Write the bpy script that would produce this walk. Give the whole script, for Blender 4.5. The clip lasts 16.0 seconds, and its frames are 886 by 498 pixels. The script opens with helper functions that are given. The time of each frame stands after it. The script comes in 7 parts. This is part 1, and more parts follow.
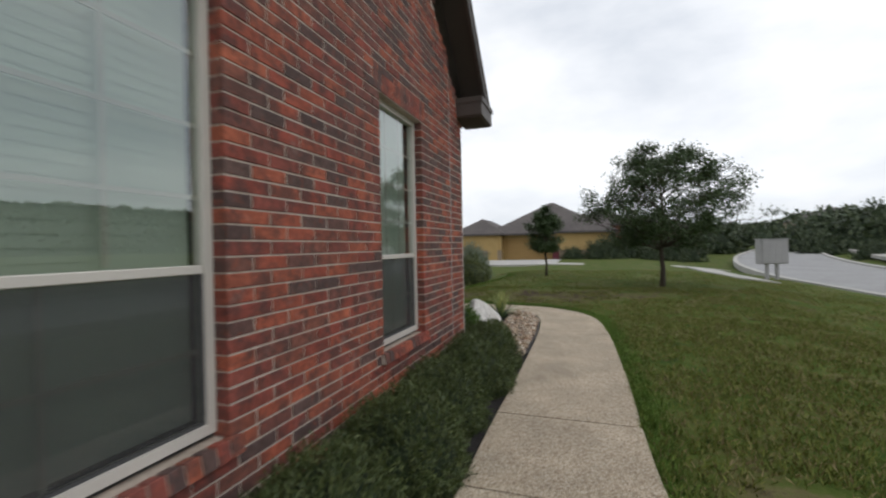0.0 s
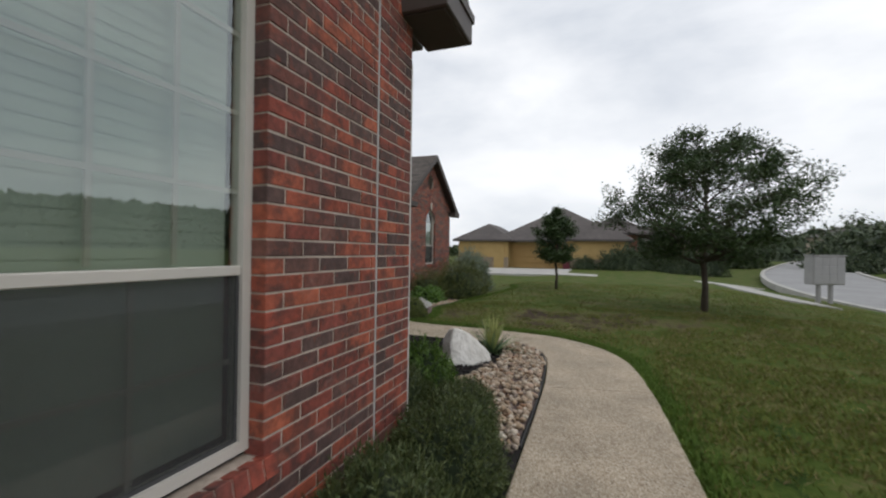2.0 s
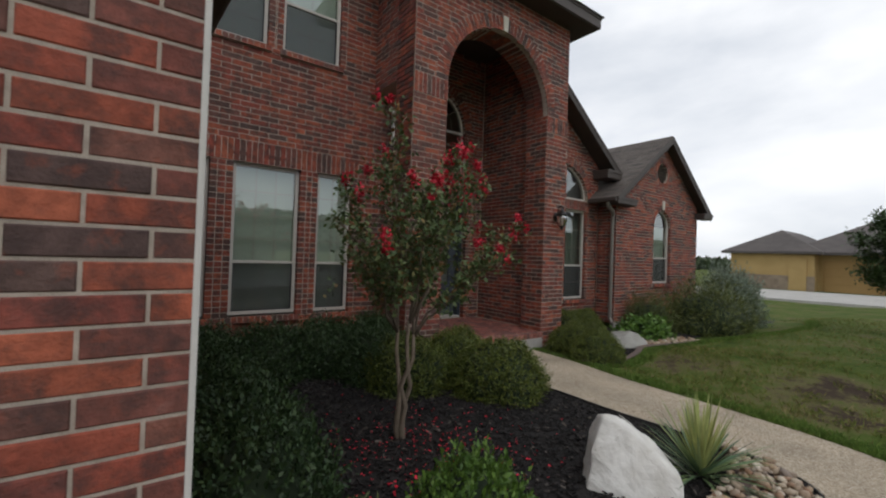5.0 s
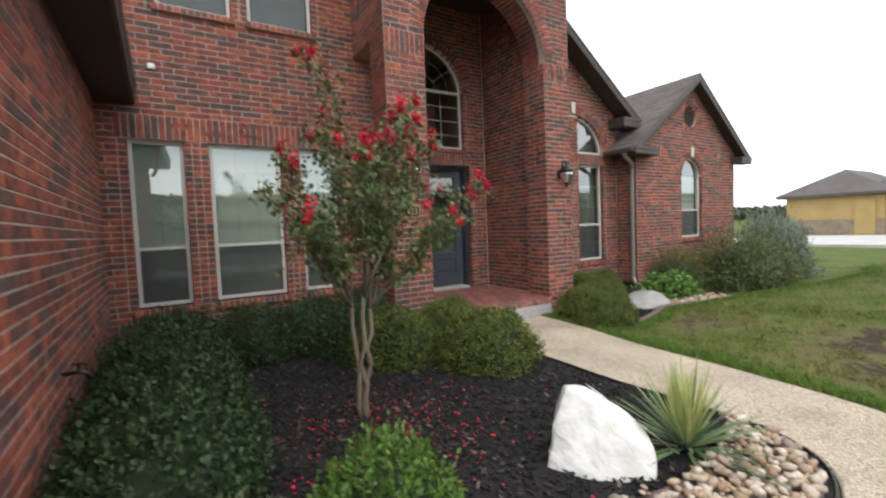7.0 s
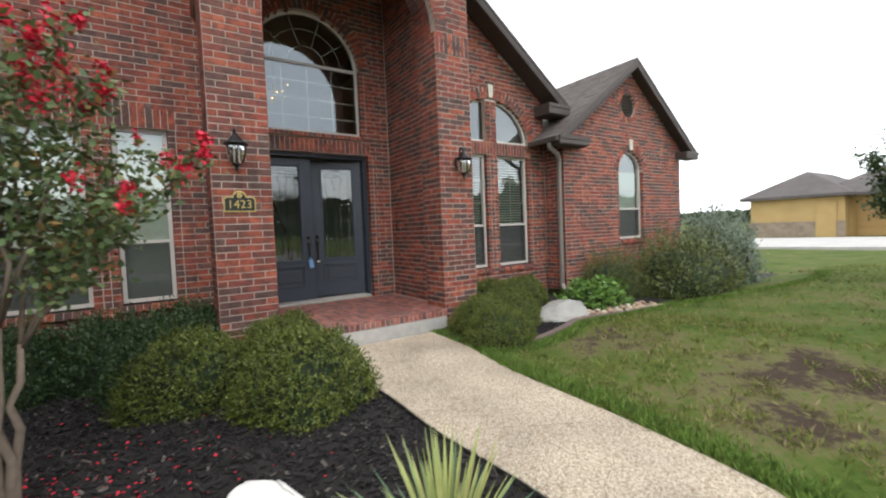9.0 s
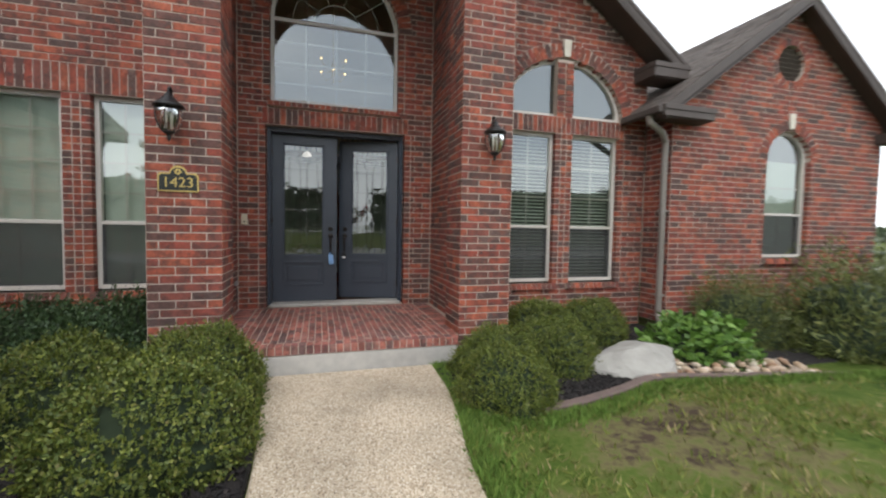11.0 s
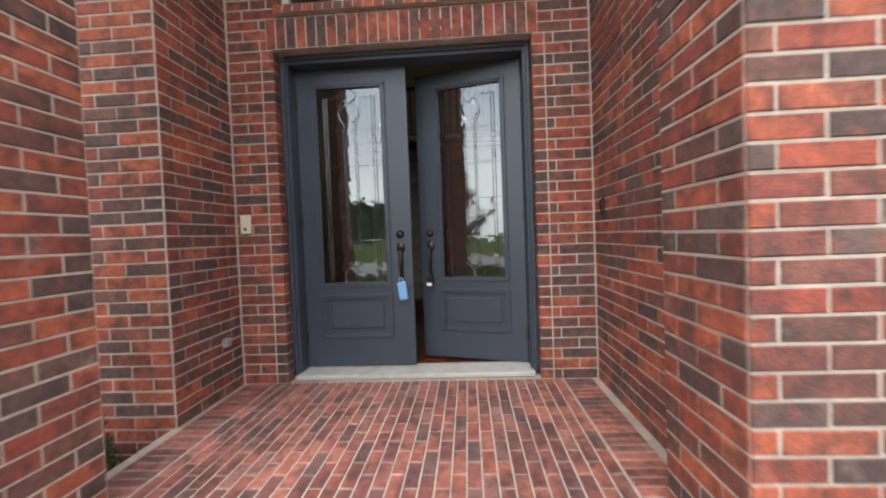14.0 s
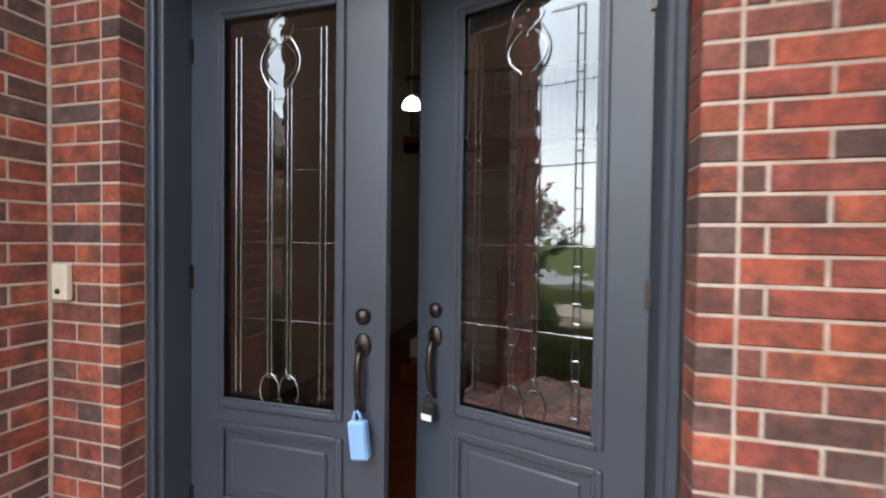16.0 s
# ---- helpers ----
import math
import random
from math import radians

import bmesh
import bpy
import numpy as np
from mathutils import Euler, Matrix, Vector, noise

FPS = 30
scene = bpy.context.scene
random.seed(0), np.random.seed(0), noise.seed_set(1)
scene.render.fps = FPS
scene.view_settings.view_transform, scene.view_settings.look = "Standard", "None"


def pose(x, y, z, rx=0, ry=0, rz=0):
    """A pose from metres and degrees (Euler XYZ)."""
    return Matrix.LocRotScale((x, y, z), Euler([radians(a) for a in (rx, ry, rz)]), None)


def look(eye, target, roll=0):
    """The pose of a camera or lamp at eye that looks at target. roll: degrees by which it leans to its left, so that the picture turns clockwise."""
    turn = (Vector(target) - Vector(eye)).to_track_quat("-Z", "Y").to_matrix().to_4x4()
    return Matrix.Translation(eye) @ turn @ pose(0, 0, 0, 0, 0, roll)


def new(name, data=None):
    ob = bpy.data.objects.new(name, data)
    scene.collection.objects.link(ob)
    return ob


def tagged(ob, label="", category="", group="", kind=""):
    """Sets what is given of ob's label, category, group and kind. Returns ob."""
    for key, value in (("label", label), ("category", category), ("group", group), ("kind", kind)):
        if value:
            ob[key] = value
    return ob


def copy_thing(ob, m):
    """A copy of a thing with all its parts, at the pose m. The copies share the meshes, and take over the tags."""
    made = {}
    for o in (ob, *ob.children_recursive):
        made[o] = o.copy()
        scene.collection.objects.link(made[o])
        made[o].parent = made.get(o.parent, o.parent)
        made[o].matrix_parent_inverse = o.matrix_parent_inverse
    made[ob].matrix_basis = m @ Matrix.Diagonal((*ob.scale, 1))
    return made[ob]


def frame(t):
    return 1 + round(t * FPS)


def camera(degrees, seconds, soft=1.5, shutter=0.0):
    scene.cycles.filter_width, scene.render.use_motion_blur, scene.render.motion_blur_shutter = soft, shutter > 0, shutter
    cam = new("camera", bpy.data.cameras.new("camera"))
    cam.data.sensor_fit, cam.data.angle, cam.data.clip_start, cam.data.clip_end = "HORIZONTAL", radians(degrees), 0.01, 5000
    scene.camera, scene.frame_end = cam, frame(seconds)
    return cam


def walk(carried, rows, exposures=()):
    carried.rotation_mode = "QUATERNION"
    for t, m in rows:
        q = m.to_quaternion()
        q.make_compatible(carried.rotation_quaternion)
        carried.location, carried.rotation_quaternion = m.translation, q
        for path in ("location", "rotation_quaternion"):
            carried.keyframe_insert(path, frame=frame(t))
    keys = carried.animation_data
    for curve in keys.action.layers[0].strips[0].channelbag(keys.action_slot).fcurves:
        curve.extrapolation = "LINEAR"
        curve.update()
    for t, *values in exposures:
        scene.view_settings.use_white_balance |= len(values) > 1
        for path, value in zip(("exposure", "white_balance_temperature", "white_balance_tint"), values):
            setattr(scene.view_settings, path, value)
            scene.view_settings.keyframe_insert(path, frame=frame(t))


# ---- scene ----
cam = camera(92.9, 16.0, soft=2.1, shutter=0.4)
PATH = [
    (0, (0.204, -0.237, 1.514), (-0.439, 1.657, 1.502), -1.1),
    (0.5, (0.094, 0.448, 1.519), (-0.363, 2.395, 1.461), -1.0),
    (1, (0.011, 1.084, 1.519), (-0.429, 3.035, 1.531), -0.2),
    (1.5, (-0.04, 1.719, 1.536), (-0.614, 3.635, 1.511), -0.1),
    (2, (-0.065, 2.352, 1.522), (-0.748, 4.232, 1.532), 0.8),
    (2.5, (-0.084, 2.9, 1.54), (-0.944, 4.705, 1.521), 1.2),
    (3, (-0.114, 3.493, 1.527), (-1.097, 5.235, 1.507), 0.7),
    (3.5, (-0.149, 4.044, 1.539), (-1.332, 5.655, 1.461), 1.2),
    (4, (-0.174, 4.493, 1.564), (-1.547, 5.946, 1.509), 2.2),
    (6.5, (-0.004, 5.56, 1.613), (-1.727, 6.576, 1.622), -1.3),
    (7, (0.021, 5.824, 1.542), (-1.687, 6.861, 1.438), -2.3),
    (7.5, (-0.017, 6.26, 1.429), (-1.536, 7.552, 1.285), -2.1),
    (8, (-0.009, 6.743, 1.372), (-1.423, 8.157, 1.32), -2.1),
    (8.5, (-0.061, 7.24, 1.402), (-1.609, 8.504, 1.33), -2.1),
    (11, (-0.944, 9.662, 1.407), (-2.86, 10.229, 1.311), 1.0),
    (11.5, (-1.326, 10.017, 1.389), (-3.306, 10.266, 1.247), 2.7),
    (12, (-1.775, 10.254, 1.384), (-3.768, 10.358, 1.251), 1.3),
    (12.5, (-2.284, 10.384, 1.376), (-4.28, 10.331, 1.257), 0.3),
    (13, (-2.847, 10.413, 1.38), (-4.843, 10.298, 1.327), -0.2),
    (13.5, (-3.439, 10.429, 1.384), (-5.429, 10.259, 1.288), -1.8),
    (14, (-4.044, 10.375, 1.35), (-6.039, 10.254, 1.287), -2.2),
    (14.5, (-4.6, 10.31, 1.374), (-6.595, 10.218, 1.312), -1.65),
    (15, (-5.11, 10.34, 1.463), (-7.108, 10.235, 1.473), 0.2),
    (15.5, (-5.545, 10.482, 1.581), (-7.528, 10.235, 1.648), 0.3),
    (16, (-5.951, 10.529, 1.666), (-7.884, 10.016, 1.626), 0.7),
]
walk(cam, [(t, look(eye, target, roll)) for t, eye, target, roll in PATH],
     exposures=[(0, -0.05), (2.5, -0.18), (4.2, -0.22), (6.3, 0.6), (7.0, 1.08), (8.5, 1.15), (11.0, 1.08), (12.5, 1.40), (13.5, 1.85), (15.0, 2.25), (16.0, 2.65)])

# ---- world and sun: a bright overcast sky ----
world = bpy.data.worlds.new("overcast_sky")
scene.world = world
world.use_nodes = True
wt = world.node_tree
wt.nodes.clear()
w_out = wt.nodes.new("ShaderNodeOutputWorld")
w_bg = wt.nodes.new("ShaderNodeBackground")
w_sky = wt.nodes.new("ShaderNodeTexSky")
w_sky.sky_type, w_sky.sun_disc = "NISHITA", False
w_sky.sun_elevation, w_sky.sun_rotation = radians(52), radians(75)
w_dim = wt.nodes.new("ShaderNodeVectorMath")
w_dim.operation = "SCALE"
w_dim.inputs["Scale"].default_value = 0.09
w_co = wt.nodes.new("ShaderNodeTexCoord")
w_map = wt.nodes.new("ShaderNodeMapping")
w_map.inputs["Scale"].default_value = (1.0, 1.0, 2.6)
w_n1 = wt.nodes.new("ShaderNodeTexNoise")
w_n1.inputs["Scale"].default_value, w_n1.inputs["Detail"].default_value = 1.5, 8.0
w_n1.inputs["Roughness"].default_value, w_n1.inputs["Distortion"].default_value = 0.52, 0.15
w_ramp = wt.nodes.new("ShaderNodeValToRGB")
w_ramp.color_ramp.elements[0].position, w_ramp.color_ramp.elements[0].color = 0.36, (0.49, 0.535, 0.605, 1)
w_ramp.color_ramp.elements[1].position, w_ramp.color_ramp.elements[1].color = 0.66, (0.90, 0.912, 0.935, 1)
w_mix = wt.nodes.new("ShaderNodeMix")
w_mix.data_type = "RGBA"
w_mix.inputs[0].default_value = 0.93
wt.links.new(w_co.outputs["Generated"], w_map.inputs["Vector"])
wt.links.new(w_map.outputs["Vector"], w_n1.inputs["Vector"])
wt.links.new(w_n1.outputs["Fac"], w_ramp.inputs["Fac"])
wt.links.new(w_sky.outputs["Color"], w_dim.inputs[0])
wt.links.new(w_dim.outputs["Vector"], w_mix.inputs[6])
wt.links.new(w_ramp.outputs["Color"], w_mix.inputs[7])
wt.links.new(w_mix.outputs[2], w_bg.inputs["Color"])
w_bg.inputs["Strength"].default_value = 1.3
wt.links.new(w_bg.outputs["Background"], w_out.inputs["Surface"])

sun = new("sun", bpy.data.lights.new("sun", "SUN"))
sun.data.energy, sun.data.angle, sun.data.color = 0.5, radians(35), (1.0, 0.96, 0.9)
sun.matrix_world = look((12, 2, 16), (0, 6, 0))


# ---- materials ----
def mat(name, col, rough=0.8, metal=0.0, var=None, scale=8.0, bump=0.0, bscale=60.0, spec=0.5, detail=5.0, coarse=0.13):
    """A surface of one kind: two colours mixed by noise, at two scales, with fine relief."""
    m = bpy.data.materials.new(name)
    m.use_nodes = True
    nt = m.node_tree
    b = nt.nodes["Principled BSDF"]
    b.inputs["Roughness"].default_value, b.inputs["Metallic"].default_value = rough, metal
    b.inputs["Specular IOR Level"].default_value = spec
    b.inputs["Base Color"].default_value = (*col, 1)
    co = nt.nodes.new("ShaderNodeTexCoord")
    geo = nt.nodes.new("ShaderNodeNewGeometry")
    if var:
        n1 = nt.nodes.new("ShaderNodeTexNoise")
        n1.inputs["Scale"].default_value, n1.inputs["Detail"].default_value = scale, detail
        n2 = nt.nodes.new("ShaderNodeTexNoise")
        n2.inputs["Scale"].default_value, n2.inputs["Detail"].default_value = scale * coarse, 3.0
        ad = nt.nodes.new("ShaderNodeMath")
        ad.operation = "ADD"
        rp = nt.nodes.new("ShaderNodeMapRange")
        rp.inputs[1].default_value, rp.inputs[2].default_value = 0.72, 1.28
        mx = nt.nodes.new("ShaderNodeMix")
        mx.data_type = "RGBA"
        mx.inputs[6].default_value, mx.inputs[7].default_value = (*col, 1), (*var, 1)
        for n in (n1, n2):
            nt.links.new(geo.outputs["Position"], n.inputs["Vector"])
        nt.links.new(n1.outputs["Fac"], ad.inputs[0])
        nt.links.new(n2.outputs["Fac"], ad.inputs[1])
        nt.links.new(ad.outputs[0], rp.inputs[0])
        nt.links.new(rp.outputs[0], mx.inputs[0])
        nt.links.new(mx.outputs[2], b.inputs["Base Color"])
    if bump:
        n3 = nt.nodes.new("ShaderNodeTexNoise")
        n3.inputs["Scale"].default_value, n3.inputs["Detail"].default_value = bscale, 4.0
        bp = nt.nodes.new("ShaderNodeBump")
        bp.inputs["Strength"].default_value, bp.inputs["Distance"].default_value = bump, 0.01
        nt.links.new(geo.outputs["Position"], n3.inputs["Vector"])
        nt.links.new(n3.outputs["Fac"], bp.inputs["Height"])
        nt.links.new(bp.outputs["Normal"], b.inputs["Normal"])
    return m


def piece_mat(name, cols, rough=0.85, grain=0.6, scale=26.0, bump=0.6, bscale=90.0):
    """A surface whose pieces differ in colour: each object or island takes one of the colours by chance."""
    m = mat(name, cols[0][1], rough)
    nt = m.node_tree
    b = nt.nodes["Principled BSDF"]
    oi = nt.nodes.new("ShaderNodeObjectInfo")
    geo = nt.nodes.new("ShaderNodeNewGeometry")
    ad = nt.nodes.new("ShaderNodeMath")
    ad.operation = "ADD"
    fr = nt.nodes.new("ShaderNodeMath")
    fr.operation = "FRACT"
    nt.links.new(oi.outputs["Random"], ad.inputs[0])
    nt.links.new(geo.outputs["Random Per Island"], ad.inputs[1])
    nt.links.new(ad.outputs[0], fr.inputs[0])
    rp = nt.nodes.new("ShaderNodeValToRGB")
    el = rp.color_ramp.elements
    el[0].position, el[0].color = cols[0][0], (*cols[0][1], 1)
    el[1].position, el[1].color = cols[-1][0], (*cols[-1][1], 1)
    for p, c in cols[1:-1]:
        e = el.new(p)
        e.color = (*c, 1)
    nt.links.new(fr.outputs[0], rp.inputs[0])
    n1 = nt.nodes.new("ShaderNodeTexNoise")
    n1.inputs["Scale"].default_value, n1.inputs["Detail"].default_value = scale, 6.0
    n2 = nt.nodes.new("ShaderNodeTexNoise")
    n2.inputs["Scale"].default_value, n2.inputs["Detail"].default_value = 6.0, 3.0
    hs = nt.nodes.new("ShaderNodeHueSaturation")
    mr = nt.nodes.new("ShaderNodeMapRange")
    mr.inputs[1].default_value, mr.inputs[2].default_value = 0.6, 1.4
    mr.inputs[3].default_value, mr.inputs[4].default_value = 1 - grain, 1 + grain
    a2 = nt.nodes.new("ShaderNodeMath")
    a2.operation = "ADD"
    for n in (n1, n2):
        nt.links.new(geo.outputs["Position"], n.inputs["Vector"])
    nt.links.new(n1.outputs["Fac"], a2.inputs[0])
    nt.links.new(n2.outputs["Fac"], a2.inputs[1])
    nt.links.new(a2.outputs[0], mr.inputs[0])
    nt.links.new(mr.outputs[0], hs.inputs["Value"])
    nt.links.new(rp.outputs["Color"], hs.inputs["Color"])
    nt.links.new(hs.outputs["Color"], b.inputs["Base Color"])
    n3 = nt.nodes.new("ShaderNodeTexNoise")
    n3.inputs["Scale"].default_value, n3.inputs["Detail"].default_value = bscale, 4.0
    bp = nt.nodes.new("ShaderNodeBump")
    bp.inputs["Strength"].default_value, bp.inputs["Distance"].default_value = bump, 0.006
    nt.links.new(geo.outputs["Position"], n3.inputs["Vector"])
    nt.links.new(n3.outputs["Fac"], bp.inputs["Height"])
    nt.links.new(bp.outputs["Normal"], b.inputs["Normal"])
    return m


def brick_mat(name, cols, rough=0.85):
    """Fired clay: each piece has its colour, with dark kiln flashing across it and a few pale mortar smears."""
    m = piece_mat(name, cols, rough, 0.5, 30.0, 0.7, 110.0)
    nt = m.node_tree
    b = nt.nodes["Principled BSDF"]
    src = b.inputs["Base Color"].links[0].from_socket
    geo = nt.nodes.new("ShaderNodeNewGeometry")
    for sc, lo, hi, top, tint in ((9.0, 0.46, 0.62, 0.72, (0.060, 0.036, 0.033)), (23.0, 0.50, 0.72, 0.42, (0.075, 0.040, 0.034)), (14.0, 0.55, 0.72, 0.5, (0.36, 0.085, 0.042)), (5.0, 0.62, 0.80, 0.34, (0.46, 0.35, 0.30))):
        n = nt.nodes.new("ShaderNodeTexNoise")
        n.inputs["Scale"].default_value, n.inputs["Detail"].default_value = sc, 6.0
        n.inputs["Roughness"].default_value = 0.62
        mr = nt.nodes.new("ShaderNodeMapRange")
        mr.inputs[1].default_value, mr.inputs[2].default_value, mr.inputs[4].default_value = lo, hi, top
        mx = nt.nodes.new("ShaderNodeMix")
        mx.data_type = "RGBA"
        mx.inputs[7].default_value = (*tint, 1)
        nt.links.new(geo.outputs["Position"], n.inputs["Vector"])
        nt.links.new(n.outputs["Fac"], mr.inputs[0])
        nt.links.new(mr.outputs[0], mx.inputs[0])
        nt.links.new(src, mx.inputs[6])
        src = mx.outputs[2]
    nt.links.new(src, b.inputs["Base Color"])
    return m


BRICK = brick_mat("brick_mixed", [(0.0, (0.30, 0.072, 0.041)), (0.2, (0.40, 0.108, 0.056)), (0.38, (0.28, 0.060, 0.038)),
                                  (0.55, (0.235, 0.062, 0.045)), (0.70, (0.165, 0.068, 0.052)), (0.82, (0.090, 0.054, 0.048)),
                                  (0.92, (0.125, 0.074, 0.062)), (1.0, (0.35, 0.088, 0.045))])
PAVER = brick_mat("brick_paver", [(0.0, (0.31, 0.10, 0.075)), (0.35, (0.42, 0.155, 0.115)), (0.6, (0.25, 0.085, 0.075)),
                                  (0.8, (0.13, 0.075, 0.072)), (1.0, (0.38, 0.17, 0.135))], 0.6)
MORTAR = mat("mortar", (0.55, 0.465, 0.39), 0.95, var=(0.36, 0.30, 0.245), scale=25, bump=0.4, bscale=150)
SEALANT = mat("grey_sealant", (0.44, 0.42, 0.40), 0.7, var=(0.36, 0.34, 0.32), scale=30)
BEAD = mat("pale_corner_bead", (0.66, 0.63, 0.59), 0.7, var=(0.58, 0.55, 0.51), scale=12)
STONE_CAST = mat("cast_stone", (0.72, 0.68, 0.58), 0.9, var=(0.6, 0.56, 0.47), scale=14, bump=0.3)
AGGREGATE = mat("exposed_aggregate", (0.55, 0.46, 0.34), 0.9)
a_nt = AGGREGATE.node_tree
a_geo = a_nt.nodes.new("ShaderNodeNewGeometry")
a_vor = a_nt.nodes.new("ShaderNodeTexVoronoi")
a_vor.inputs["Scale"].default_value = 105.0
a_sep = a_nt.nodes.new("ShaderNodeSeparateColor")
a_rp = a_nt.nodes.new("ShaderNodeValToRGB")
ae = a_rp.color_ramp.elements
ae[0].position, ae[0].color = 0.0, (0.21, 0.155, 0.105, 1)
ae[1].position, ae[1].color = 1.0, (0.68, 0.61, 0.49, 1)
for p_, c_ in ((0.16, (0.36, 0.275, 0.185)), (0.4, (0.48, 0.39, 0.28)), (0.72, (0.54, 0.45, 0.335))):
    e_ = ae.new(p_)
    e_.color = (*c_, 1)
a_st = a_nt.nodes.new("ShaderNodeTexNoise")
a_st.inputs["Scale"].default_value, a_st.inputs["Detail"].default_value = 1.7, 7.0
a_mr = a_nt.nodes.new("ShaderNodeMapRange")
a_mr.inputs[1].default_value, a_mr.inputs[2].default_value, a_mr.inputs[3].default_value, a_mr.inputs[4].default_value = 0.3, 0.7, 0.80, 1.14
a_hs = a_nt.nodes.new("ShaderNodeHueSaturation")
a_bp = a_nt.nodes.new("ShaderNodeBump")
a_bp.invert = True
a_bp.inputs["Strength"].default_value, a_bp.inputs["Distance"].default_value = 0.9, 0.008
for n_ in (a_vor, a_st):
    a_nt.links.new(a_geo.outputs["Position"], n_.inputs["Vector"])
a_nt.links.new(a_vor.outputs["Color"], a_sep.inputs[0])
a_nt.links.new(a_sep.outputs[0], a_rp.inputs[0])
a_nt.links.new(a_rp.outputs["Color"], a_hs.inputs["Color"])
a_nt.links.new(a_st.outputs["Fac"], a_mr.inputs[0])
a_nt.links.new(a_mr.outputs[0], a_hs.inputs["Value"])
a_nt.links.new(a_hs.outputs["Color"], a_nt.nodes["Principled BSDF"].inputs["Base Color"])
a_nt.links.new(a_vor.outputs["Distance"], a_bp.inputs["Height"])
a_nt.links.new(a_bp.outputs["Normal"], a_nt.nodes["Principled BSDF"].inputs["Normal"])
CONCRETE = mat("concrete", (0.50, 0.48, 0.44), 0.9, var=(0.36, 0.345, 0.32), scale=9, bump=0.3, bscale=90)
ASPHALT = mat("asphalt_pale", (0.33, 0.325, 0.32), 0.9, var=(0.26, 0.255, 0.25), scale=3, bump=0.3, bscale=60)
VINYL = mat("window_vinyl", (0.62, 0.58, 0.52), 0.45, var=(0.56, 0.53, 0.48), scale=5)
TRIM = mat("painted_trim_brown", (0.085, 0.066, 0.056), 0.55, var=(0.066, 0.051, 0.044), scale=7)
SOFFIT = mat("soffit_brown", (0.065, 0.05, 0.041), 0.7, var=(0.052, 0.04, 0.033), scale=4)
SHINGLE = piece_mat("asphalt_shingle", [(0.0, (0.12, 0.10, 0.088)), (0.5, (0.165, 0.142, 0.125)), (1.0, (0.095, 0.082, 0.075))], 0.95, 0.3, 40, 0.6, 200)
GUTTER = mat("gutter_metal", (0.30, 0.27, 0.24), 0.4, 0.3, var=(0.25, 0.225, 0.2), scale=5)
DOORPAINT = mat("door_paint_slate", (0.049, 0.060, 0.079), 0.34, var=(0.041, 0.05, 0.067), scale=3, bump=0.08, bscale=220)
BRONZE = mat("dark_bronze", (0.06, 0.05, 0.045), 0.35, 0.8, var=(0.04, 0.034, 0.03), scale=30)
BLACKMETAL = mat("black_metal", (0.02, 0.02, 0.022), 0.4, 0.6, var=(0.035, 0.033, 0.03), scale=25)
CAME = mat("lead_came", (0.30, 0.31, 0.32), 0.22, 0.9)
GOLD = mat("brass_gold", (0.62, 0.47, 0.17), 0.35, 0.8, var=(0.5, 0.37, 0.13), scale=40)
PLAQUE = mat("plaque_dark_green", (0.010, 0.013, 0.010), 0.6, var=(0.016, 0.02, 0.015), scale=30)
IVORY = mat("ivory_plastic", (0.70, 0.64, 0.49), 0.45)
BLUEPLASTIC = mat("blue_plastic", (0.22, 0.40, 0.68), 0.45, var=(0.19, 0.36, 0.62), scale=20)
BLACKPLASTIC = mat("black_plastic", (0.015, 0.015, 0.017), 0.4)
WHITEPLASTIC = mat("white_plastic", (0.8, 0.8, 0.78), 0.5)
CHROME = mat("steel", (0.6, 0.6, 0.6), 0.25, 1.0)
WOODRED = mat("cherry_wood", (0.17, 0.04, 0.014), 0.25, var=(0.11, 0.024, 0.008), scale=12)
PLASTER = mat("beige_plaster", (0.62, 0.55, 0.44), 0.9, var=(0.58, 0.51, 0.41), scale=3)
CARPET = mat("stair_carpet", (0.42, 0.36, 0.29), 0.95, var=(0.36, 0.31, 0.25), scale=60)
BLIND = mat("blind_slats", (0.62, 0.67, 0.59), 0.6, var=(0.57, 0.62, 0.54), scale=2.0)
# grey that carries the dimness of unlit rooms behind panes
ROOM_SHADE = mat("room_shade", (0.16, 0.16, 0.15), 0.9)
SCREEN = mat("solar_screen", (0.045, 0.045, 0.047), 0.75, var=(0.06, 0.06, 0.06), scale=200)
MULCH = piece_mat("dark_mulch", [(0.0, (0.006, 0.005, 0.005)), (0.6, (0.013, 0.010, 0.0095)), (0.92, (0.032, 0.025, 0.023)), (1.0, (0.12, 0.10, 0.085))], 0.9, 0.4, 50)
MULCHBASE = mat("mulch_bed", (0.008, 0.0065, 0.006), 0.95, var=(0.018, 0.014, 0.0125), scale=40, bump=1.0, bscale=70)
EDGING = mat("bed_edging", (0.16, 0.11, 0.095), 0.85, var=(0.11, 0.08, 0.07), scale=15, bump=0.4)
RIVER = piece_mat("river_stone", [(0.0, (0.52, 0.44, 0.34)), (0.2, (0.38, 0.26, 0.155)), (0.4, (0.62, 0.55, 0.45)), (0.6, (0.30, 0.17, 0.10)), (0.8, (0.44, 0.34, 0.24)), (1.0, (0.24, 0.19, 0.155))], 0.75, 0.3, 25, 0.3)
BOULDER = mat("white_limestone", (0.80, 0.775, 0.73), 0.9, var=(0.55, 0.52, 0.47), scale=7, bump=0.7, bscale=22, coarse=0.3)
ROCKGREY = mat("grey_limestone", (0.392, 0.378, 0.343), 0.9, var=(0.252, 0.241, 0.217), scale=5, bump=0.8, bscale=14)
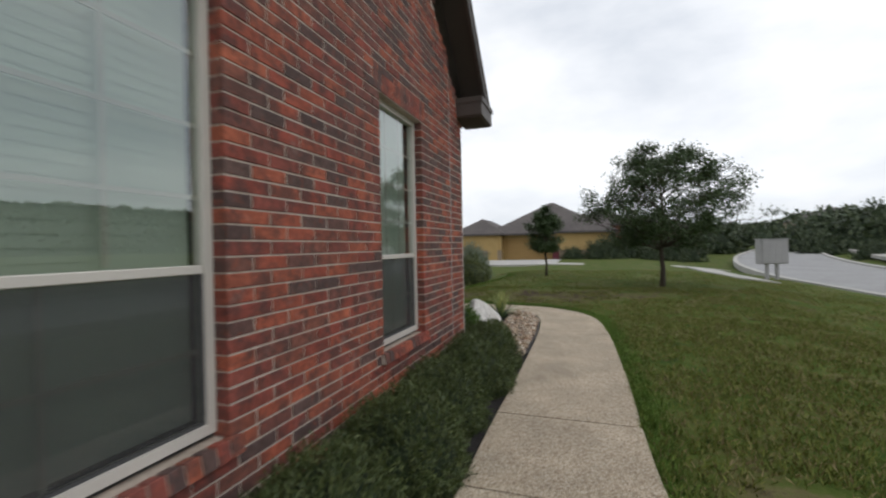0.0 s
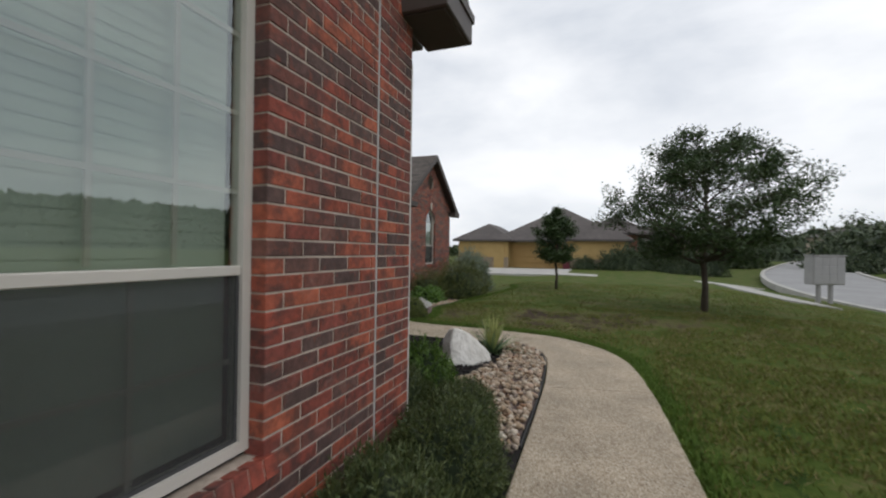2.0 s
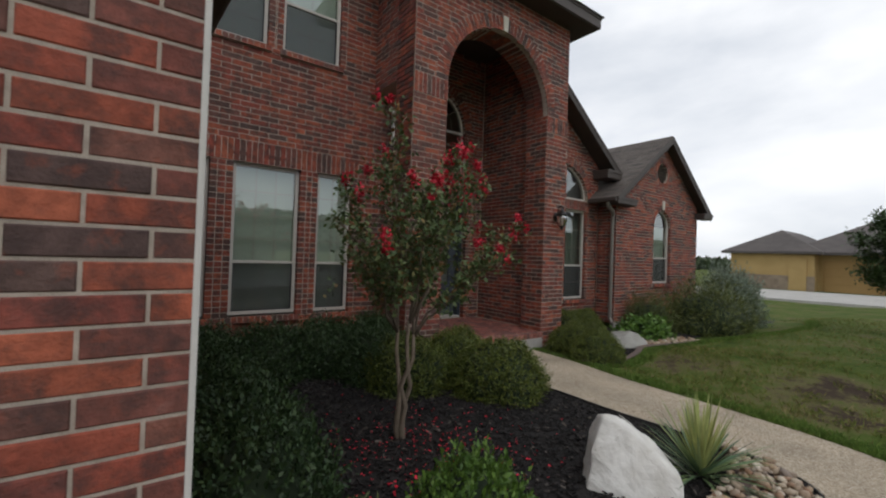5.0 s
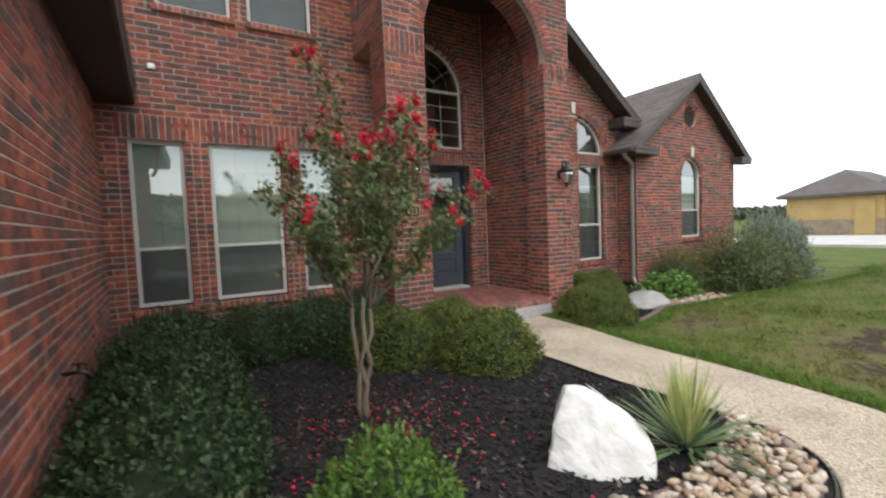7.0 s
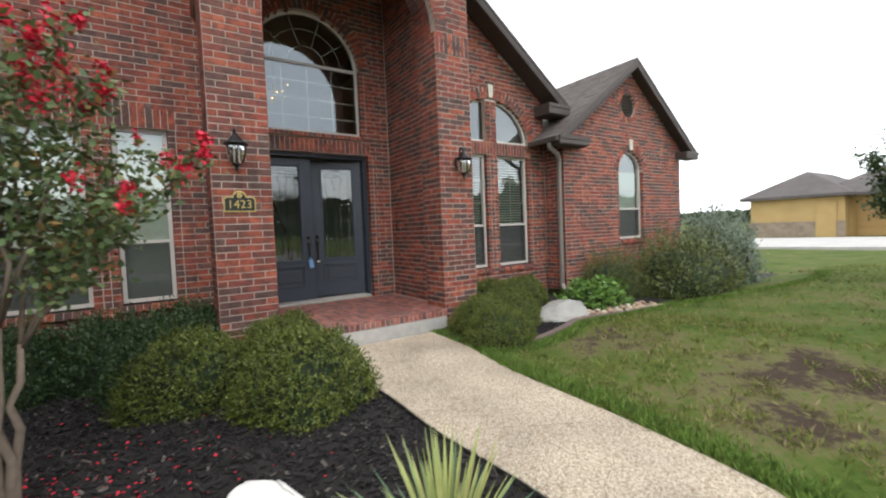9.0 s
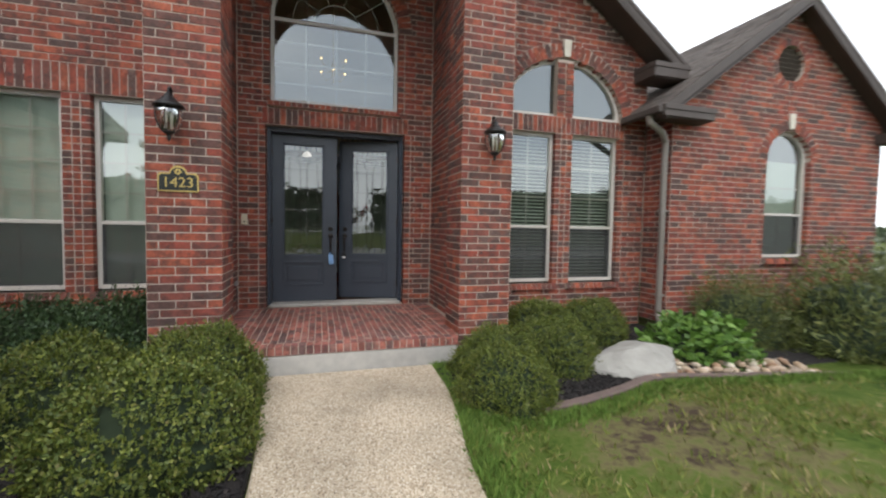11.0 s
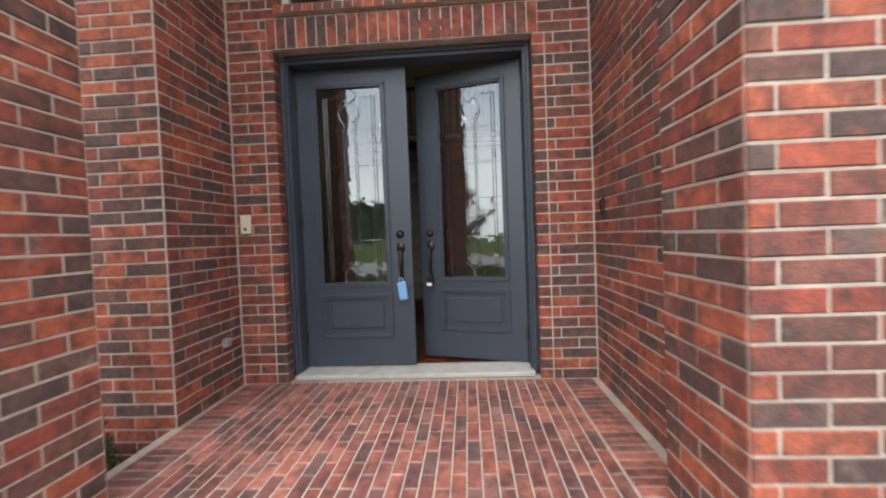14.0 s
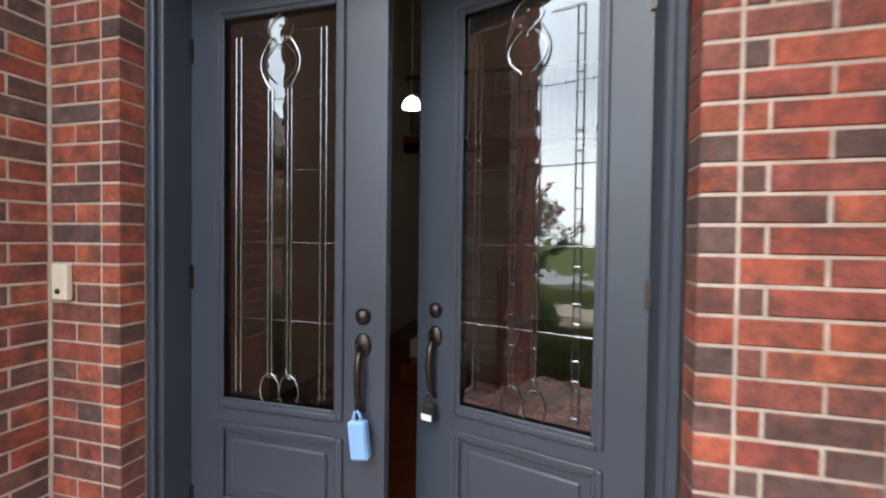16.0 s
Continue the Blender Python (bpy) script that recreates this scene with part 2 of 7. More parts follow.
BARK = mat("bark_dark", (0.085, 0.065, 0.05), 0.95, var=(0.05, 0.04, 0.032), scale=14, bump=0.9, bscale=35)
BARKPALE = mat("bark_pale", (0.23, 0.18, 0.13), 0.9, var=(0.15, 0.115, 0.085), scale=18, bump=0.7, bscale=30)


def leaf_mat(name, cols, rough=0.5):
    m = piece_mat(name, cols, rough, 0.25, 12, 0.0)
    b = m.node_tree.nodes["Principled BSDF"]
    b.inputs["Specular IOR Level"].default_value = 0.35
    return m


LEAF_BUSH = leaf_mat("leaf_shrub", [(0.0, (0.045, 0.072, 0.013)), (0.35, (0.080, 0.107, 0.019)), (0.7, (0.122, 0.147, 0.023)), (0.93, (0.167, 0.186, 0.032)), (1.0, (0.152, 0.136, 0.046))])
LEAF_DARK = leaf_mat("leaf_shrub_dark", [(0.0, (0.019, 0.041, 0.015)), (0.5, (0.031, 0.061, 0.019)), (1.0, (0.051, 0.085, 0.027))])
LEAF_ROSE = leaf_mat("leaf_rosemary", [(0.0, (0.046, 0.071, 0.023)), (0.5, (0.074, 0.101, 0.031)), (1.0, (0.115, 0.136, 0.044))])
LEAF_ROUND = leaf_mat("leaf_round_shrub", [(0.0, (0.045, 0.095, 0.016)), (0.5, (0.075, 0.145, 0.022)), (1.0, (0.13, 0.215, 0.035))])
LEAF_LIME = leaf_mat("leaf_lime", [(0.0, (0.065, 0.137, 0.022)), (0.5, (0.094, 0.187, 0.029)), (1.0, (0.137, 0.230, 0.043))])
LEAF_SILVER = leaf_mat("leaf_silver", [(0.0, (0.180, 0.225, 0.167)), (0.5, (0.261, 0.306, 0.238)), (1.0, (0.135, 0.180, 0.123))], 0.7)
LEAF_OLIVE = leaf_mat("leaf_olive", [(0.0, (0.069, 0.095, 0.025)), (0.5, (0.109, 0.131, 0.034)), (1.0, (0.155, 0.163, 0.047))])
LEAF_TREE = leaf_mat("leaf_tree", [(0.0, (0.03, 0.058, 0.018)), (0.5, (0.048, 0.085, 0.026)), (1.0, (0.075, 0.115, 0.036))])
LEAF_MYRTLE = leaf_mat("leaf_myrtle", [(0.0, (0.06, 0.10, 0.035)), (0.5, (0.095, 0.145, 0.05)), (0.85, (0.14, 0.17, 0.06)), (1.0, (0.26, 0.12, 0.04))])
LEAF_FAR = leaf_mat("leaf_far", [(0.0, (0.03, 0.048, 0.022)), (0.5, (0.05, 0.072, 0.032)), (1.0, (0.08, 0.10, 0.045))])
# dark fill behind leaves: the shade inside foliage is put into this green
FOLIAGE_SHADE = mat("foliage_shade", (0.02, 0.034, 0.012), 0.95, var=(0.012, 0.022, 0.008), scale=20)
PETAL = leaf_mat("petal_red", [(0.0, (0.50, 0.012, 0.03)), (0.5, (0.66, 0.025, 0.06)), (1.0, (0.38, 0.008, 0.022))])
YUCCA_LEAF = leaf_mat("yucca_blade", [(0.0, (0.07, 0.13, 0.07)), (0.5, (0.12, 0.19, 0.09)), (0.85, (0.20, 0.27, 0.11)), (1.0, (0.36, 0.40, 0.16))])
YUCCA_PALE = leaf_mat("yucca_pale_blade", [(0.0, (0.34, 0.38, 0.13)), (0.5, (0.48, 0.48, 0.18)), (1.0, (0.25, 0.32, 0.12))])
GRASSGREEN = leaf_mat("grass_blade_fresh", [(0.0, (0.08, 0.145, 0.022)), (0.5, (0.11, 0.19, 0.03)), (1.0, (0.155, 0.22, 0.042))], 0.8)
GRASSBLADE = leaf_mat("grass_blade", [(0.0, (0.104, 0.135, 0.023)), (0.4, (0.147, 0.180, 0.034)), (0.7, (0.190, 0.200, 0.047)), (0.85, (0.233, 0.195, 0.080)), (1.0, (0.294, 0.229, 0.119))], 0.8)
FARSTUCCO = mat("ochre_stucco", (0.50, 0.345, 0.145), 0.9, var=(0.43, 0.29, 0.115), scale=1.5, bump=0.3, bscale=12)
FARGARAGE = mat("ochre_garage_paint", (0.42, 0.26, 0.095), 0.7, var=(0.37, 0.225, 0.08), scale=1.2)
FARSTONE = mat("far_stone", (0.36, 0.28, 0.2), 0.9, var=(0.2, 0.15, 0.11), scale=3)
FARROOF = mat("far_shingle", (0.125, 0.108, 0.10), 0.95, var=(0.085, 0.074, 0.07), scale=2.2)
FARTAN = mat("tan_stucco", (0.48, 0.41, 0.31), 0.9, var=(0.42, 0.35, 0.27), scale=1)
FARBRICK = mat("far_brick", (0.27, 0.12, 0.08), 0.9, var=(0.2, 0.09, 0.065), scale=3)
MAROON = mat("sign_maroon", (0.13, 0.018, 0.03), 0.5)
MAILGREY = mat("mailbox_grey", (0.36, 0.35, 0.34), 0.5, 0.2, var=(0.31, 0.305, 0.3), scale=4)

# glass: a clear pane with real mirror gloss, more at a slant
GLASS = bpy.data.materials.new("window_glass")
GLASS.use_nodes = True
g_nt = GLASS.node_tree
g_nt.nodes.clear()
g_out = g_nt.nodes.new("ShaderNodeOutputMaterial")
g_tr = g_nt.nodes.new("ShaderNodeBsdfTransparent")
g_tr.inputs["Color"].default_value = (0.80, 0.86, 0.83, 1)
g_gl = g_nt.nodes.new("ShaderNodeBsdfGlossy")
g_gl.inputs["Roughness"].default_value = 0.015
g_gl.inputs["Color"].default_value = (0.93, 0.98, 0.97, 1)
g_fr = g_nt.nodes.new("ShaderNodeFresnel")
g_fr.inputs["IOR"].default_value = 1.6
g_sc = g_nt.nodes.new("ShaderNodeMath")
g_sc.operation = "MULTIPLY_ADD"
g_sc.use_clamp = True
g_sc.inputs[1].default_value, g_sc.inputs[2].default_value = 1.3, 0.13
g_mx = g_nt.nodes.new("ShaderNodeMixShader")
g_nt.links.new(g_fr.outputs[0], g_sc.inputs[0])
g_nt.links.new(g_sc.outputs[0], g_mx.inputs[0])
g_nt.links.new(g_tr.outputs[0], g_mx.inputs[1])
g_nt.links.new(g_gl.outputs[0], g_mx.inputs[2])
g_nt.links.new(g_mx.outputs[0], g_out.inputs["Surface"])

BULB = bpy.data.materials.new("warm_bulb")
BULB.use_nodes = True
BULB.node_tree.nodes["Principled BSDF"].inputs["Emission Color"].default_value = (1.0, 0.60, 0.22, 1)
BULB.node_tree.nodes["Principled BSDF"].inputs["Emission Strength"].default_value = 2.5

# lawn: green with worn, dry and bare patches
LAWN = mat("lawn_soil", (0.085, 0.125, 0.03), 0.95, bump=0.8, bscale=45)
l_nt = LAWN.node_tree
l_b = l_nt.nodes["Principled BSDF"]
l_b.inputs["Specular IOR Level"].default_value = 0.08
l_geo = l_nt.nodes.new("ShaderNodeNewGeometry")
l_n1 = l_nt.nodes.new("ShaderNodeTexNoise")
l_n1.inputs["Scale"].default_value, l_n1.inputs["Detail"].default_value = 1.1, 9.0
l_n1.inputs["Roughness"].default_value = 0.68
l_n2 = l_nt.nodes.new("ShaderNodeTexNoise")
l_n2.inputs["Scale"].default_value, l_n2.inputs["Detail"].default_value = 16.0, 6.0
l_ad = l_nt.nodes.new("ShaderNodeMath")
l_ad.operation = "MULTIPLY_ADD"
l_ad.inputs[1].default_value = 0.35
l_rp = l_nt.nodes.new("ShaderNodeValToRGB")
le = l_rp.color_ramp.elements
le[0].position, le[0].color = 0.50, (0.03, 0.055, 0.012, 1)
le[1].position, le[1].color = 0.88, (0.06, 0.043, 0.031, 1)
for p_, c_ in ((0.60, (0.062, 0.096, 0.018)), (0.69, (0.085, 0.112, 0.026)), (0.79, (0.135, 0.122, 0.054))):
    e_ = le.new(p_)
    e_.color = (*c_, 1)
for n_ in (l_n1, l_n2):
    l_nt.links.new(l_geo.outputs["Position"], n_.inputs["Vector"])
l_nt.links.new(l_n2.outputs["Fac"], l_ad.inputs[0])
l_nt.links.new(l_n1.outputs["Fac"], l_ad.inputs[2])
# a worn, straw-coloured stretch where the lawn has died back
l_off = l_nt.nodes.new("ShaderNodeVectorMath")
l_off.operation = "SUBTRACT"
l_off.inputs[1].default_value = (-0.6, 12.0, 0.15)
l_sc = l_nt.nodes.new("ShaderNodeVectorMath")
l_sc.operation = "MULTIPLY"
l_sc.inputs[1].default_value = (0.30, 0.75, 0.0)
l_len = l_nt.nodes.new("ShaderNodeVectorMath")
l_len.operation = "LENGTH"
l_mr = l_nt.nodes.new("ShaderNodeMapRange")
l_mr.inputs[1].default_value, l_mr.inputs[2].default_value = 1.25, 0.25
l_mr.inputs[3].default_value, l_mr.inputs[4].default_value = 0.0, 0.15
l_a2 = l_nt.nodes.new("ShaderNodeMath")
l_a2.operation = "ADD"
l_nt.links.new(l_geo.outputs["Position"], l_off.inputs[0])
l_nt.links.new(l_off.outputs["Vector"], l_sc.inputs[0])
l_nt.links.new(l_sc.outputs["Vector"], l_len.inputs[0])
l_nt.links.new(l_len.outputs["Value"], l_mr.inputs[0])
l_nt.links.new(l_mr.outputs[0], l_a2.inputs[0])
l_nt.links.new(l_ad.outputs[0], l_a2.inputs[1])
l_nt.links.new(l_a2.outputs[0], l_rp.inputs[0])
l_nt.links.new(l_rp.outputs["Color"], l_b.inputs["Base Color"])


# ---- mesh helpers ----
def shape(name, verts, faces, material, parent=None, label="", smooth=False):
    me = bpy.data.meshes.new(name)
    me.from_pydata([tuple(v) for v in verts], [], faces)
    if material:
        me.materials.append(material)
    if smooth:
        me.shade_smooth()
    ob = new(name, me)
    if parent:
        ob.parent = parent
    if label:
        tagged(ob, label)
    return ob


def part(name, bm, material, parent=None, label="", smooth=False):
    me = bpy.data.meshes.new(name)
    bm.to_mesh(me)
    bm.free()
    if material:
        me.materials.append(material)
    if smooth:
        me.shade_smooth()
    ob = new(name, me)
    if parent:
        ob.parent = parent
    if label:
        tagged(ob, label)
    return ob


def empty(name, label, category, m=None, group="", kind=""):
    ob = new(name)
    ob.empty_display_size = 0.1
    if m is not None:
        ob.matrix_world = m
    return tagged(ob, label, category, group, kind)


def box(bm, x0, x1, y0, y1, z0, z1, bevel=0.0, m=None):
    vs = bmesh.ops.create_cube(bm, size=1.0)["verts"]
    bmesh.ops.scale(bm, vec=(x1 - x0, y1 - y0, z1 - z0), verts=vs)
    bmesh.ops.translate(bm, vec=((x0 + x1) / 2, (y0 + y1) / 2, (z0 + z1) / 2), verts=vs)
    if bevel:
        es = list({e for v in vs for e in v.link_edges})
        r = bmesh.ops.bevel(bm, geom=es, offset=bevel, segments=1, affect="EDGES", profile=0.5)
        vs = r["verts"]
    if m is not None:
        bmesh.ops.transform(bm, matrix=m, verts=list({v for v in vs}))
    return vs


def boxes(name, lst, material, parent=None, label="", bevel=0.0, m=None):
    bm = bmesh.new()
    for b in lst:
        box(bm, *b, bevel=bevel)
    if m is not None:
        bm.transform(m)
    return part(name, bm, material, parent, label)


def lathe(bm, prof, seg=16, m=None):
    """A turned body from (radius, height) pairs round z."""
    rings = [[bm.verts.new((r * math.cos(6.28319 * k / seg), r * math.sin(6.28319 * k / seg), z)) for k in range(seg)] for r, z in prof]
    for a, b in zip(rings, rings[1:]):
        for k in range(seg):
            bm.faces.new((a[k], a[(k + 1) % seg], b[(k + 1) % seg], b[k]))
    if prof[0][0] > 1e-4:
        bm.faces.new(list(reversed(rings[0])))
    if prof[-1][0] > 1e-4:
        bm.faces.new(rings[-1])
    if m is not None:
        bmesh.ops.transform(bm, matrix=m, verts=[v for r in rings for v in r])


def tube(bm, pts, radii, seg=8):
    """A tapered tube along points."""
    rings = []
    pts = [Vector(p) for p in pts]
    for i, p in enumerate(pts):
        d = (pts[min(i + 1, len(pts) - 1)] - pts[max(i - 1, 0)]).normalized()
        a = d.orthogonal().normalized() if i == 0 else (prev - d * prev.dot(d)).normalized()
        prev = a
        b = d.cross(a)
        r = radii[i] if isinstance(radii, (list, tuple)) else radii
        rings.append([bm.verts.new(p + (a * math.cos(6.28319 * k / seg) + b * math.sin(6.28319 * k / seg)) * r) for k in range(seg)])
    for a, b in zip(rings, rings[1:]):
        for k in range(seg):
            bm.faces.new((a[k], a[(k + 1) % seg], b[(k + 1) % seg], b[k]))
    bm.faces.new(list(reversed(rings[0])))
    bm.faces.new(rings[-1])


def frame_of(o, facing):
    """Local axes of a wall: x along it, y into it, z up. facing: the compass angle of its outer face, 0 = +x."""
    a = radians(facing)
    n = Vector((math.cos(a), math.sin(a), 0))
    u = Vector((-math.sin(a), math.cos(a), 0))
    return Matrix(((u.x, -n.x, 0, o[0]), (u.y, -n.y, 0, o[1]), (0, 0, 1, o[2] if len(o) > 2 else 0), (0, 0, 0, 1)))


# ---- brickwork ----
COURSE, PITCH, Z_BRICK, JOINT = 0.0762, 0.254, 0.266, 0.0090
BRICK_F = [(0, 1, 2, 3), (4, 5, 1, 0), (5, 6, 2, 1), (6, 7, 3, 2), (7, 4, 0, 3), (8, 9, 5, 4), (9, 10, 6, 5), (10, 11, 7, 6), (11, 8, 4, 7)]
BRICK_MESH = {}


def brick_verts(w, h, d, c=0.004):
    """A brick lying in y 0 (front) to d, its middle at the origin: a front face with eased edges and four sides."""
    a, b = w / 2, h / 2
    return [(-a + c, 0, -b + c), (a - c, 0, -b + c), (a - c, 0, b - c), (-a + c, 0, b - c),
            (-a, c, -b), (a, c, -b), (a, c, b), (-a, c, b),
            (-a, d, -b), (a, d, -b), (a, d, b), (-a, d, b)]


def lay(wall, list_of_bricks, m, near=None, material=None):
    """Lay bricks (u, z, w, h, depth, out, turn) on a wall: those in the near stretch as pieces, the others joined."""
    material = material or BRICK
    vs, fs, made = [], [], 0
    for u, z, w, h, d, out, turn in list_of_bricks:
        loc = m @ Matrix.Translation((u, -out, z)) @ Matrix.Rotation(turn, 4, "Y")
        if near and made < 300 and near[0] <= u <= near[1] and near[2] <= z <= near[3]:
            key = (round(w, 3), round(h, 3), round(d, 3), material.name)
            if key not in BRICK_MESH:
                me = bpy.data.meshes.new("brick")
                me.from_pydata(brick_verts(key[0], key[1], key[2]), [], BRICK_F)
                me.materials.append(material)
                BRICK_MESH[key] = me
            ob = new("brick", BRICK_MESH[key])
            ob.parent = wall
            ob.matrix_world = loc
            made += 1
        else:
            k = len(vs)
            vs += [loc @ Vector(p) for p in brick_verts(w, h, d)]
            fs += [tuple(i + k for i in f) for f in BRICK_F]
    if vs:
        tagged(shape("brickwork", vs, fs, material, wall), kind="stuff")


def reach(op, z, grow=0.0):
    """The stretch along the wall that an opening takes at height z."""
    z0, z1 = op["z0"] - grow, op["z1"] + grow
    if z <= z0 or z >= z1:
        return None
    c, a = (op["u0"] + op["u1"]) / 2, (op["u1"] - op["u0"]) / 2 + grow
    if "spring" in op and z > op["spring"]:
        b = z1 - op["spring"]
        a *= math.sqrt(max(0.0, 1 - ((z - op["spring"]) / b) ** 2))
    return (c - a, c + a)


def brick_wall(name, label, o, facing, length, z0, z1, top=None, ops=(), breaks=(), near=None, thick=0.11, back=None, jambs=True, lift=0.0):
    m = frame_of(o, facing)
    rnd = random.Random(hash((round(o[0] * 100), round(o[1] * 100), facing)) % 10007)
    bricks, vs, fs = [], [], []
    k0, k1 = math.floor((z0 - Z_BRICK) / COURSE), math.ceil((z1 - Z_BRICK) / COURSE)
    fine = any("spring" in op for op in ops) or top
    for k in range(k0, k1):
        za, zb = Z_BRICK + k * COURSE, Z_BRICK + (k + 1) * COURSE
        za, zb = max(za, z0), min(zb, z1)
        if zb - za < 0.02:
            continue
        zm = (za + zb) / 2

        def solid(z, grow):
            cuts = sorted(r for r in (reach(op, z, grow) for op in ops) if r)
            out, u, left = [], 0.004, False
            for a, b in cuts:
                if a - u > 0.02:
                    out.append([u, a, left, True])
                u, left = max(u, b), True
            if length - 0.004 - u > 0.02:
                out.append([u, length - 0.004, left, False])
            return out
        # mortar behind
        for zs, ze in ([(za, zm), (zm, zb)] if fine else [(za, zb)]):
            wide = {}
            for a, b, l, r in solid((zs + ze) / 2, 0.008):
                if top:
                    n = max(1, int((b - a) / 0.06))
                    good = [a + (b - a) * i / n for i in range(n + 1) if top(a + (b - a) * i / n) > ze]
                    if len(good) < 2:
                        continue
                    a, b = good[0], good[-1]
                q = len(vs)
                y0, y1 = 0.004, thick
                vs += [m @ Vector(p) for p in ((a, y0, zs), (b, y0, zs), (b, y1, zs), (a, y1, zs), (a, y0, ze), (b, y0, ze), (b, y1, ze), (a, y1, ze))]
                fs += [tuple(i + q for i in f) for f in ((0, 1, 5, 4), (1, 2, 6, 5), (2, 3, 7, 6), (3, 0, 4, 7), (4, 5, 6, 7), (3, 2, 1, 0))]
        # bricks
        for a, b, l, r in solid(zm, 0.0):
            if jambs is True and l:
                bricks.append((a + 0.0475, zm, 0.095 - JOINT, zb - za - JOINT, 0.10, 0.0, 0.0))
                a += 0.095
            if jambs is True and r:
                bricks.append((b - 0.0475, zm, 0.095 - JOINT, zb - za - JOINT, 0.10, 0.0, 0.0))
                b -= 0.095
            segs, u = [], a
            for br in sorted(breaks):
                if u < br < b:
                    segs.append((u, br - 0.011))
                    u = br + 0.011
            segs.append((u, b))
            for sa, sb in segs:
                # whole and half bricks start by turns at the stretch's right end; short ends are closed by a cut brick
                first = PITCH / 2 if k % 2 else PITCH
                if breaks and sb < length - 0.05 and sb > breaks[0] - 0.05:
                    first = 0.06 if k % 2 else 0.06 + PITCH / 2
                marks, u = [sb], sb - first
                if breaks and sa > breaks[0]:
                    # past a movement joint the bond starts at the joint
                    u = sa + (PITCH / 2 if k % 2 else PITCH)
                    while u < sb - 0.03:
                        marks.insert(1, u)
                        u += PITCH
                    u = sa
                while u > sa + 0.05:
                    marks.append(u)
                    u -= PITCH
                marks.append(sa)
                for cb, ca in zip(marks, marks[1:]):
                    if cb - ca < 0.02 or (top and top((ca + cb) / 2) < zb - 0.02):
                        continue
                    deep = 0.10 if jambs == "toothed" and ((l and ca == a) or (r and cb == b)) else 0.02
                    bricks.append(((ca + cb) / 2, zm, cb - ca - JOINT, zb - za - JOINT, deep, rnd.uniform(-0.0015, 0.0025), rnd.uniform(-0.004, 0.004)))
    wall = shape(name, vs, fs, MORTAR)
    tagged(wall, label, "wall", kind="structure")
    lay(wall, bricks, m, near)
    return wall, m


def soldiers(wall, m, u0, u1, z0, z1, n=None, out=0.006, depth=0.1):
    """A row of bricks on end."""
    n = n or max(1, round((u1 - u0) / 0.0762))
    w = (u1 - u0) / n
    lay(wall, [(u0 + w * (i + 0.5), (z0 + z1) / 2, w - JOINT, z1 - z0 - JOINT, depth, out, 0.0) for i in range(n)], m)
    shape("mortar_bed", [m @ Vector(p) for p in ((u0, 0.004 - out, z0), (u1, 0.004 - out, z0), (u1, 0.004 - out, z1), (u0, 0.004 - out, z1), (u0, 0.09, z0 + 0.004), (u1, 0.09, z0 + 0.004))],
          [(0, 1, 2, 3), (0, 4, 5, 1)], MORTAR, wall)


def arch_ring(wall, m, uc, zs, a, b, t, out=0.006, a0=0.0, a1=180.0, depth=0.1, step=0.0762, mortar=True):
    """Wedge bricks round an arch of half-width a and rise b, t tall."""
    length = math.pi * (a + b) / 2 * (a1 - a0) / 180
    n = max(3, round(length / step))
    lst, vs, fs = [], [], []
    for i in range(n):
        th = radians(a0 + (a1 - a0) * (i + 0.5) / n)
        px, pz = uc + (a + t / 2) * math.cos(th), zs + (b + t / 2) * math.sin(th)
        lst.append((px, pz, length / n * (1 + t / (a + b)) - JOINT, t - JOINT, depth, out, math.pi / 2 - th))
    for i in range(n + 1):
        th = radians(a0 + (a1 - a0) * i / n)
        for rr, yy in ((0.004, 0.005 - out), (t, 0.005 - out), (0.004, 0.1)):
            vs.append(m @ Vector((uc + (a + rr) * math.cos(th), yy, zs + (b + rr) * math.sin(th))))
    for i in range(n):
        q = 3 * i
        fs += [(q, q + 1, q + 4, q + 3), (q, q + 3, q + 5, q + 2)]
    lay(wall, lst, m)
    shape("mortar_bed", vs, fs, MORTAR, wall)


def keystone(m, uc, z0, z1, w=0.13):
    bm = bmesh.new()
    vs = box(bm, -w / 2, w / 2, -0.03, 0.06, 0, z1 - z0)
    for v in bm.verts:
        if v.co.z < 0.01:
            v.co.x *= 0.72
    bmesh.ops.bevel(bm, geom=bm.edges[:], offset=0.006, segments=1, affect="EDGES")
    bm.transform(m @ Matrix.Translation((uc, 0, z0)))
    return tagged(part("keystone", bm, STONE_CAST), "pale cast-stone keystone set in a brick arch", "keystone", group="keystones")


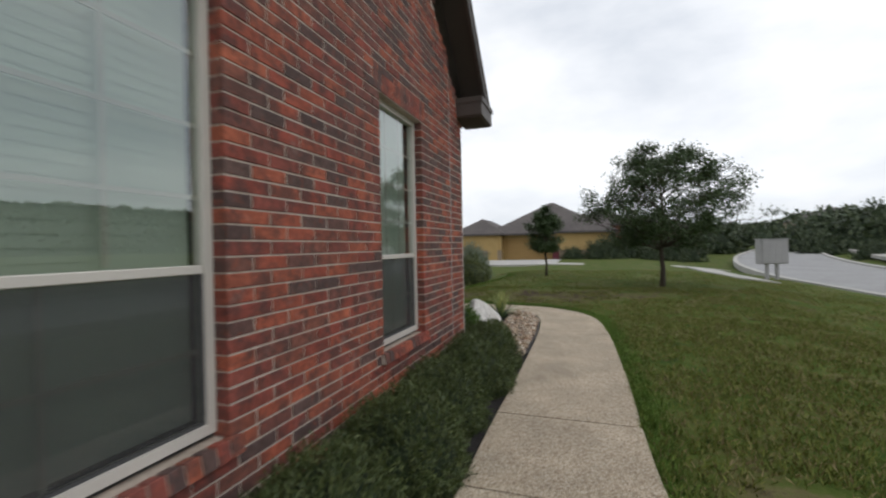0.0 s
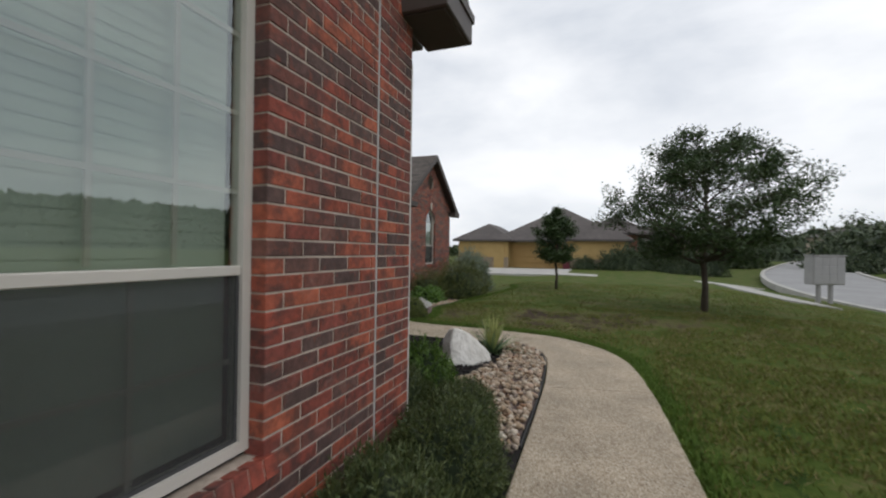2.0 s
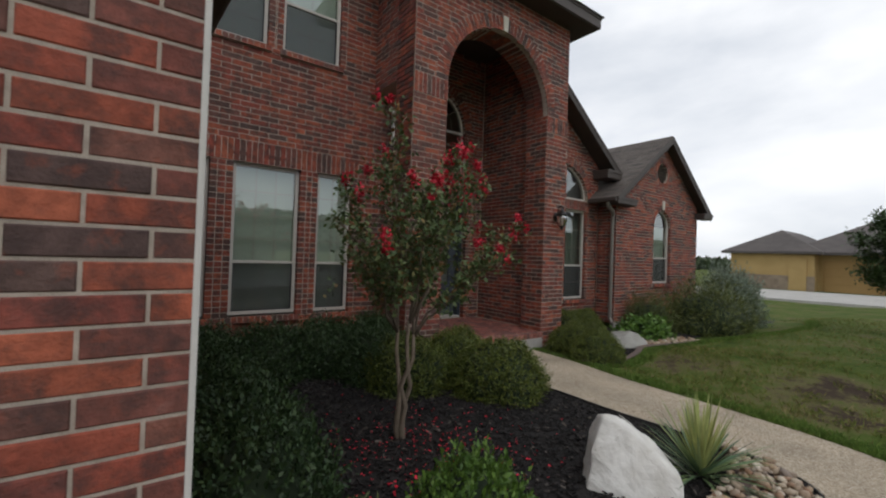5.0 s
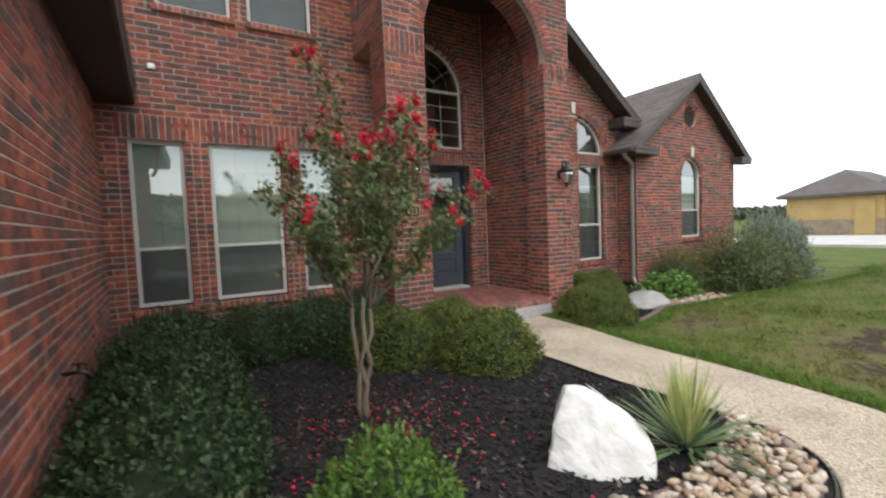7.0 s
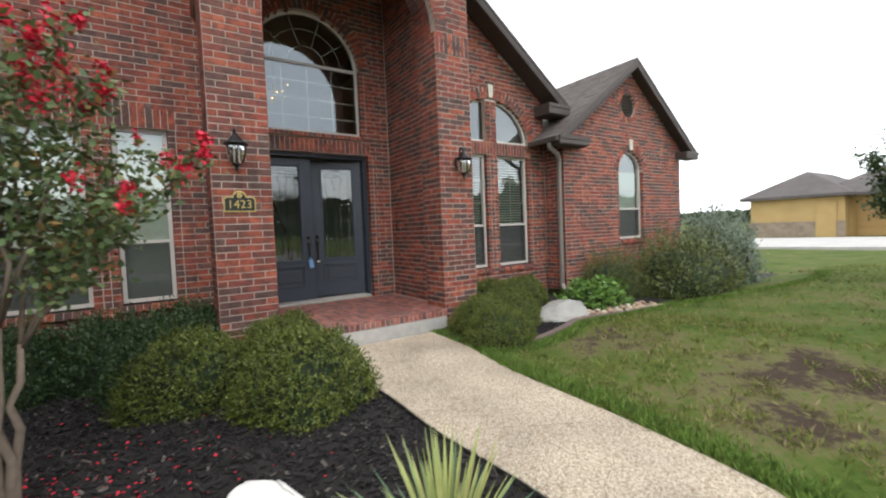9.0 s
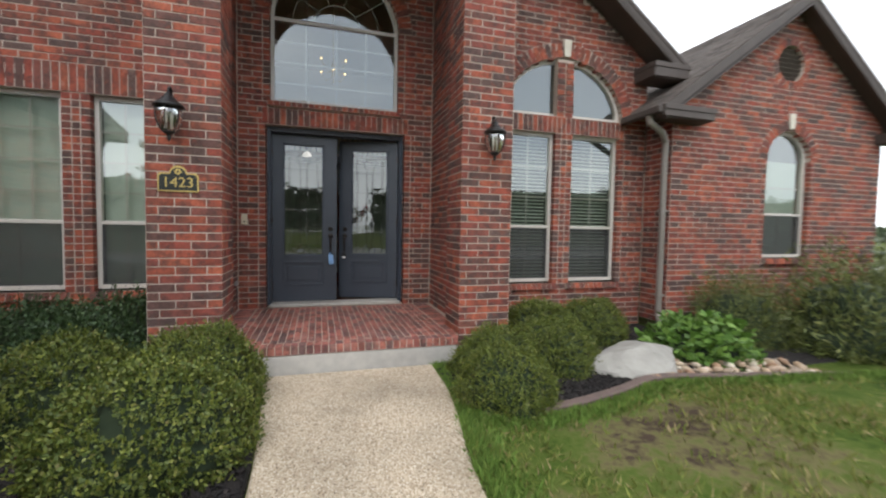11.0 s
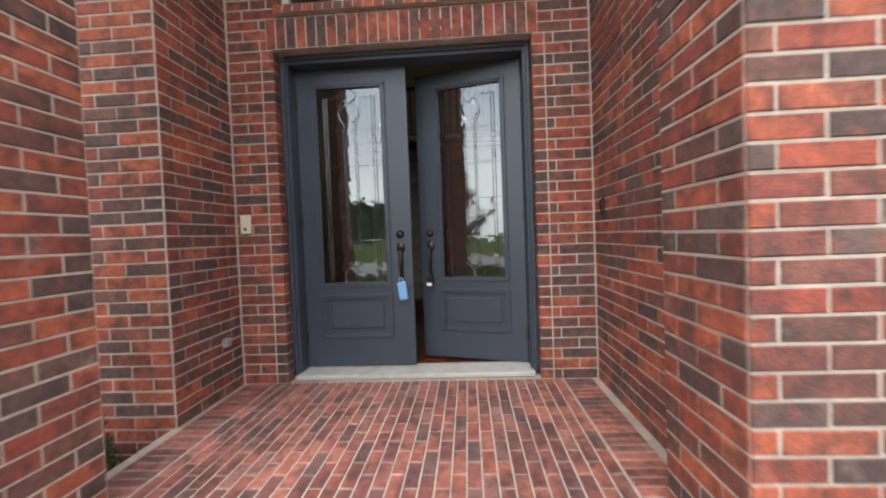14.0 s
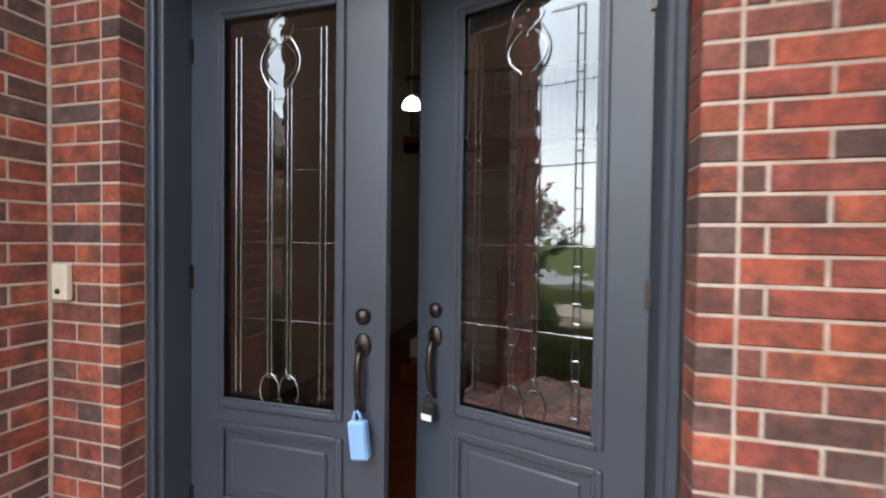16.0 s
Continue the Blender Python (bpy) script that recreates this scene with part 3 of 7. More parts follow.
def sill_row(wall, m, u0, u1, z_top, drop=0.085, n=None):
    """A sloping rowlock sill under a window."""
    n = n or round((u1 - u0) / 0.0762)
    w = (u1 - u0) / n
    ms = m @ Matrix.Translation((0, -0.03, z_top)) @ Matrix.Rotation(radians(-12), 4, "X")
    vs, fs = [], []
    for i in range(n):
        k = len(vs)
        ua, ub = u0 + w * i + JOINT / 2, u0 + w * (i + 1) - JOINT / 2
        c = 0.004
        for x0, x1, y0, y1, z in ((ua + c, ub - c, c, 0.12, 0), (ua, ub, 0, 0.12, -c), (ua, ub, 0, 0.12, -drop)):
            vs += [ms @ Vector(p) for p in ((x0, y0, z), (x1, y0, z), (x1, y1, z), (x0, y1, z))]
        fs += [tuple(j + k for j in f) for f in ((0, 1, 2, 3), (4, 5, 1, 0), (5, 6, 2, 1), (6, 7, 3, 2), (7, 4, 0, 3), (8, 9, 5, 4), (9, 10, 6, 5), (10, 11, 7, 6), (11, 8, 4, 7))]
    tagged(shape("sill_bricks", vs, fs, BRICK, wall), kind="stuff")
    boxes("sill_mortar", [(u0 + 0.003, u1 - 0.003, 0.006, 0.13, -drop + 0.003, -0.006)], MORTAR, wall, m=ms)


# ---- windows ----
def window(name, label, m, u0, u1, z0, z1, set_back=0.075, meet=None, spring=None, cols=2, rows=2, screen=True, slats=True, radial=False, group="", open_slats=False):
    """A vinyl window in an opening of a wall with axes m: frame, sashes, panes, bars, sun screen and blinds."""
    w = tagged(new(name), label, "window", group, "structure")
    f, y = 0.045, set_back
    c, a = (u0 + u1) / 2, (u1 - u0) / 2
    top = spring if spring else z1

    def rim(uc, aa, zb, zt, sp, th, y0, y1, nm, material, parent):
        """A frame of thickness th round a straight or arched outline."""
        pts = [(uc - aa, zb), (uc + aa, zb)]
        if sp is None:
            pts += [(uc + aa, zt), (uc - aa, zt)]
        else:
            pts += [(uc + aa * math.cos(math.pi * i / 18), sp + (zt - sp) * math.sin(math.pi * i / 18)) for i in range(19)]
        cz = (zb + zt) / 2
        vs, fs = [], []
        n = len(pts)
        for px, pz in pts:
            if sp is not None and pz > sp + 1e-6:
                th_a = math.atan2((pz - sp) / (zt - sp), (px - uc) / aa)
                ix, iz = uc + (aa - th) * math.cos(th_a), sp + (zt - sp - th) * math.sin(th_a)
            else:
                ix = px + (th if px < uc else -th)
                iz = pz + (th if pz < zb + 1e-6 else (-th if sp is None else 0))
            for qx, qz, qy in ((px, pz, y0), (ix, iz, y0), (ix, iz, y1), (px, pz, y1)):
                vs.append(m @ Vector((qx, qy, qz)))
        for i in range(n):
            j = (i + 1) % n
            for k in range(4):
                l = (k + 1) % 4
                fs.append((4 * i + k, 4 * j + k, 4 * j + l, 4 * i + l))
        return shape(nm, vs, fs, material, parent)

    rim(c, a, z0, z1, spring, f, y, y + 0.07, "window_frame", VINYL, w)
    zm = meet if meet else z0
    # upper pane
    pts = [(u0 + f, zm), (u1 - f, zm)]
    if spring is None:
        pts += [(u1 - f, z1 - f), (u0 + f, z1 - f)]
    else:
        pts += [(c + (a - f) * math.cos(math.pi * i / 18), spring + (z1 - spring - f) * math.sin(math.pi * i / 18)) for i in range(19)]
    pane = shape("pane", [m @ Vector((px, y + 0.03, pz)) for px, pz in pts], [tuple(range(len(pts)))], GLASS, w)
    pane.visible_shadow = False
    bars = []
    zt = spring if spring else z1 - f
    t = 0.010
    gy_ = y + 0.036
    if cols > 1:
        for i in range(1, cols):
            ux = u0 + f + (u1 - u0 - 2 * f) * i / cols
            bars.append((ux - t, ux + t, gy_, gy_ + 0.008, zm + 0.03, zt))
    for i in range(1, rows):
        zz = zm + (zt - zm) * i / rows
        bars.append((u0 + f, u1 - f, gy_ - 0.001, gy_ + 0.009, zz - t, zz + t))
    if bars:
        boxes("muntins", bars, VINYL, w, m=m)
    if radial:
        bm = bmesh.new()
        rr = z1 - spring - f
        tube(bm, [(c + (a - f) * 0.38 * math.cos(math.pi * i / 12), y + 0.04, spring + rr * 0.38 * math.sin(math.pi * i / 12)) for i in range(13)], 0.009, 4)
        tube(bm, [(c + (a - f) * 0.72 * math.cos(math.pi * i / 14), y + 0.04, spring + rr * 0.72 * math.sin(math.pi * i / 14)) for i in range(15)], 0.009, 4)
        for ang in (36, 72, 108, 144):
            ca, sa = math.cos(radians(ang)), math.sin(radians(ang))
            tube(bm, [(c + (a - f) * 0.38 * ca, y + 0.04, spring + rr * 0.38 * sa), (c + (a - f) * ca, y + 0.04, spring + rr * sa)], 0.009, 4)
        bm.transform(m)
        part("fan_bars", bm, VINYL, w)
        boxes("transom_bar", [(u0 + f, u1 - f, y + 0.005, y + 0.06, spring - 0.025, spring + 0.025)], VINYL, w, bevel=0.004, m=m)
    if meet:
        boxes("meeting_rail", [(u0 + f, u1 - f, y + 0.008, y + 0.06, meet - 0.02, meet + 0.02)], VINYL, w, bevel=0.004, m=m)
        low = shape("pane", [m @ Vector(p) for p in ((u0 + f, y + 0.04, z0 + f), (u1 - f, y + 0.04, z0 + f), (u1 - f, y + 0.04, meet), (u0 + f, y + 0.04, meet))], [(0, 1, 2, 3)], GLASS, w)
        low.visible_shadow = False
        if screen:
            boxes("sun_screen_frame", [(u0 + f, u0 + f + 0.014, y + 0.018, y + 0.026, z0 + f, meet - 0.02), (u1 - f - 0.014, u1 - f, y + 0.018, y + 0.026, z0 + f, meet - 0.02),
                                       (u0 + f + 0.014, u1 - f - 0.014, y + 0.018, y + 0.026, z0 + f, z0 + f + 0.014)], SCREEN, w, m=m)
            scr = shape("sun_screen", [m @ Vector(p) for p in ((u0 + f, y + 0.024, z0 + f), (u1 - f, y + 0.024, z0 + f), (u1 - f, y + 0.024, meet - 0.02), (u0 + f, y + 0.024, meet - 0.02))], [(0, 1, 2, 3)], SCREENMESH, w)
            lb = [(c - t, c + t, y + 0.05, y + 0.058, z0 + f, meet), (u0 + f, u1 - f, y + 0.052, y + 0.06, (z0 + meet) / 2 - t, (z0 + meet) / 2 + t)]
            boxes("muntins", lb, VINYL, w, m=m)
    if slats:
        vs, fs = [], []
        zz = z0 + f + 0.01
        while zz < top - f:
            q = len(vs)
            dy, dz = (0.042, 0.022) if open_slats else (0.003, 0.053)
            vs += [m @ Vector(p) for p in ((u0 + f, y + 0.10, zz), (u1 - f, y + 0.10, zz), (u1 - f, y + 0.10 + dy, zz + dz), (u0 + f, y + 0.10 + dy, zz + dz))]
            fs.append((q, q + 1, q + 2, q + 3))
            zz += 0.05
        tagged(shape("blind_slats", vs, fs, BLIND, w), "closed pale window blind slats")
    # shallow box in place of a room: dimness coloured in, skylight kept out
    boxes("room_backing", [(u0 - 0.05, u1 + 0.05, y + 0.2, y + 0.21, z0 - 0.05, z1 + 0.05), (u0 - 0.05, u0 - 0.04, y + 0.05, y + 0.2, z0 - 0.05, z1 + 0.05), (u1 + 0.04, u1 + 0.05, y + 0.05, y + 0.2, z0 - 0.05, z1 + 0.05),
                           (u0 - 0.04, u1 + 0.04, y + 0.05, y + 0.2, z1 + 0.04, z1 + 0.05), (u0 - 0.04, u1 + 0.04, y + 0.05, y + 0.2, z0 - 0.05, z0 - 0.04)], ROOM_SHADE, w, m=m)
    return w


# the see-through sun screen: a fine dark mesh
SCREENMESH = bpy.data.materials.new("sun_screen_mesh")
SCREENMESH.use_nodes = True
s_nt = SCREENMESH.node_tree
s_b = s_nt.nodes["Principled BSDF"]
s_b.inputs["Base Color"].default_value = (0.05, 0.05, 0.052, 1)
s_b.inputs["Roughness"].default_value = 0.6
s_b.inputs["Alpha"].default_value = 0.58

# ---- the house: brick walls ----
X_WING, X_MAIN, X_PIER, X_RIGHT, X_GABLE, X_ENTRY = -1.36, -6.4, -5.2, -6.26, -5.75, -7.15
HEAD, SILL = Z_BRICK + 33 * COURSE, Z_BRICK + 5 * COURSE

# wing beside the path, its gable facing the street
WY0, WY1 = -3.0, 5.2
wing_top = lambda u: 3.22 + 1.02 * min(WY1 - (u + WY0), (u + WY0) + 6.2)
wing_ops = [dict(u0=0.0 - WY0, u1=1.27 - WY0, z0=SILL, z1=HEAD), dict(u0=2.84 - WY0, u1=3.75 - WY0, z0=SILL, z1=HEAD)]
wall, M_WING = brick_wall("wall_wing_front", "mixed red and brown brick wall of the front wing with a tall gable", (X_WING, WY0), 0, WY1 - WY0, 0.0, 7.0,
                          top=wing_top, ops=wing_ops, breaks=(4.70 - WY0,), jambs="toothed", near=(3.75 - WY0, WY1 - WY0, 0.8, 2.35))
for op in wing_ops:
    sill_row(wall, M_WING, op["u0"] - 0.05, op["u1"] + 0.05, SILL + 0.015)
    soldiers(wall, M_WING, op["u0"] - 0.10, op["u1"] + 0.10, HEAD, HEAD + 0.2286, out=0.002)
# sealed movement joint and corner bead
boxes("joint_sealant", [(4.70 - WY0 - 0.012, 4.70 - WY0 + 0.012, 0.002, 0.014, 0.1, 3.35)], SEALANT, wall, m=M_WING)
boxes("corner_bead", [(WY1 - WY0 - 0.017, WY1 - WY0 - 0.001, -0.005, 0.004, 0.1, 2.9)], BEAD, wall, bevel=0.002, m=M_WING)
window("window_1", "double-hung vinyl window with blinds and dark lower sun screen", M_WING, 0.0 - WY0, 1.27 - WY0, SILL + 0.03, HEAD, meet=1.43, cols=3, rows=4)
window("window_2", "double-hung vinyl window with blinds and dark lower sun screen", M_WING, 2.84 - WY0, 3.75 - WY0, SILL + 0.03, HEAD, meet=1.43, cols=3, rows=4)

# end wall of the wing, facing the planting bed
wall, M_END = brick_wall("wall_wing_end", "mixed red and brown brick end wall of the wing above a concrete footing", (X_WING - 0.016, WY1), 92.4, 5.06, 0.19, 3.24, near=(0.5, 2.6, 0.9, 2.4))
boxes("footing", [(0.02, 5.0, 0.012, 0.1, -0.1, 0.195)], CONCRETE, wall, "grey concrete footing", m=M_END)

# main wall behind the bed, two storeys
MY0, MY1 = 4.9, 8.617
m_ops = [dict(u0=a - MY0, u1=b - MY0, z0=SILL, z1=HEAD) for a, b in ((5.27, 5.86), (6.15, 7.05), (7.32, 7.87))]
up_ops = [dict(u0=a - MY0, u1=b - MY0, z0=Z_BRICK + 55 * COURSE, z1=Z_BRICK + 79 * COURSE) for a, b in ((5.66, 6.52), (6.73, 7.60))]
wall, M_MAIN = brick_wall("wall_main", "mixed red and brown brick two-storey front wall", (X_MAIN, MY0), 0, MY1 - MY0, 0.0, 7.0, ops=m_ops + up_ops, near=(2.3, 3.72, 0.3, 3.3))
for i, op in enumerate(m_ops):
    sill_row(wall, M_MAIN, op["u0"] - 0.04, op["u1"] + 0.04, SILL + 0.015)
    window("window_%d" % (3 + i), "double-hung vinyl window with blinds and dark lower sun screen", M_MAIN, op["u0"], op["u1"], SILL + 0.03, HEAD, meet=1.41, cols=2 if i != 1 else 3, rows=4)
soldiers(wall, M_MAIN, 5.15 - MY0, 7.97 - MY0, HEAD, HEAD + 4 * COURSE)
for i, op in enumerate(up_ops):
    sill_row(wall, M_MAIN, op["u0"] - 0.04, op["u1"] + 0.04, op["z0"] + 0.012)
    window("window_%d" % (6 + i), "upper-storey double-hung vinyl window with pale blinds", M_MAIN, op["u0"], op["u1"], op["z0"] + 0.02, op["z1"], meet=5.22, cols=2, rows=2, screen=True)

# entrance tower with a tall arch
TY0, TY1, AC, AR, SPRING = 8.21, 11.70, 9.965, 1.145, Z_BRICK + 52 * COURSE
t_ops = [dict(u0=AC - AR - TY0, u1=AC + AR - TY0, z0=-0.5, z1=SPRING + AR, spring=SPRING)]
wall, M_TOWER = brick_wall("wall_entrance", "red brick entrance tower face with a tall round arch between two piers", (X_PIER, TY0), 0, TY1 - TY0, 0.0, 6.1,
                           ops=t_ops, near=(0.0, 0.62, 0.3, 3.3), thick=0.5, jambs=False)
M_TOWER_WALL = wall
arch_ring(wall, M_TOWER, AC - TY0, SPRING, AR, AR, 0.23, depth=0.11)
soldiers(wall, M_TOWER, 0.004, AC - AR - TY0 - 0.002, SPRING - 4 * COURSE, SPRING, out=0.006, depth=0.03)
soldiers(wall, M_TOWER, AC + AR - TY0 + 0.002, TY1 - TY0 - 0.004, SPRING - 4 * COURSE, SPRING, out=0.006, depth=0.03)
keystone(M_TOWER, AC - TY0, SPRING + AR - 0.01, SPRING + AR + 0.25)
# soffit of the arch in brick
vs_, fs_ = [], []
n_a = 48
for i in range(n_a):
    for j in range(2):
        t0, t1 = math.pi * (i + 0.07) / n_a, math.pi * (i + 0.93) / n_a
        ya, yb = 0.115 + 0.195 * j, 0.30 + 0.195 * j
        q = len(vs_)
        for rr in (AR - 0.004, AR + 0.03):
            vs_ += [M_TOWER @ Vector((AC - TY0 + rr * math.cos(t), yy, SPRING + rr * math.sin(t))) for t, yy in ((t0, ya), (t1, ya), (t1, yb), (t0, yb))]
        fs_ += [(q, q + 1, q + 2, q + 3), (q, q + 4, q + 5, q + 1), (q + 1, q + 5, q + 6, q + 2), (q + 2, q + 6, q + 7, q + 3), (q + 3, q + 7, q + 4, q)]
tagged(shape("arch_bricks", vs_, fs_, BRICK, wall), kind="stuff")
# inner flanks of the piers, side walls of the porch, outer flanks of the tower
brick_wall("wall_pier_flank_1", "red and brown brick inner flank of the entrance pier", (X_PIER - 0.004, AC - AR - 0.012 + 0.012), 90, 0.5, 0.2, SPRING, near=(0, 0.5, 0.3, 2.6), thick=0.012)
brick_wall("wall_pier_flank_2", "red and brown brick inner flank of the entrance pier", (X_PIER - 0.5, AC + AR), 270, 0.496, 0.2, SPRING, near=(0, 0.5, 0.3, 2.6), thick=0.012)
brick_wall("wall_porch_side_1", "dark red brick side wall of the entrance porch", (X_MAIN + 0.002, 8.62), 90, X_MAIN + 0.002 - X_ENTRY, 0.2, 6.0, near=(0, 1.5, 0.3, 2.6))
# head of the side opening between the pier and the house, seen from within
brick_wall("wall_porch_side_3", "dark red brick above the side opening of the porch", (X_PIER - 0.45, 8.62), 90, X_PIER - 0.45 - X_MAIN, SPRING, 6.0)
brick_wall("wall_porch_side_2", "dark red brick side wall of the entrance porch", (X_ENTRY, 11.29), 270, 1.5, 0.2, 6.0, near=(0, 1.5, 0.3, 2.3))
brick_wall("wall_tower_flank_1", "red brick outer flank of the entrance tower", (X_MAIN, TY0), 270, X_PIER - X_MAIN - 0.01, 0.0, 6.1,
           ops=[dict(u0=-0.01, u1=X_PIER - X_MAIN - 0.5, z0=-0.5, z1=SPRING)], thick=0.3)
brick_wall("wall_tower_flank_2", "red brick outer flank of the entrance tower", (X_PIER - 0.01, TY1), 90, 1.1, 0.0, 6.1)
# porch back wall with the door and the arched window over it
EY0, EY1 = 8.62, 11.29
DY0, DY1 = 8.975, 10.875
FAN = dict(u0=9.03 - EY0, u1=10.77 - EY0, z0=Z_BRICK + 37 * COURSE, z1=Z_BRICK + 52 * COURSE + 0.84, spring=Z_BRICK + 52 * COURSE)
e_ops = [dict(u0=DY0 - EY0, u1=DY1 - EY0, z0=0.0, z1=HEAD), FAN]
wall, M_ENTRY = brick_wall("wall_porch_back", "red and brown brick wall round the front door", (X_ENTRY, EY0), 0, EY1 - EY0, 0.2, 6.0, ops=e_ops, near=(0, 2.7, 0.3, 2.8))
boxes("corner_joint", [(-0.1, 0.009, -0.004, 0.1, 0.2, 6.0)], MORTAR, wall, m=M_ENTRY)
boxes("corner_joint", [(EY1 - EY0 - 0.009, EY1 - EY0 + 0.1, -0.004, 0.1, 0.2, 6.0)], MORTAR, wall, m=M_ENTRY)
soldiers(wall, M_ENTRY, DY0 - EY0 - 0.05, DY1 - EY0 + 0.05, HEAD, HEAD + 3 * COURSE)
sill_row(wall, M_ENTRY, FAN["u0"] - 0.03, FAN["u1"] + 0.03, FAN["z0"] + 0.01, drop=0.07)
arch_ring(wall, M_ENTRY, (FAN["u0"] + FAN["u1"]) / 2, FAN["spring"], 0.87, 0.84, 0.2)
window("window_8", "tall arched vinyl window with fan bars above the front door", M_ENTRY, FAN["u0"], FAN["u1"], FAN["z0"] + 0.02, FAN["z1"], spring=FAN["spring"], cols=4, rows=4, screen=False, slats=False, radial=True)
for ob_ in bpy.data.objects:
    if ob_.parent and ob_.parent.name == "window_8" and ob_.name.startswith("room_backing"):
        bpy.data.objects.remove(ob_)
        break
shape("ceiling_porch", [(X_PIER - 0.3, 8.5, 5.9), (X_ENTRY - 0.1, 8.5, 5.9), (X_ENTRY - 0.1, 11.4, 5.9), (X_PIER - 0.3, 11.4, 5.9), (X_PIER - 0.3, 8.5, 5.95), (X_ENTRY - 0.1, 8.5, 5.95), (X_ENTRY - 0.1, 11.4, 5.95), (X_PIER - 0.3, 11.4, 5.95)],
      [(0, 1, 2, 3), (7, 6, 5, 4), (0, 4, 5, 1), (1, 5, 6, 2), (2, 6, 7, 3), (3, 7, 4, 0)], SOFFIT)
tagged(bpy.data.objects["ceiling_porch"], "dark boarded ceiling of the entrance porch", "ceiling", kind="structure")

# wall right of the tower with a pair of windows under one arch
RY0, RY1 = 11.70, 14.4
R_SP = Z_BRICK + 36 * COURSE
r_top = lambda u: 3.66 + 0.73 * (14.75 - (u + RY0))
r_ops = [dict(u0=12.12 - RY0, u1=12.86 - RY0, z0=SILL, z1=HEAD), dict(u0=13.14 - RY0, u1=13.93 - RY0, z0=SILL, z1=HEAD), dict(u0=12.08 - RY0, u1=13.96 - RY0, z0=R_SP, z1=R_SP + 0.82, spring=R_SP + 0.02)]
wall, M_RIGHT = brick_wall("wall_right", "red brick wall with a pair of windows under a brick arch", (X_RIGHT, RY0), 0, RY1 - RY0, 0.0, 6.0, top=r_top, ops=r_ops, near=(0.3, 2.76, 0.3, 0.75))
for op in r_ops[:2]:
    sill_row(wall, M_RIGHT, op["u0"] - 0.06, op["u1"] + 0.06, SILL + 0.015)
soldiers(wall, M_RIGHT, 12.05 - RY0, 14.0 - RY0, HEAD, R_SP + 0.004, out=0.008)
arch_ring(wall, M_RIGHT, 13.02 - RY0, R_SP, 0.94, 0.82, 0.2)
lay(wall, [(13.0 - RY0 + du, R_SP + (i + 0.5) * COURSE, 0.12, COURSE - JOINT, 0.1, 0.002, 0.0) for i in range(10) for du in (-0.068, 0.068)], M_RIGHT)
boxes("mullion_mortar", [(12.87 - RY0, 13.13 - RY0, 0.008, 0.1, R_SP, R_SP + 0.8)], MORTAR, wall, m=M_RIGHT)
keystone(M_RIGHT, 13.0 - RY0, R_SP + 0.83, R_SP + 1.07)
window("window_9", "double-hung vinyl window with pale slatted blinds", M_RIGHT, 12.12 - RY0, 12.86 - RY0, SILL + 0.03, HEAD, meet=1.46, cols=2, rows=3, open_slats=True)
window("window_10", "double-hung vinyl window with pale slatted blinds", M_RIGHT, 13.14 - RY0, 13.93 - RY0, SILL + 0.03, HEAD, meet=1.46, cols=2, rows=3, open_slats=True)
window("window_11", "arched vinyl transom window under the brick arch", M_RIGHT, 12.08 - RY0, 13.96 - RY0, R_SP + 0.01, R_SP + 0.82, spring=R_SP + 0.02, cols=1, rows=1, screen=False, slats=False)

# gabled wing farther along
GY0, GY1 = 14.4, 18.78
GC = 16.6
g_top = lambda u: 3.05 + 0.737 * (2.5 - abs(u + GY0 - GC))
g_ops = [dict(u0=16.20 - GY0, u1=17.12 - GY0, z0=Z_BRICK + 10 * COURSE, z1=3.0, spring=Z_BRICK + 30 * COURSE), dict(u0=GC - 0.27 - GY0, u1=GC + 0.27 - GY0, z0=3.75, z1=4.29, spring=4.02)]
wall, M_GABLE = brick_wall("wall_gable", "mixed red brick gable wall with an arched window and a round vent", (X_GABLE, GY0), 0, GY1 - GY0, 0.15, 5.2, top=g_top, ops=g_ops, near=(0, 2.0, 0.2, 1.3))
boxes("footing", [(0.02, 4.3, 0.012, 0.1, -0.1, 0.155)], CONCRETE, wall, "grey concrete footing", m=M_GABLE)
sill_row(wall, M_GABLE, 16.16 - GY0, 17.16 - GY0, Z_BRICK + 10 * COURSE + 0.01)
arch_ring(wall, M_GABLE, GC + 0.06 - GY0, Z_BRICK + 30 * COURSE, 0.46, 3.0 - Z_BRICK - 30 * COURSE, 0.16)
arch_ring(wall, M_GABLE, GC - GY0, 4.02, 0.27, 0.27, 0.12, a0=0, a1=360)
keystone(M_GABLE, GC + 0.06 - GY0, 3.03, 3.27)
window("window_12", "arched vinyl window with dark lower sun screen in the gable wall", M_GABLE, 16.20 - GY0, 17.12 - GY0, Z_BRICK + 10 * COURSE + 0.02, 3.0, spring=Z_BRICK + 30 * COURSE, meet=1.72, cols=1, rows=2)
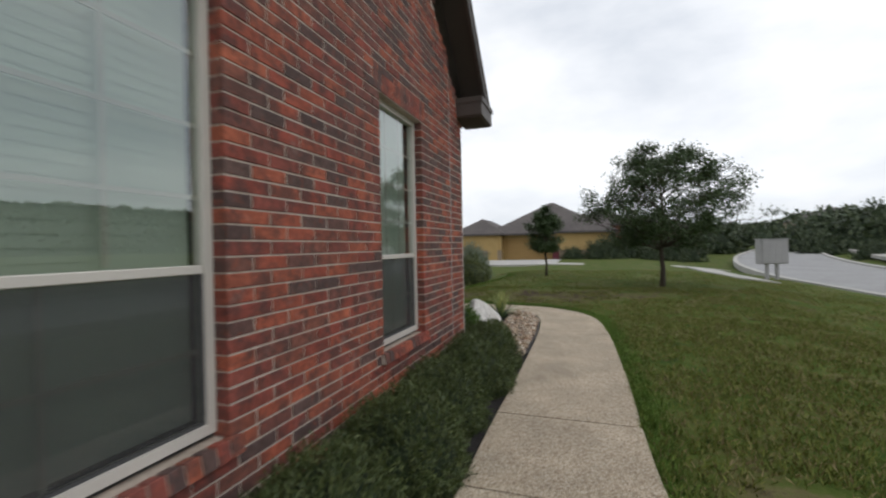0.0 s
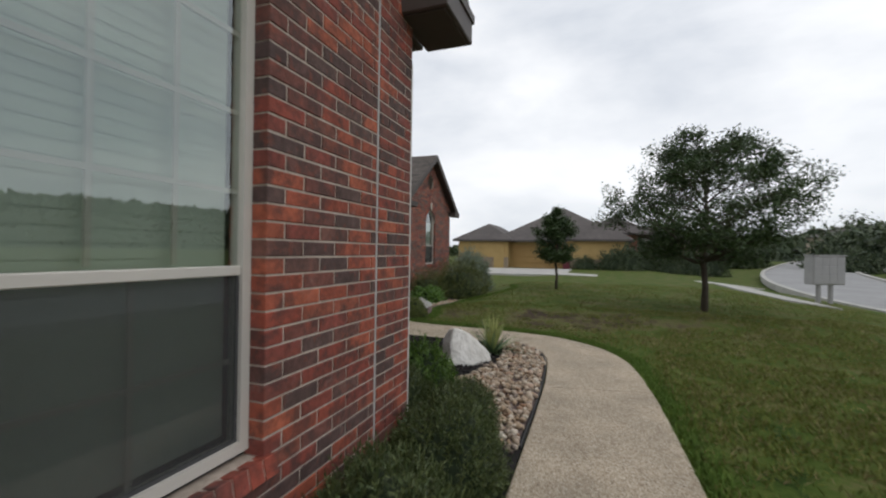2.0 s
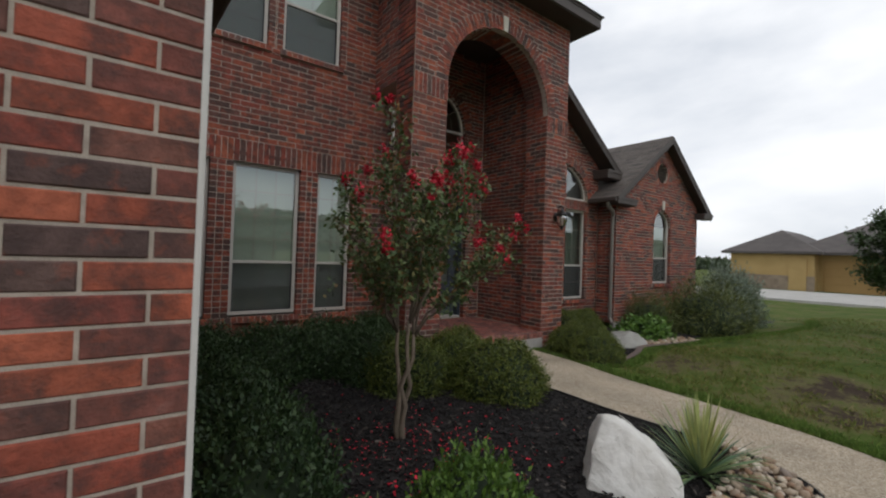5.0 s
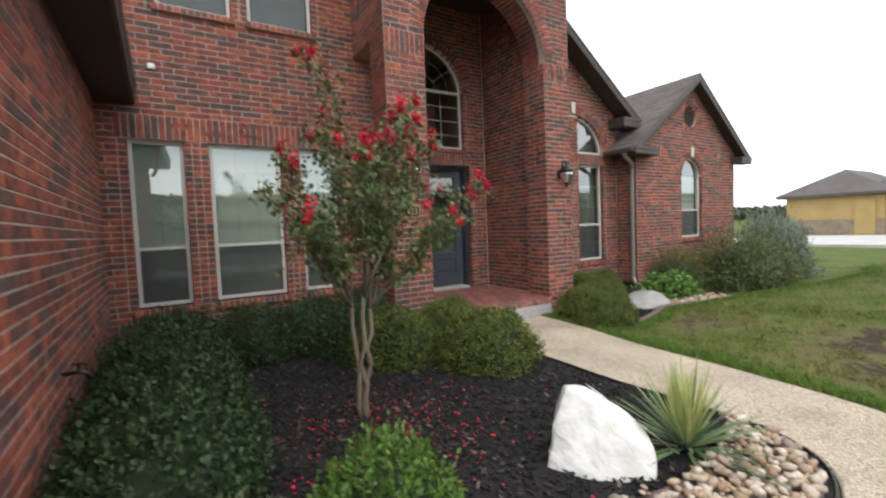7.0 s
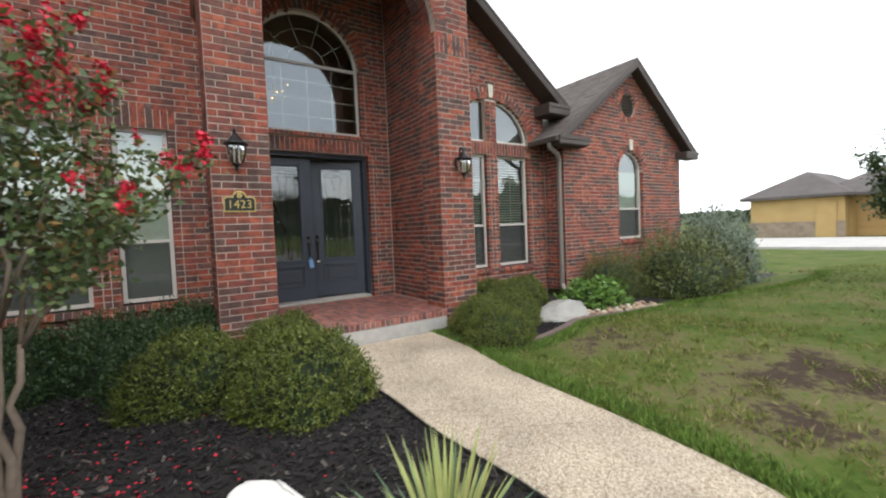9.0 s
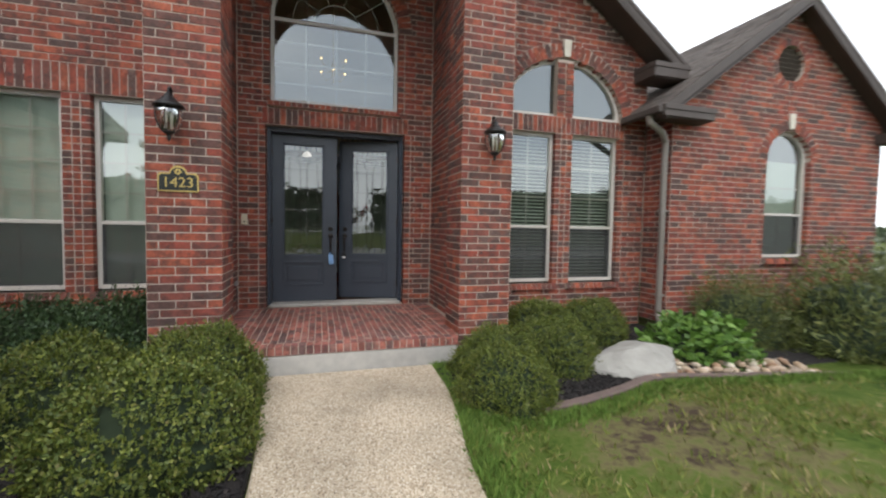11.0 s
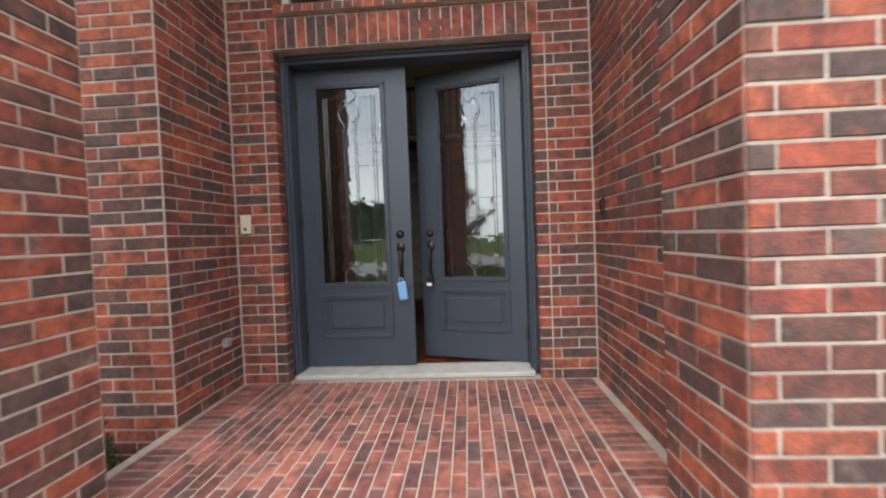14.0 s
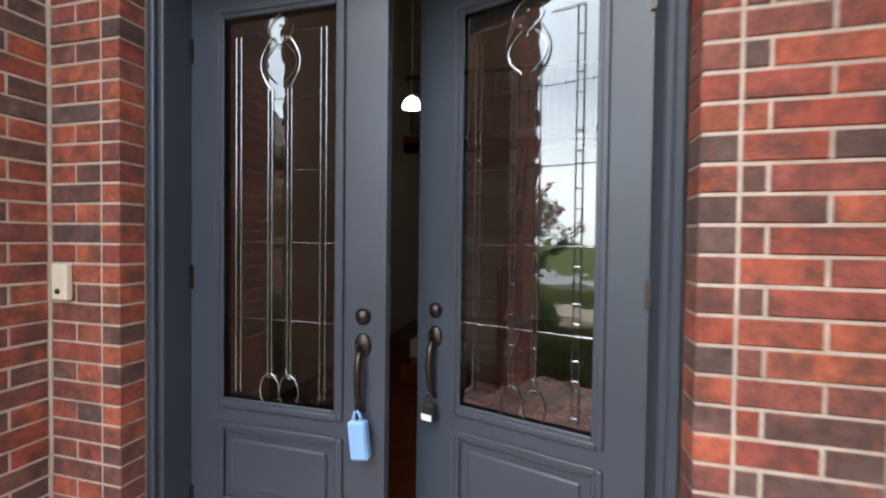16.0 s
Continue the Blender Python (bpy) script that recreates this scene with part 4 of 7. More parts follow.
# round louvred vent
vent = empty("gable_vent", "round brown louvred gable vent in the brick", "vent", M_GABLE @ Matrix.Translation((GC - GY0, 0.05, 4.02)), kind="structure")
bm_ = bmesh.new()
bmesh.ops.create_cone(bm_, segments=28, radius1=0.28, radius2=0.28, depth=0.02, cap_ends=True, matrix=Matrix.Translation((0, 0.05, 0)) @ Matrix.Rotation(radians(90), 4, "X"))
part("backing", bm_, SOFFIT, vent)
for i in range(7):
    zz = -0.21 + 0.07 * i
    hw = math.sqrt(max(0.01, 0.265 ** 2 - zz ** 2))
    boxes("slat", [(-hw, hw, -0.012, 0.012, -0.03, 0.03)], TRIM, vent, m=Matrix.Translation((0, 0.01, zz)) @ Matrix.Rotation(radians(40), 4, "X"))
# the wall returning between the right wall and the gabled wing
brick_wall("wall_return", "red brick return of the gabled wing", (X_RIGHT, GY0), 270, X_GABLE - X_RIGHT - 0.004, 0.1, 3.2)
# plain far and hidden sides that close the house
for nm_, a_, b_ in (("wall_gable_far_side", (-14.0, 18.70), (-5.87, 18.79)), ("wall_back", (-14.1, -3.0), (-14.0, 18.79)), ("wall_wing_far_side", (-14.0, -3.1), (-1.4, -3.0))):
    tagged(boxes(nm_, [(a_[0], b_[0], a_[1], b_[1], 0.0, 3.1)], MORTAR), "plain wall on the unseen side of the house", "wall", kind="structure")


# ---- roofs ----
def roof_slope(name, label, p0, p1, up, rows, thick=0.05):
    """Shingle courses from the eave p0-p1, each stepping by the vector up."""
    p0, p1, up = Vector(p0), Vector(p1), Vector(up)
    nrm = (p1 - p0).cross(up).normalized()
    if nrm.z < 0:
        nrm = -nrm
    along = (p1 - p0)
    n = max(1, round(along.length / 0.32))
    rnd = random.Random(7)
    vs, fs = [], []
    for r in range(rows):
        sh = 0.5 if r % 2 else 0.0
        for i in range(-1, n):
            a, b = max(0.0, (i + sh) / n), min(1.0, (i + 1 + sh) / n)
            if b - a < 0.002:
                continue
            h = 0.010 + rnd.uniform(0, 0.006)
            q = len(vs)
            e0, e1 = p0 + along * a + up * r, p0 + along * (b - 0.006 / along.length) + up * r
            vs += [e0 + nrm * h, e1 + nrm * h, e1 + up * 1.08 + nrm * 0.003, e0 + up * 1.08 + nrm * 0.003, e0 - nrm * 0.004, e1 - nrm * 0.004]
            fs += [(q, q + 1, q + 2, q + 3), (q + 4, q + 5, q + 1, q)]
    deck = [p0, p1, p1 + up * rows, p0 + up * rows]
    rf = shape(name, deck + [p - nrm * thick for p in deck], [(0, 1, 2, 3), (7, 6, 5, 4), (0, 4, 5, 1), (1, 5, 6, 2), (2, 6, 7, 3), (3, 7, 4, 0)], SHINGLE)
    tagged(rf, label, "roof", kind="structure")
    tagged(shape("shingles", vs, fs, SHINGLE, rf), kind="stuff")
    return rf


def rake(name, label, a, b, drop=0.2, depth=0.04, soffit_to=None):
    """A barge board under a sloping roof edge from a to b, with its soffit back to the wall."""
    a, b = Vector(a), Vector(b)
    vs = [a, b, b - Vector((0, 0, drop)), a - Vector((0, 0, drop))]
    vs += [v - Vector((depth, 0, 0)) for v in vs]
    ob = shape(name, vs, [(0, 1, 2, 3), (7, 6, 5, 4), (0, 4, 5, 1), (1, 5, 6, 2), (2, 6, 7, 3), (3, 7, 4, 0)], TRIM)
    tagged(ob, label, "trim", kind="structure")
    if soffit_to is not None:
        d = Vector((0, 0, drop - 0.03))
        q = [a - d, b - d, Vector((soffit_to, b.y, b.z)) - d, Vector((soffit_to, a.y, a.z)) - d]
        shape("soffit", q + [v + Vector((0, 0, 0.02)) for v in q], [(0, 1, 2, 3), (7, 6, 5, 4), (0, 4, 5, 1), (2, 6, 7, 3)], SOFFIT, ob)
    # thin drip edge
    e = Vector((0.012, 0, 0.0))
    vs = [a + e, b + e, b + e - Vector((0, 0, 0.06)), a + e - Vector((0, 0, 0.06)), a, b, b - Vector((0, 0, 0.06)), a - Vector((0, 0, 0.06))]
    shape("drip_edge", vs, [(0, 1, 2, 3), (0, 4, 5, 1), (2, 6, 7, 3)], TRIM, ob)
    return ob


def eave_box(name, label, x0, x1, y0, y1, z0, z1, m=None):
    ob = boxes(name, [(x0, x1, y0, y1, z0, z1)], TRIM, bevel=0.008, m=m)
    tagged(ob, label, "trim", kind="structure")
    boxes("soffit", [(x0 + 0.03, x1 - 0.03, y0 + 0.03, y1 - 0.03, z0 - 0.012, z0 + 0.006)], SOFFIT, ob, m=m)
    boxes("fascia_cap", [(x0 - 0.01, x1 + 0.015, y0 - 0.01, y1 + 0.015, z1 - 0.05, z1 + 0.02)], TRIM, ob, bevel=0.004, m=m)
    return ob


# wing gable, ridge running back from the street
S1 = 1.02
roof_slope("roof_wing_1", "dark brown shingle roof of the front wing", (-1.04, 5.62, 3.40), (-13.0, 5.14, 3.40), (0, -0.1, 0.1 * S1), 62)
roof_slope("roof_wing_2", "dark brown shingle roof of the front wing", (-1.04, -6.78, 3.40), (-13.0, -6.78, 3.40), (0, 0.1, 0.1 * S1), 62)
rake("rake_wing", "dark brown painted barge board of the wing gable", (-1.04, 5.58, 3.42), (-1.04, -0.5, 3.42 + 6.08 * S1), 0.22, soffit_to=X_WING + 0.01)
eave_box("eave_return_wing", "dark brown boxed eave at the corner of the wing", X_WING - 0.05, -1.02, 5.0, 5.60, 3.18, 3.40)
eave_box("eave_wing_end", "dark brown boxed eave along the wing end wall", 0.05, 11.0, -0.40, 0.2, 3.2, 3.38, M_END)
# downpipe elbow hanging from the eave at the corner
bm_ = bmesh.new()
tube(bm_, [(-1.46, 5.33, 3.2), (-1.46, 5.33, 3.06), (-1.46, 5.27, 2.98), (-1.46, 5.25, 2.94)], 0.035, 8)
tagged(part("gutter_outlet", bm_, GUTTER), "short pale metal gutter outlet under the eave", "downspout")
# tower roof
eave_box("eave_tower", "dark brown boxed eave round the entrance tower", -7.6, X_PIER + 0.4, TY0 - 0.4, TY1 + 0.4, 6.0, 6.22)
tw = [(-7.7, TY0 - 0.45, 6.22), (X_PIER + 0.45, TY0 - 0.45, 6.22), (X_PIER + 0.45, TY1 + 0.45, 6.22), (-7.7, TY1 + 0.45, 6.22), (-7.2, AC, 7.9), (-6.6, AC, 7.9)]
tagged(shape("roof_tower", tw, [(0, 1, 5, 4), (1, 2, 5), (2, 3, 4, 5), (3, 0, 4), (3, 2, 1, 0)], SHINGLE), "dark shingle hip roof of the entrance tower", "roof", kind="structure")
# right wall gable slope
roof_slope("roof_right", "dark brown shingle roof sloping over the right wall", (-5.86, 14.75, 3.80), (-12.0, 14.75, 3.80), (0, -0.1, 0.073), 54)
rake("rake_right", "dark brown barge board over the right wall", (-5.86, 14.72, 3.82), (-5.86, 11.5, 3.82 + 3.22 * 0.73), 0.2, soffit_to=X_RIGHT + 0.01)
eave_box("eave_return_right", "dark brown boxed eave return over the right wall", X_RIGHT - 0.02, -5.85, 14.15, 14.75, 3.60, 3.78)
# gabled wing roof
roof_slope("roof_gable_1", "weathered brown shingle roof of the gabled wing", (-5.5, 14.02, 3.09), (-12.0, 14.02, 3.09), (0, 0.086, 0.0634), 30)
roof_slope("roof_gable_2", "weathered brown shingle roof of the gabled wing", (-5.5, 19.18, 3.09), (-12.0, 19.18, 3.09), (0, -0.086, 0.0634), 30)
rake("rake_gable_1", "dark brown barge board of the gabled wing", (-5.5, 14.05, 3.11), (-5.5, 16.6, 3.11 + 2.55 * 0.737), 0.2, soffit_to=X_GABLE + 0.01)
rake("rake_gable_2", "dark brown barge board of the gabled wing", (-5.5, 19.15, 3.11), (-5.5, 16.6, 3.11 + 2.55 * 0.737), 0.2, soffit_to=X_GABLE + 0.01)
eave_box("eave_return_gable_1", "dark brown boxed eave return of the gabled wing", X_GABLE - 0.02, -5.48, 14.0, 14.85, 2.94, 3.08)
eave_box("eave_return_gable_2", "dark brown boxed eave return of the gabled wing", X_GABLE - 0.02, -5.48, 18.6, 19.18, 2.94, 3.08)
# gutter and downspout where the walls meet
gut = boxes("gutter", [(-6.24, -5.5, 13.91, 14.01, 2.98, 3.08)], TRIM, bevel=0.015)
tagged(gut, "dark brown rain gutter along the low eave", "gutter")
bm_ = bmesh.new()
tube(bm_, [(-5.72, 13.96, 2.99), (-5.72, 13.98, 2.9), (-5.73, 14.2, 2.78), (-5.80, 14.33, 2.68), (-5.82, 14.345, 2.4), (-5.82, 14.345, 0.25), (-5.76, 14.33, 0.12)], 0.045, 8)
dsp = tagged(part("downspout", bm_, GUTTER), "grey-brown metal downspout running down the wall corner", "downspout")
for zz in (0.5, 1.7):
    boxes("strap", [(-5.88, -5.765, 14.29, 14.4, zz, zz + 0.03)], GUTTER, dsp)

# ---- porch floor, step ----
slab = boxes("porch_slab", [(-7.5, X_PIER - 0.02, 8.5, 11.4, -0.15, 0.178), (X_PIER - 0.02, X_PIER + 0.07, 8.84, 11.09, -0.15, 0.178)], CONCRETE, bevel=0.012)
tagged(slab, "grey concrete porch slab with a worn front edge", "step", kind="structure")
porch = boxes("floor_porch", [(-7.4, X_PIER - 0.02, 8.58, 11.32, 0.18, 0.262), (X_PIER - 0.02, X_PIER + 0.07, 8.85, 11.08, 0.18, 0.262)], MORTAR)
tagged(porch, "red and brown brick-paved porch floor", "floor", kind="structure")
pav, rowl = [], []
k = 0
yy = 8.86
while yy < 11.0:
    xx = -7.18 - (0.105 if k % 2 else 0.0)
    while xx < X_PIER - 0.06:
        a_, b_ = max(xx, -7.16), min(xx + 0.21, X_PIER - 0.055)
        if b_ - a_ > 0.04:
            pav.append(((a_ + b_) / 2, yy + 0.035, b_ - a_ - 0.008, 0.062, 0.02, 0.0, 0.0))
        xx += 0.21
    yy += 0.07
    k += 1
# border courses laid crosswise along both side walls
for yc in (8.745, 11.142):
    xx = -7.155
    while xx < X_PIER - 0.12:
        pav.append((xx + 0.035, yc, 0.062, 0.205, 0.02, 0.0, 0.0))
        xx += 0.07
# lay flat: local x along the house depth, local z across, front face up
M_FLAT = Matrix(((1, 0, 0, 0), (0, 0, 1, 0), (0, -1, 0, 0.266), (0, 0, 0, 1)))
lay(porch, pav, M_FLAT, near=(-7.2, -5.9, 9.3, 10.8), material=PAVER)
yy = 8.85
M_EDGE = frame_of((X_PIER + 0.075, 0.0), 0)
while yy < 11.05:
    rowl.append((yy + 0.035, 0.225, 0.062, 0.085, 0.11, 0.0, 0.0))
    yy += 0.07
lay(porch, rowl, M_EDGE, material=PAVER)
vs_, fs_ = [], []
for u, z, w, h, d, o_, t_ in rowl:
    q = len(vs_)
    vs_ += [(X_PIER + 0.072, u - w / 2, 0.268), (X_PIER + 0.072, u + w / 2, 0.268), (X_PIER - 0.05, u + w / 2, 0.268), (X_PIER - 0.05, u - w / 2, 0.268)]
    fs_.append((q, q + 1, q + 2, q + 3))
tagged(shape("edge_brick_tops", vs_, fs_, PAVER, porch), kind="stuff")


# ---- ground, path, road ----
def smooth(a, b, x):
    t = min(1.0, max(0.0, (x - a) / (b - a)))
    return t * t * (3 - 2 * t)


def ground_z(x, y):
    g = 0.22 * smooth(9.5, 14.5, y) * (1 - 0.6 * smooth(20, 34, y)) * smooth(-4.5, -2.5, x)
    g -= 0.42 * smooth(3.5, 8.6, x) + 0.30 * smooth(8.5, 9.2, x) - 0.55 * smooth(17.0, 24.0, x - 0.12 * max(0.0, y - 25))
    bank = x - (16.6 + 0.42 * max(0.0, y - 45))
    g += 1.35 * smooth(6.0, 24.0, bank) * smooth(20.0, 45.0, y)
    far = math.hypot(x, y - 10)
    return g - 0.035 - 0.5 * smooth(50, 160, far)


xs = sorted(set([-400, -250, -150, -90, -60, -40, -30, -24, -20] + [round(-16 + 0.5 * i, 2) for i in range(81)] + [26, 30, 36, 45, 60, 90, 150, 250, 400]))
ys = sorted(set([-300, -150, -80, -40, -25, -15, -10] + [round(-6 + 0.5 * i, 2) for i in range(93)] + [43, 48, 55, 65, 80, 110, 160, 250, 400, 700]))
vs_ = [(x, y, ground_z(x, y) + (0.012 * noise.noise((x * 0.9, y * 0.9, 0)) if 0.8 < x < 20 else 0)) for y in ys for x in xs]
fs_ = [(j * len(xs) + i, j * len(xs) + i + 1, (j + 1) * len(xs) + i + 1, (j + 1) * len(xs) + i) for j in range(len(ys) - 1) for i in range(len(xs) - 1)]
tagged(shape("ground", vs_, fs_, LAWN, smooth=True), "worn green lawn with dry and bare patches", "lawn", kind="structure")


def ribbon(name, left, right, z, thick, material, label, category, step_joint=None):
    """A slab between two edge lines of points, with its own thickness and eased rim."""
    vs, fs = [], []
    n = len(left)
    for (lx, ly), (rx, ry) in zip(left, right):
        d = Vector((rx - lx, ry - ly)).normalized() * 0.012
        zl = z(lx, ly) if callable(z) else z
        zr = z(rx, ry) if callable(z) else z
        vs += [(lx, ly, zl - thick), (lx, ly, zl - 0.01), (lx + d.x, ly + d.y, zl), (rx - d.x, ry - d.y, zr), (rx, ry, zr - 0.01), (rx, ry, zr - thick)]
    for i in range(n - 1):
        for k in range(5):
            q = 6 * i + k
            fs.append((q, q + 1, q + 7, q + 6))
    fs += [tuple(range(6)), tuple(reversed(range(6 * (n - 1), 6 * n)))]
    return tagged(shape(name, vs, fs, material), label, category, kind="structure")


def spline(pts, n=10):
    """Points of a smooth line through pts."""
    out = []
    P = [Vector(p) for p in pts]
    for i in range(len(P) - 1):
        a, b, c, d = P[max(i - 1, 0)], P[i], P[i + 1], P[min(i + 2, len(P) - 1)]
        for j in range(n):
            t = j / n
            out.append(0.5 * ((2 * b) + (c - a) * t + (2 * a - 5 * b + 4 * c - d) * t * t + (3 * b - a - 3 * c + d) * t ** 3))
    out.append(P[-1])
    return [tuple(p) for p in out]


# front walk: straight beside the wing, then a bend to the porch, in slabs with joints between
inner = spline([(-0.59, 3.54), (-0.58, 5.0), (-0.60, 7.0), (-0.68, 8.3), (-0.86, 9.0), (-1.25, 9.30), (-1.8, 9.33), (-2.6, 9.28), (-3.4, 9.30), (-4.3, 9.24), (-5.11, 9.16)], 6)
outer = spline([(0.62, 3.54), (0.62, 5.0), (0.56, 7.2), (0.42, 8.6), (0.20, 9.28), (-0.18, 9.82), (-0.85, 10.26), (-1.9, 10.45), (-3.2, 10.55), (-4.2, 10.74), (-5.11, 10.80)], 6)
cuts = [0, 13, 27, 42, len(inner) - 1]
walk_parts = [([(-0.58, 2.32), (-0.59, 2.9), (-0.59, 3.53)], [(0.66, 2.32), (0.63, 2.9), (0.62, 3.53)]), ([(-0.56, -6.0), (-0.57, -2.0), (-0.58, 2.31)], [(0.68, -6.0), (0.68, -2.0), (0.66, 2.31)])]
for a_, b_ in zip(cuts, cuts[1:]):
    il, ol = inner[a_:b_ + 1], outer[a_:b_ + 1]
    walk_parts.append((il, ol))
for i, (il, ol) in enumerate(walk_parts):
    il, ol = [tuple(p) for p in il], [tuple(p) for p in ol]
    # leave a narrow joint at the slab's end
    e0, e1 = Vector(il[-1]), Vector(il[-2])
    d_ = (e1 - e0).normalized() * 0.006
    il[-1], ol[-1] = (il[-1][0] + d_.x, il[-1][1] + d_.y), (ol[-1][0] + d_.x, ol[-1][1] + d_.y)
    ribbon("front_walk_%d" % (i + 1), il, ol, 0.0, 0.1, AGGREGATE, "pale exposed-aggregate concrete front walk", "path")

# street, kerbs, verge walk, drive
road_mid = spline([(13.0, -60), (13.0, -20), (12.9, 5), (12.8, 18), (13.2, 28), (16.0, 42), (23, 62), (41, 105), (71, 170)], 6)


def offset(line, d):
    out = []
    for i, p in enumerate(line):
        a, b = Vector(line[max(i - 1, 0)]), Vector(line[min(i + 1, len(line) - 1)])
        t = (b - a).normalized()
        out.append((p[0] + t.y * d, p[1] - t.x * d))
    return out


road_z = lambda x, y: -0.44 + 0.35 * smooth(24, 60, y) - 0.3 * smooth(60, 170, y) + 0.012 * max(0, y - 60)
ribbon("road", offset(road_mid, -3.4), offset(road_mid, 3.4), lambda x, y: road_z(x, y) + 0.03, 0.3, ASPHALT, "pale grey worn street surface", "road")
for s_ in (-1, 1):
    l_ = offset(road_mid, s_ * 3.4 + (0.0 if s_ > 0 else -0.3))
    r_ = offset(road_mid, s_ * 3.4 + (0.3 if s_ > 0 else 0.0))
    ribbon("kerb_%d" % (1 if s_ < 0 else 2), l_, r_, lambda x, y: road_z(x, y) + 0.15, 0.4, CONCRETE, "low pale concrete kerb along the street", "kerb")
ribbon("pavement_1", [(6.0, 19.5), (5.8, 24.0), (6.4, 31.0)], [(7.2, 19.0), (7.2, 24.0), (7.9, 31.0)], lambda x, y: ground_z(x, y) + 0.06, 0.2, CONCRETE, "pale concrete walk beside the street", "pavement")
ribbon("drive_apron", [(-2.0, 33.4), (6.4, 33.0), (9.4, 33.2)], [(-2.0, 30.4), (6.4, 30.6), (8.6, 30.0)], lambda x, y: ground_z(x, y) + 0.06, 0.2, CONCRETE, "pale concrete neighbouring drive", "drive")
ribbon("drive", [(-13.5, 40.5), (-2.0, 40.5)], [(-13.5, 30.2), (-2.0, 30.2)], lambda x, y: ground_z(x, y) + 0.055, 0.2, CONCRETE, "pale concrete neighbouring drive court", "drive")
ribbon("pavement_2", offset(road_mid, 6.0)[14:], offset(road_mid, 7.4)[14:], lambda x, y: road_z(x, y) + 0.35, 0.3, CONCRETE, "pale concrete pavement across the street", "pavement")


# ---- front door ----
M_DOOR = frame_of((X_ENTRY - 0.13, 0.0), 0)
door = tagged(new("door_1"), "slate-grey double front door, one leaf ajar, with leaded glass", "door", kind="structure")
boxes("door_frame", [(DY0, DY0 + 0.05, 0.0, 0.17, 0.29, HEAD - 0.002), (DY1 - 0.05, DY1, 0.0, 0.17, 0.29, HEAD - 0.002), (DY0 + 0.05, DY1 - 0.05, 0.0, 0.17, HEAD - 0.062, HEAD - 0.002),
                     (DY0 - 0.0, DY0 + 0.03, -0.025, 0.0, 0.29, HEAD - 0.003), (DY1 - 0.03, DY1, -0.025, 0.0, 0.29, HEAD - 0.003), (DY0 + 0.03, DY1 - 0.03, -0.025, 0.0, HEAD - 0.035, HEAD - 0.003)], DOORPAINT, door, bevel=0.005, m=M_DOOR)
boxes("threshold", [(DY0 + 0.03, DY1 - 0.03, -0.075, 0.2, 0.268, 0.305)], CONCRETE, door, "pale worn metal and stone threshold", bevel=0.006, m=M_DOOR)
LW, LZ0, LZ1 = 0.893, 0.315, HEAD - 0.066


def tube_loop(bm, pts, r, seg=5):
    tube(bm, pts, r, seg)


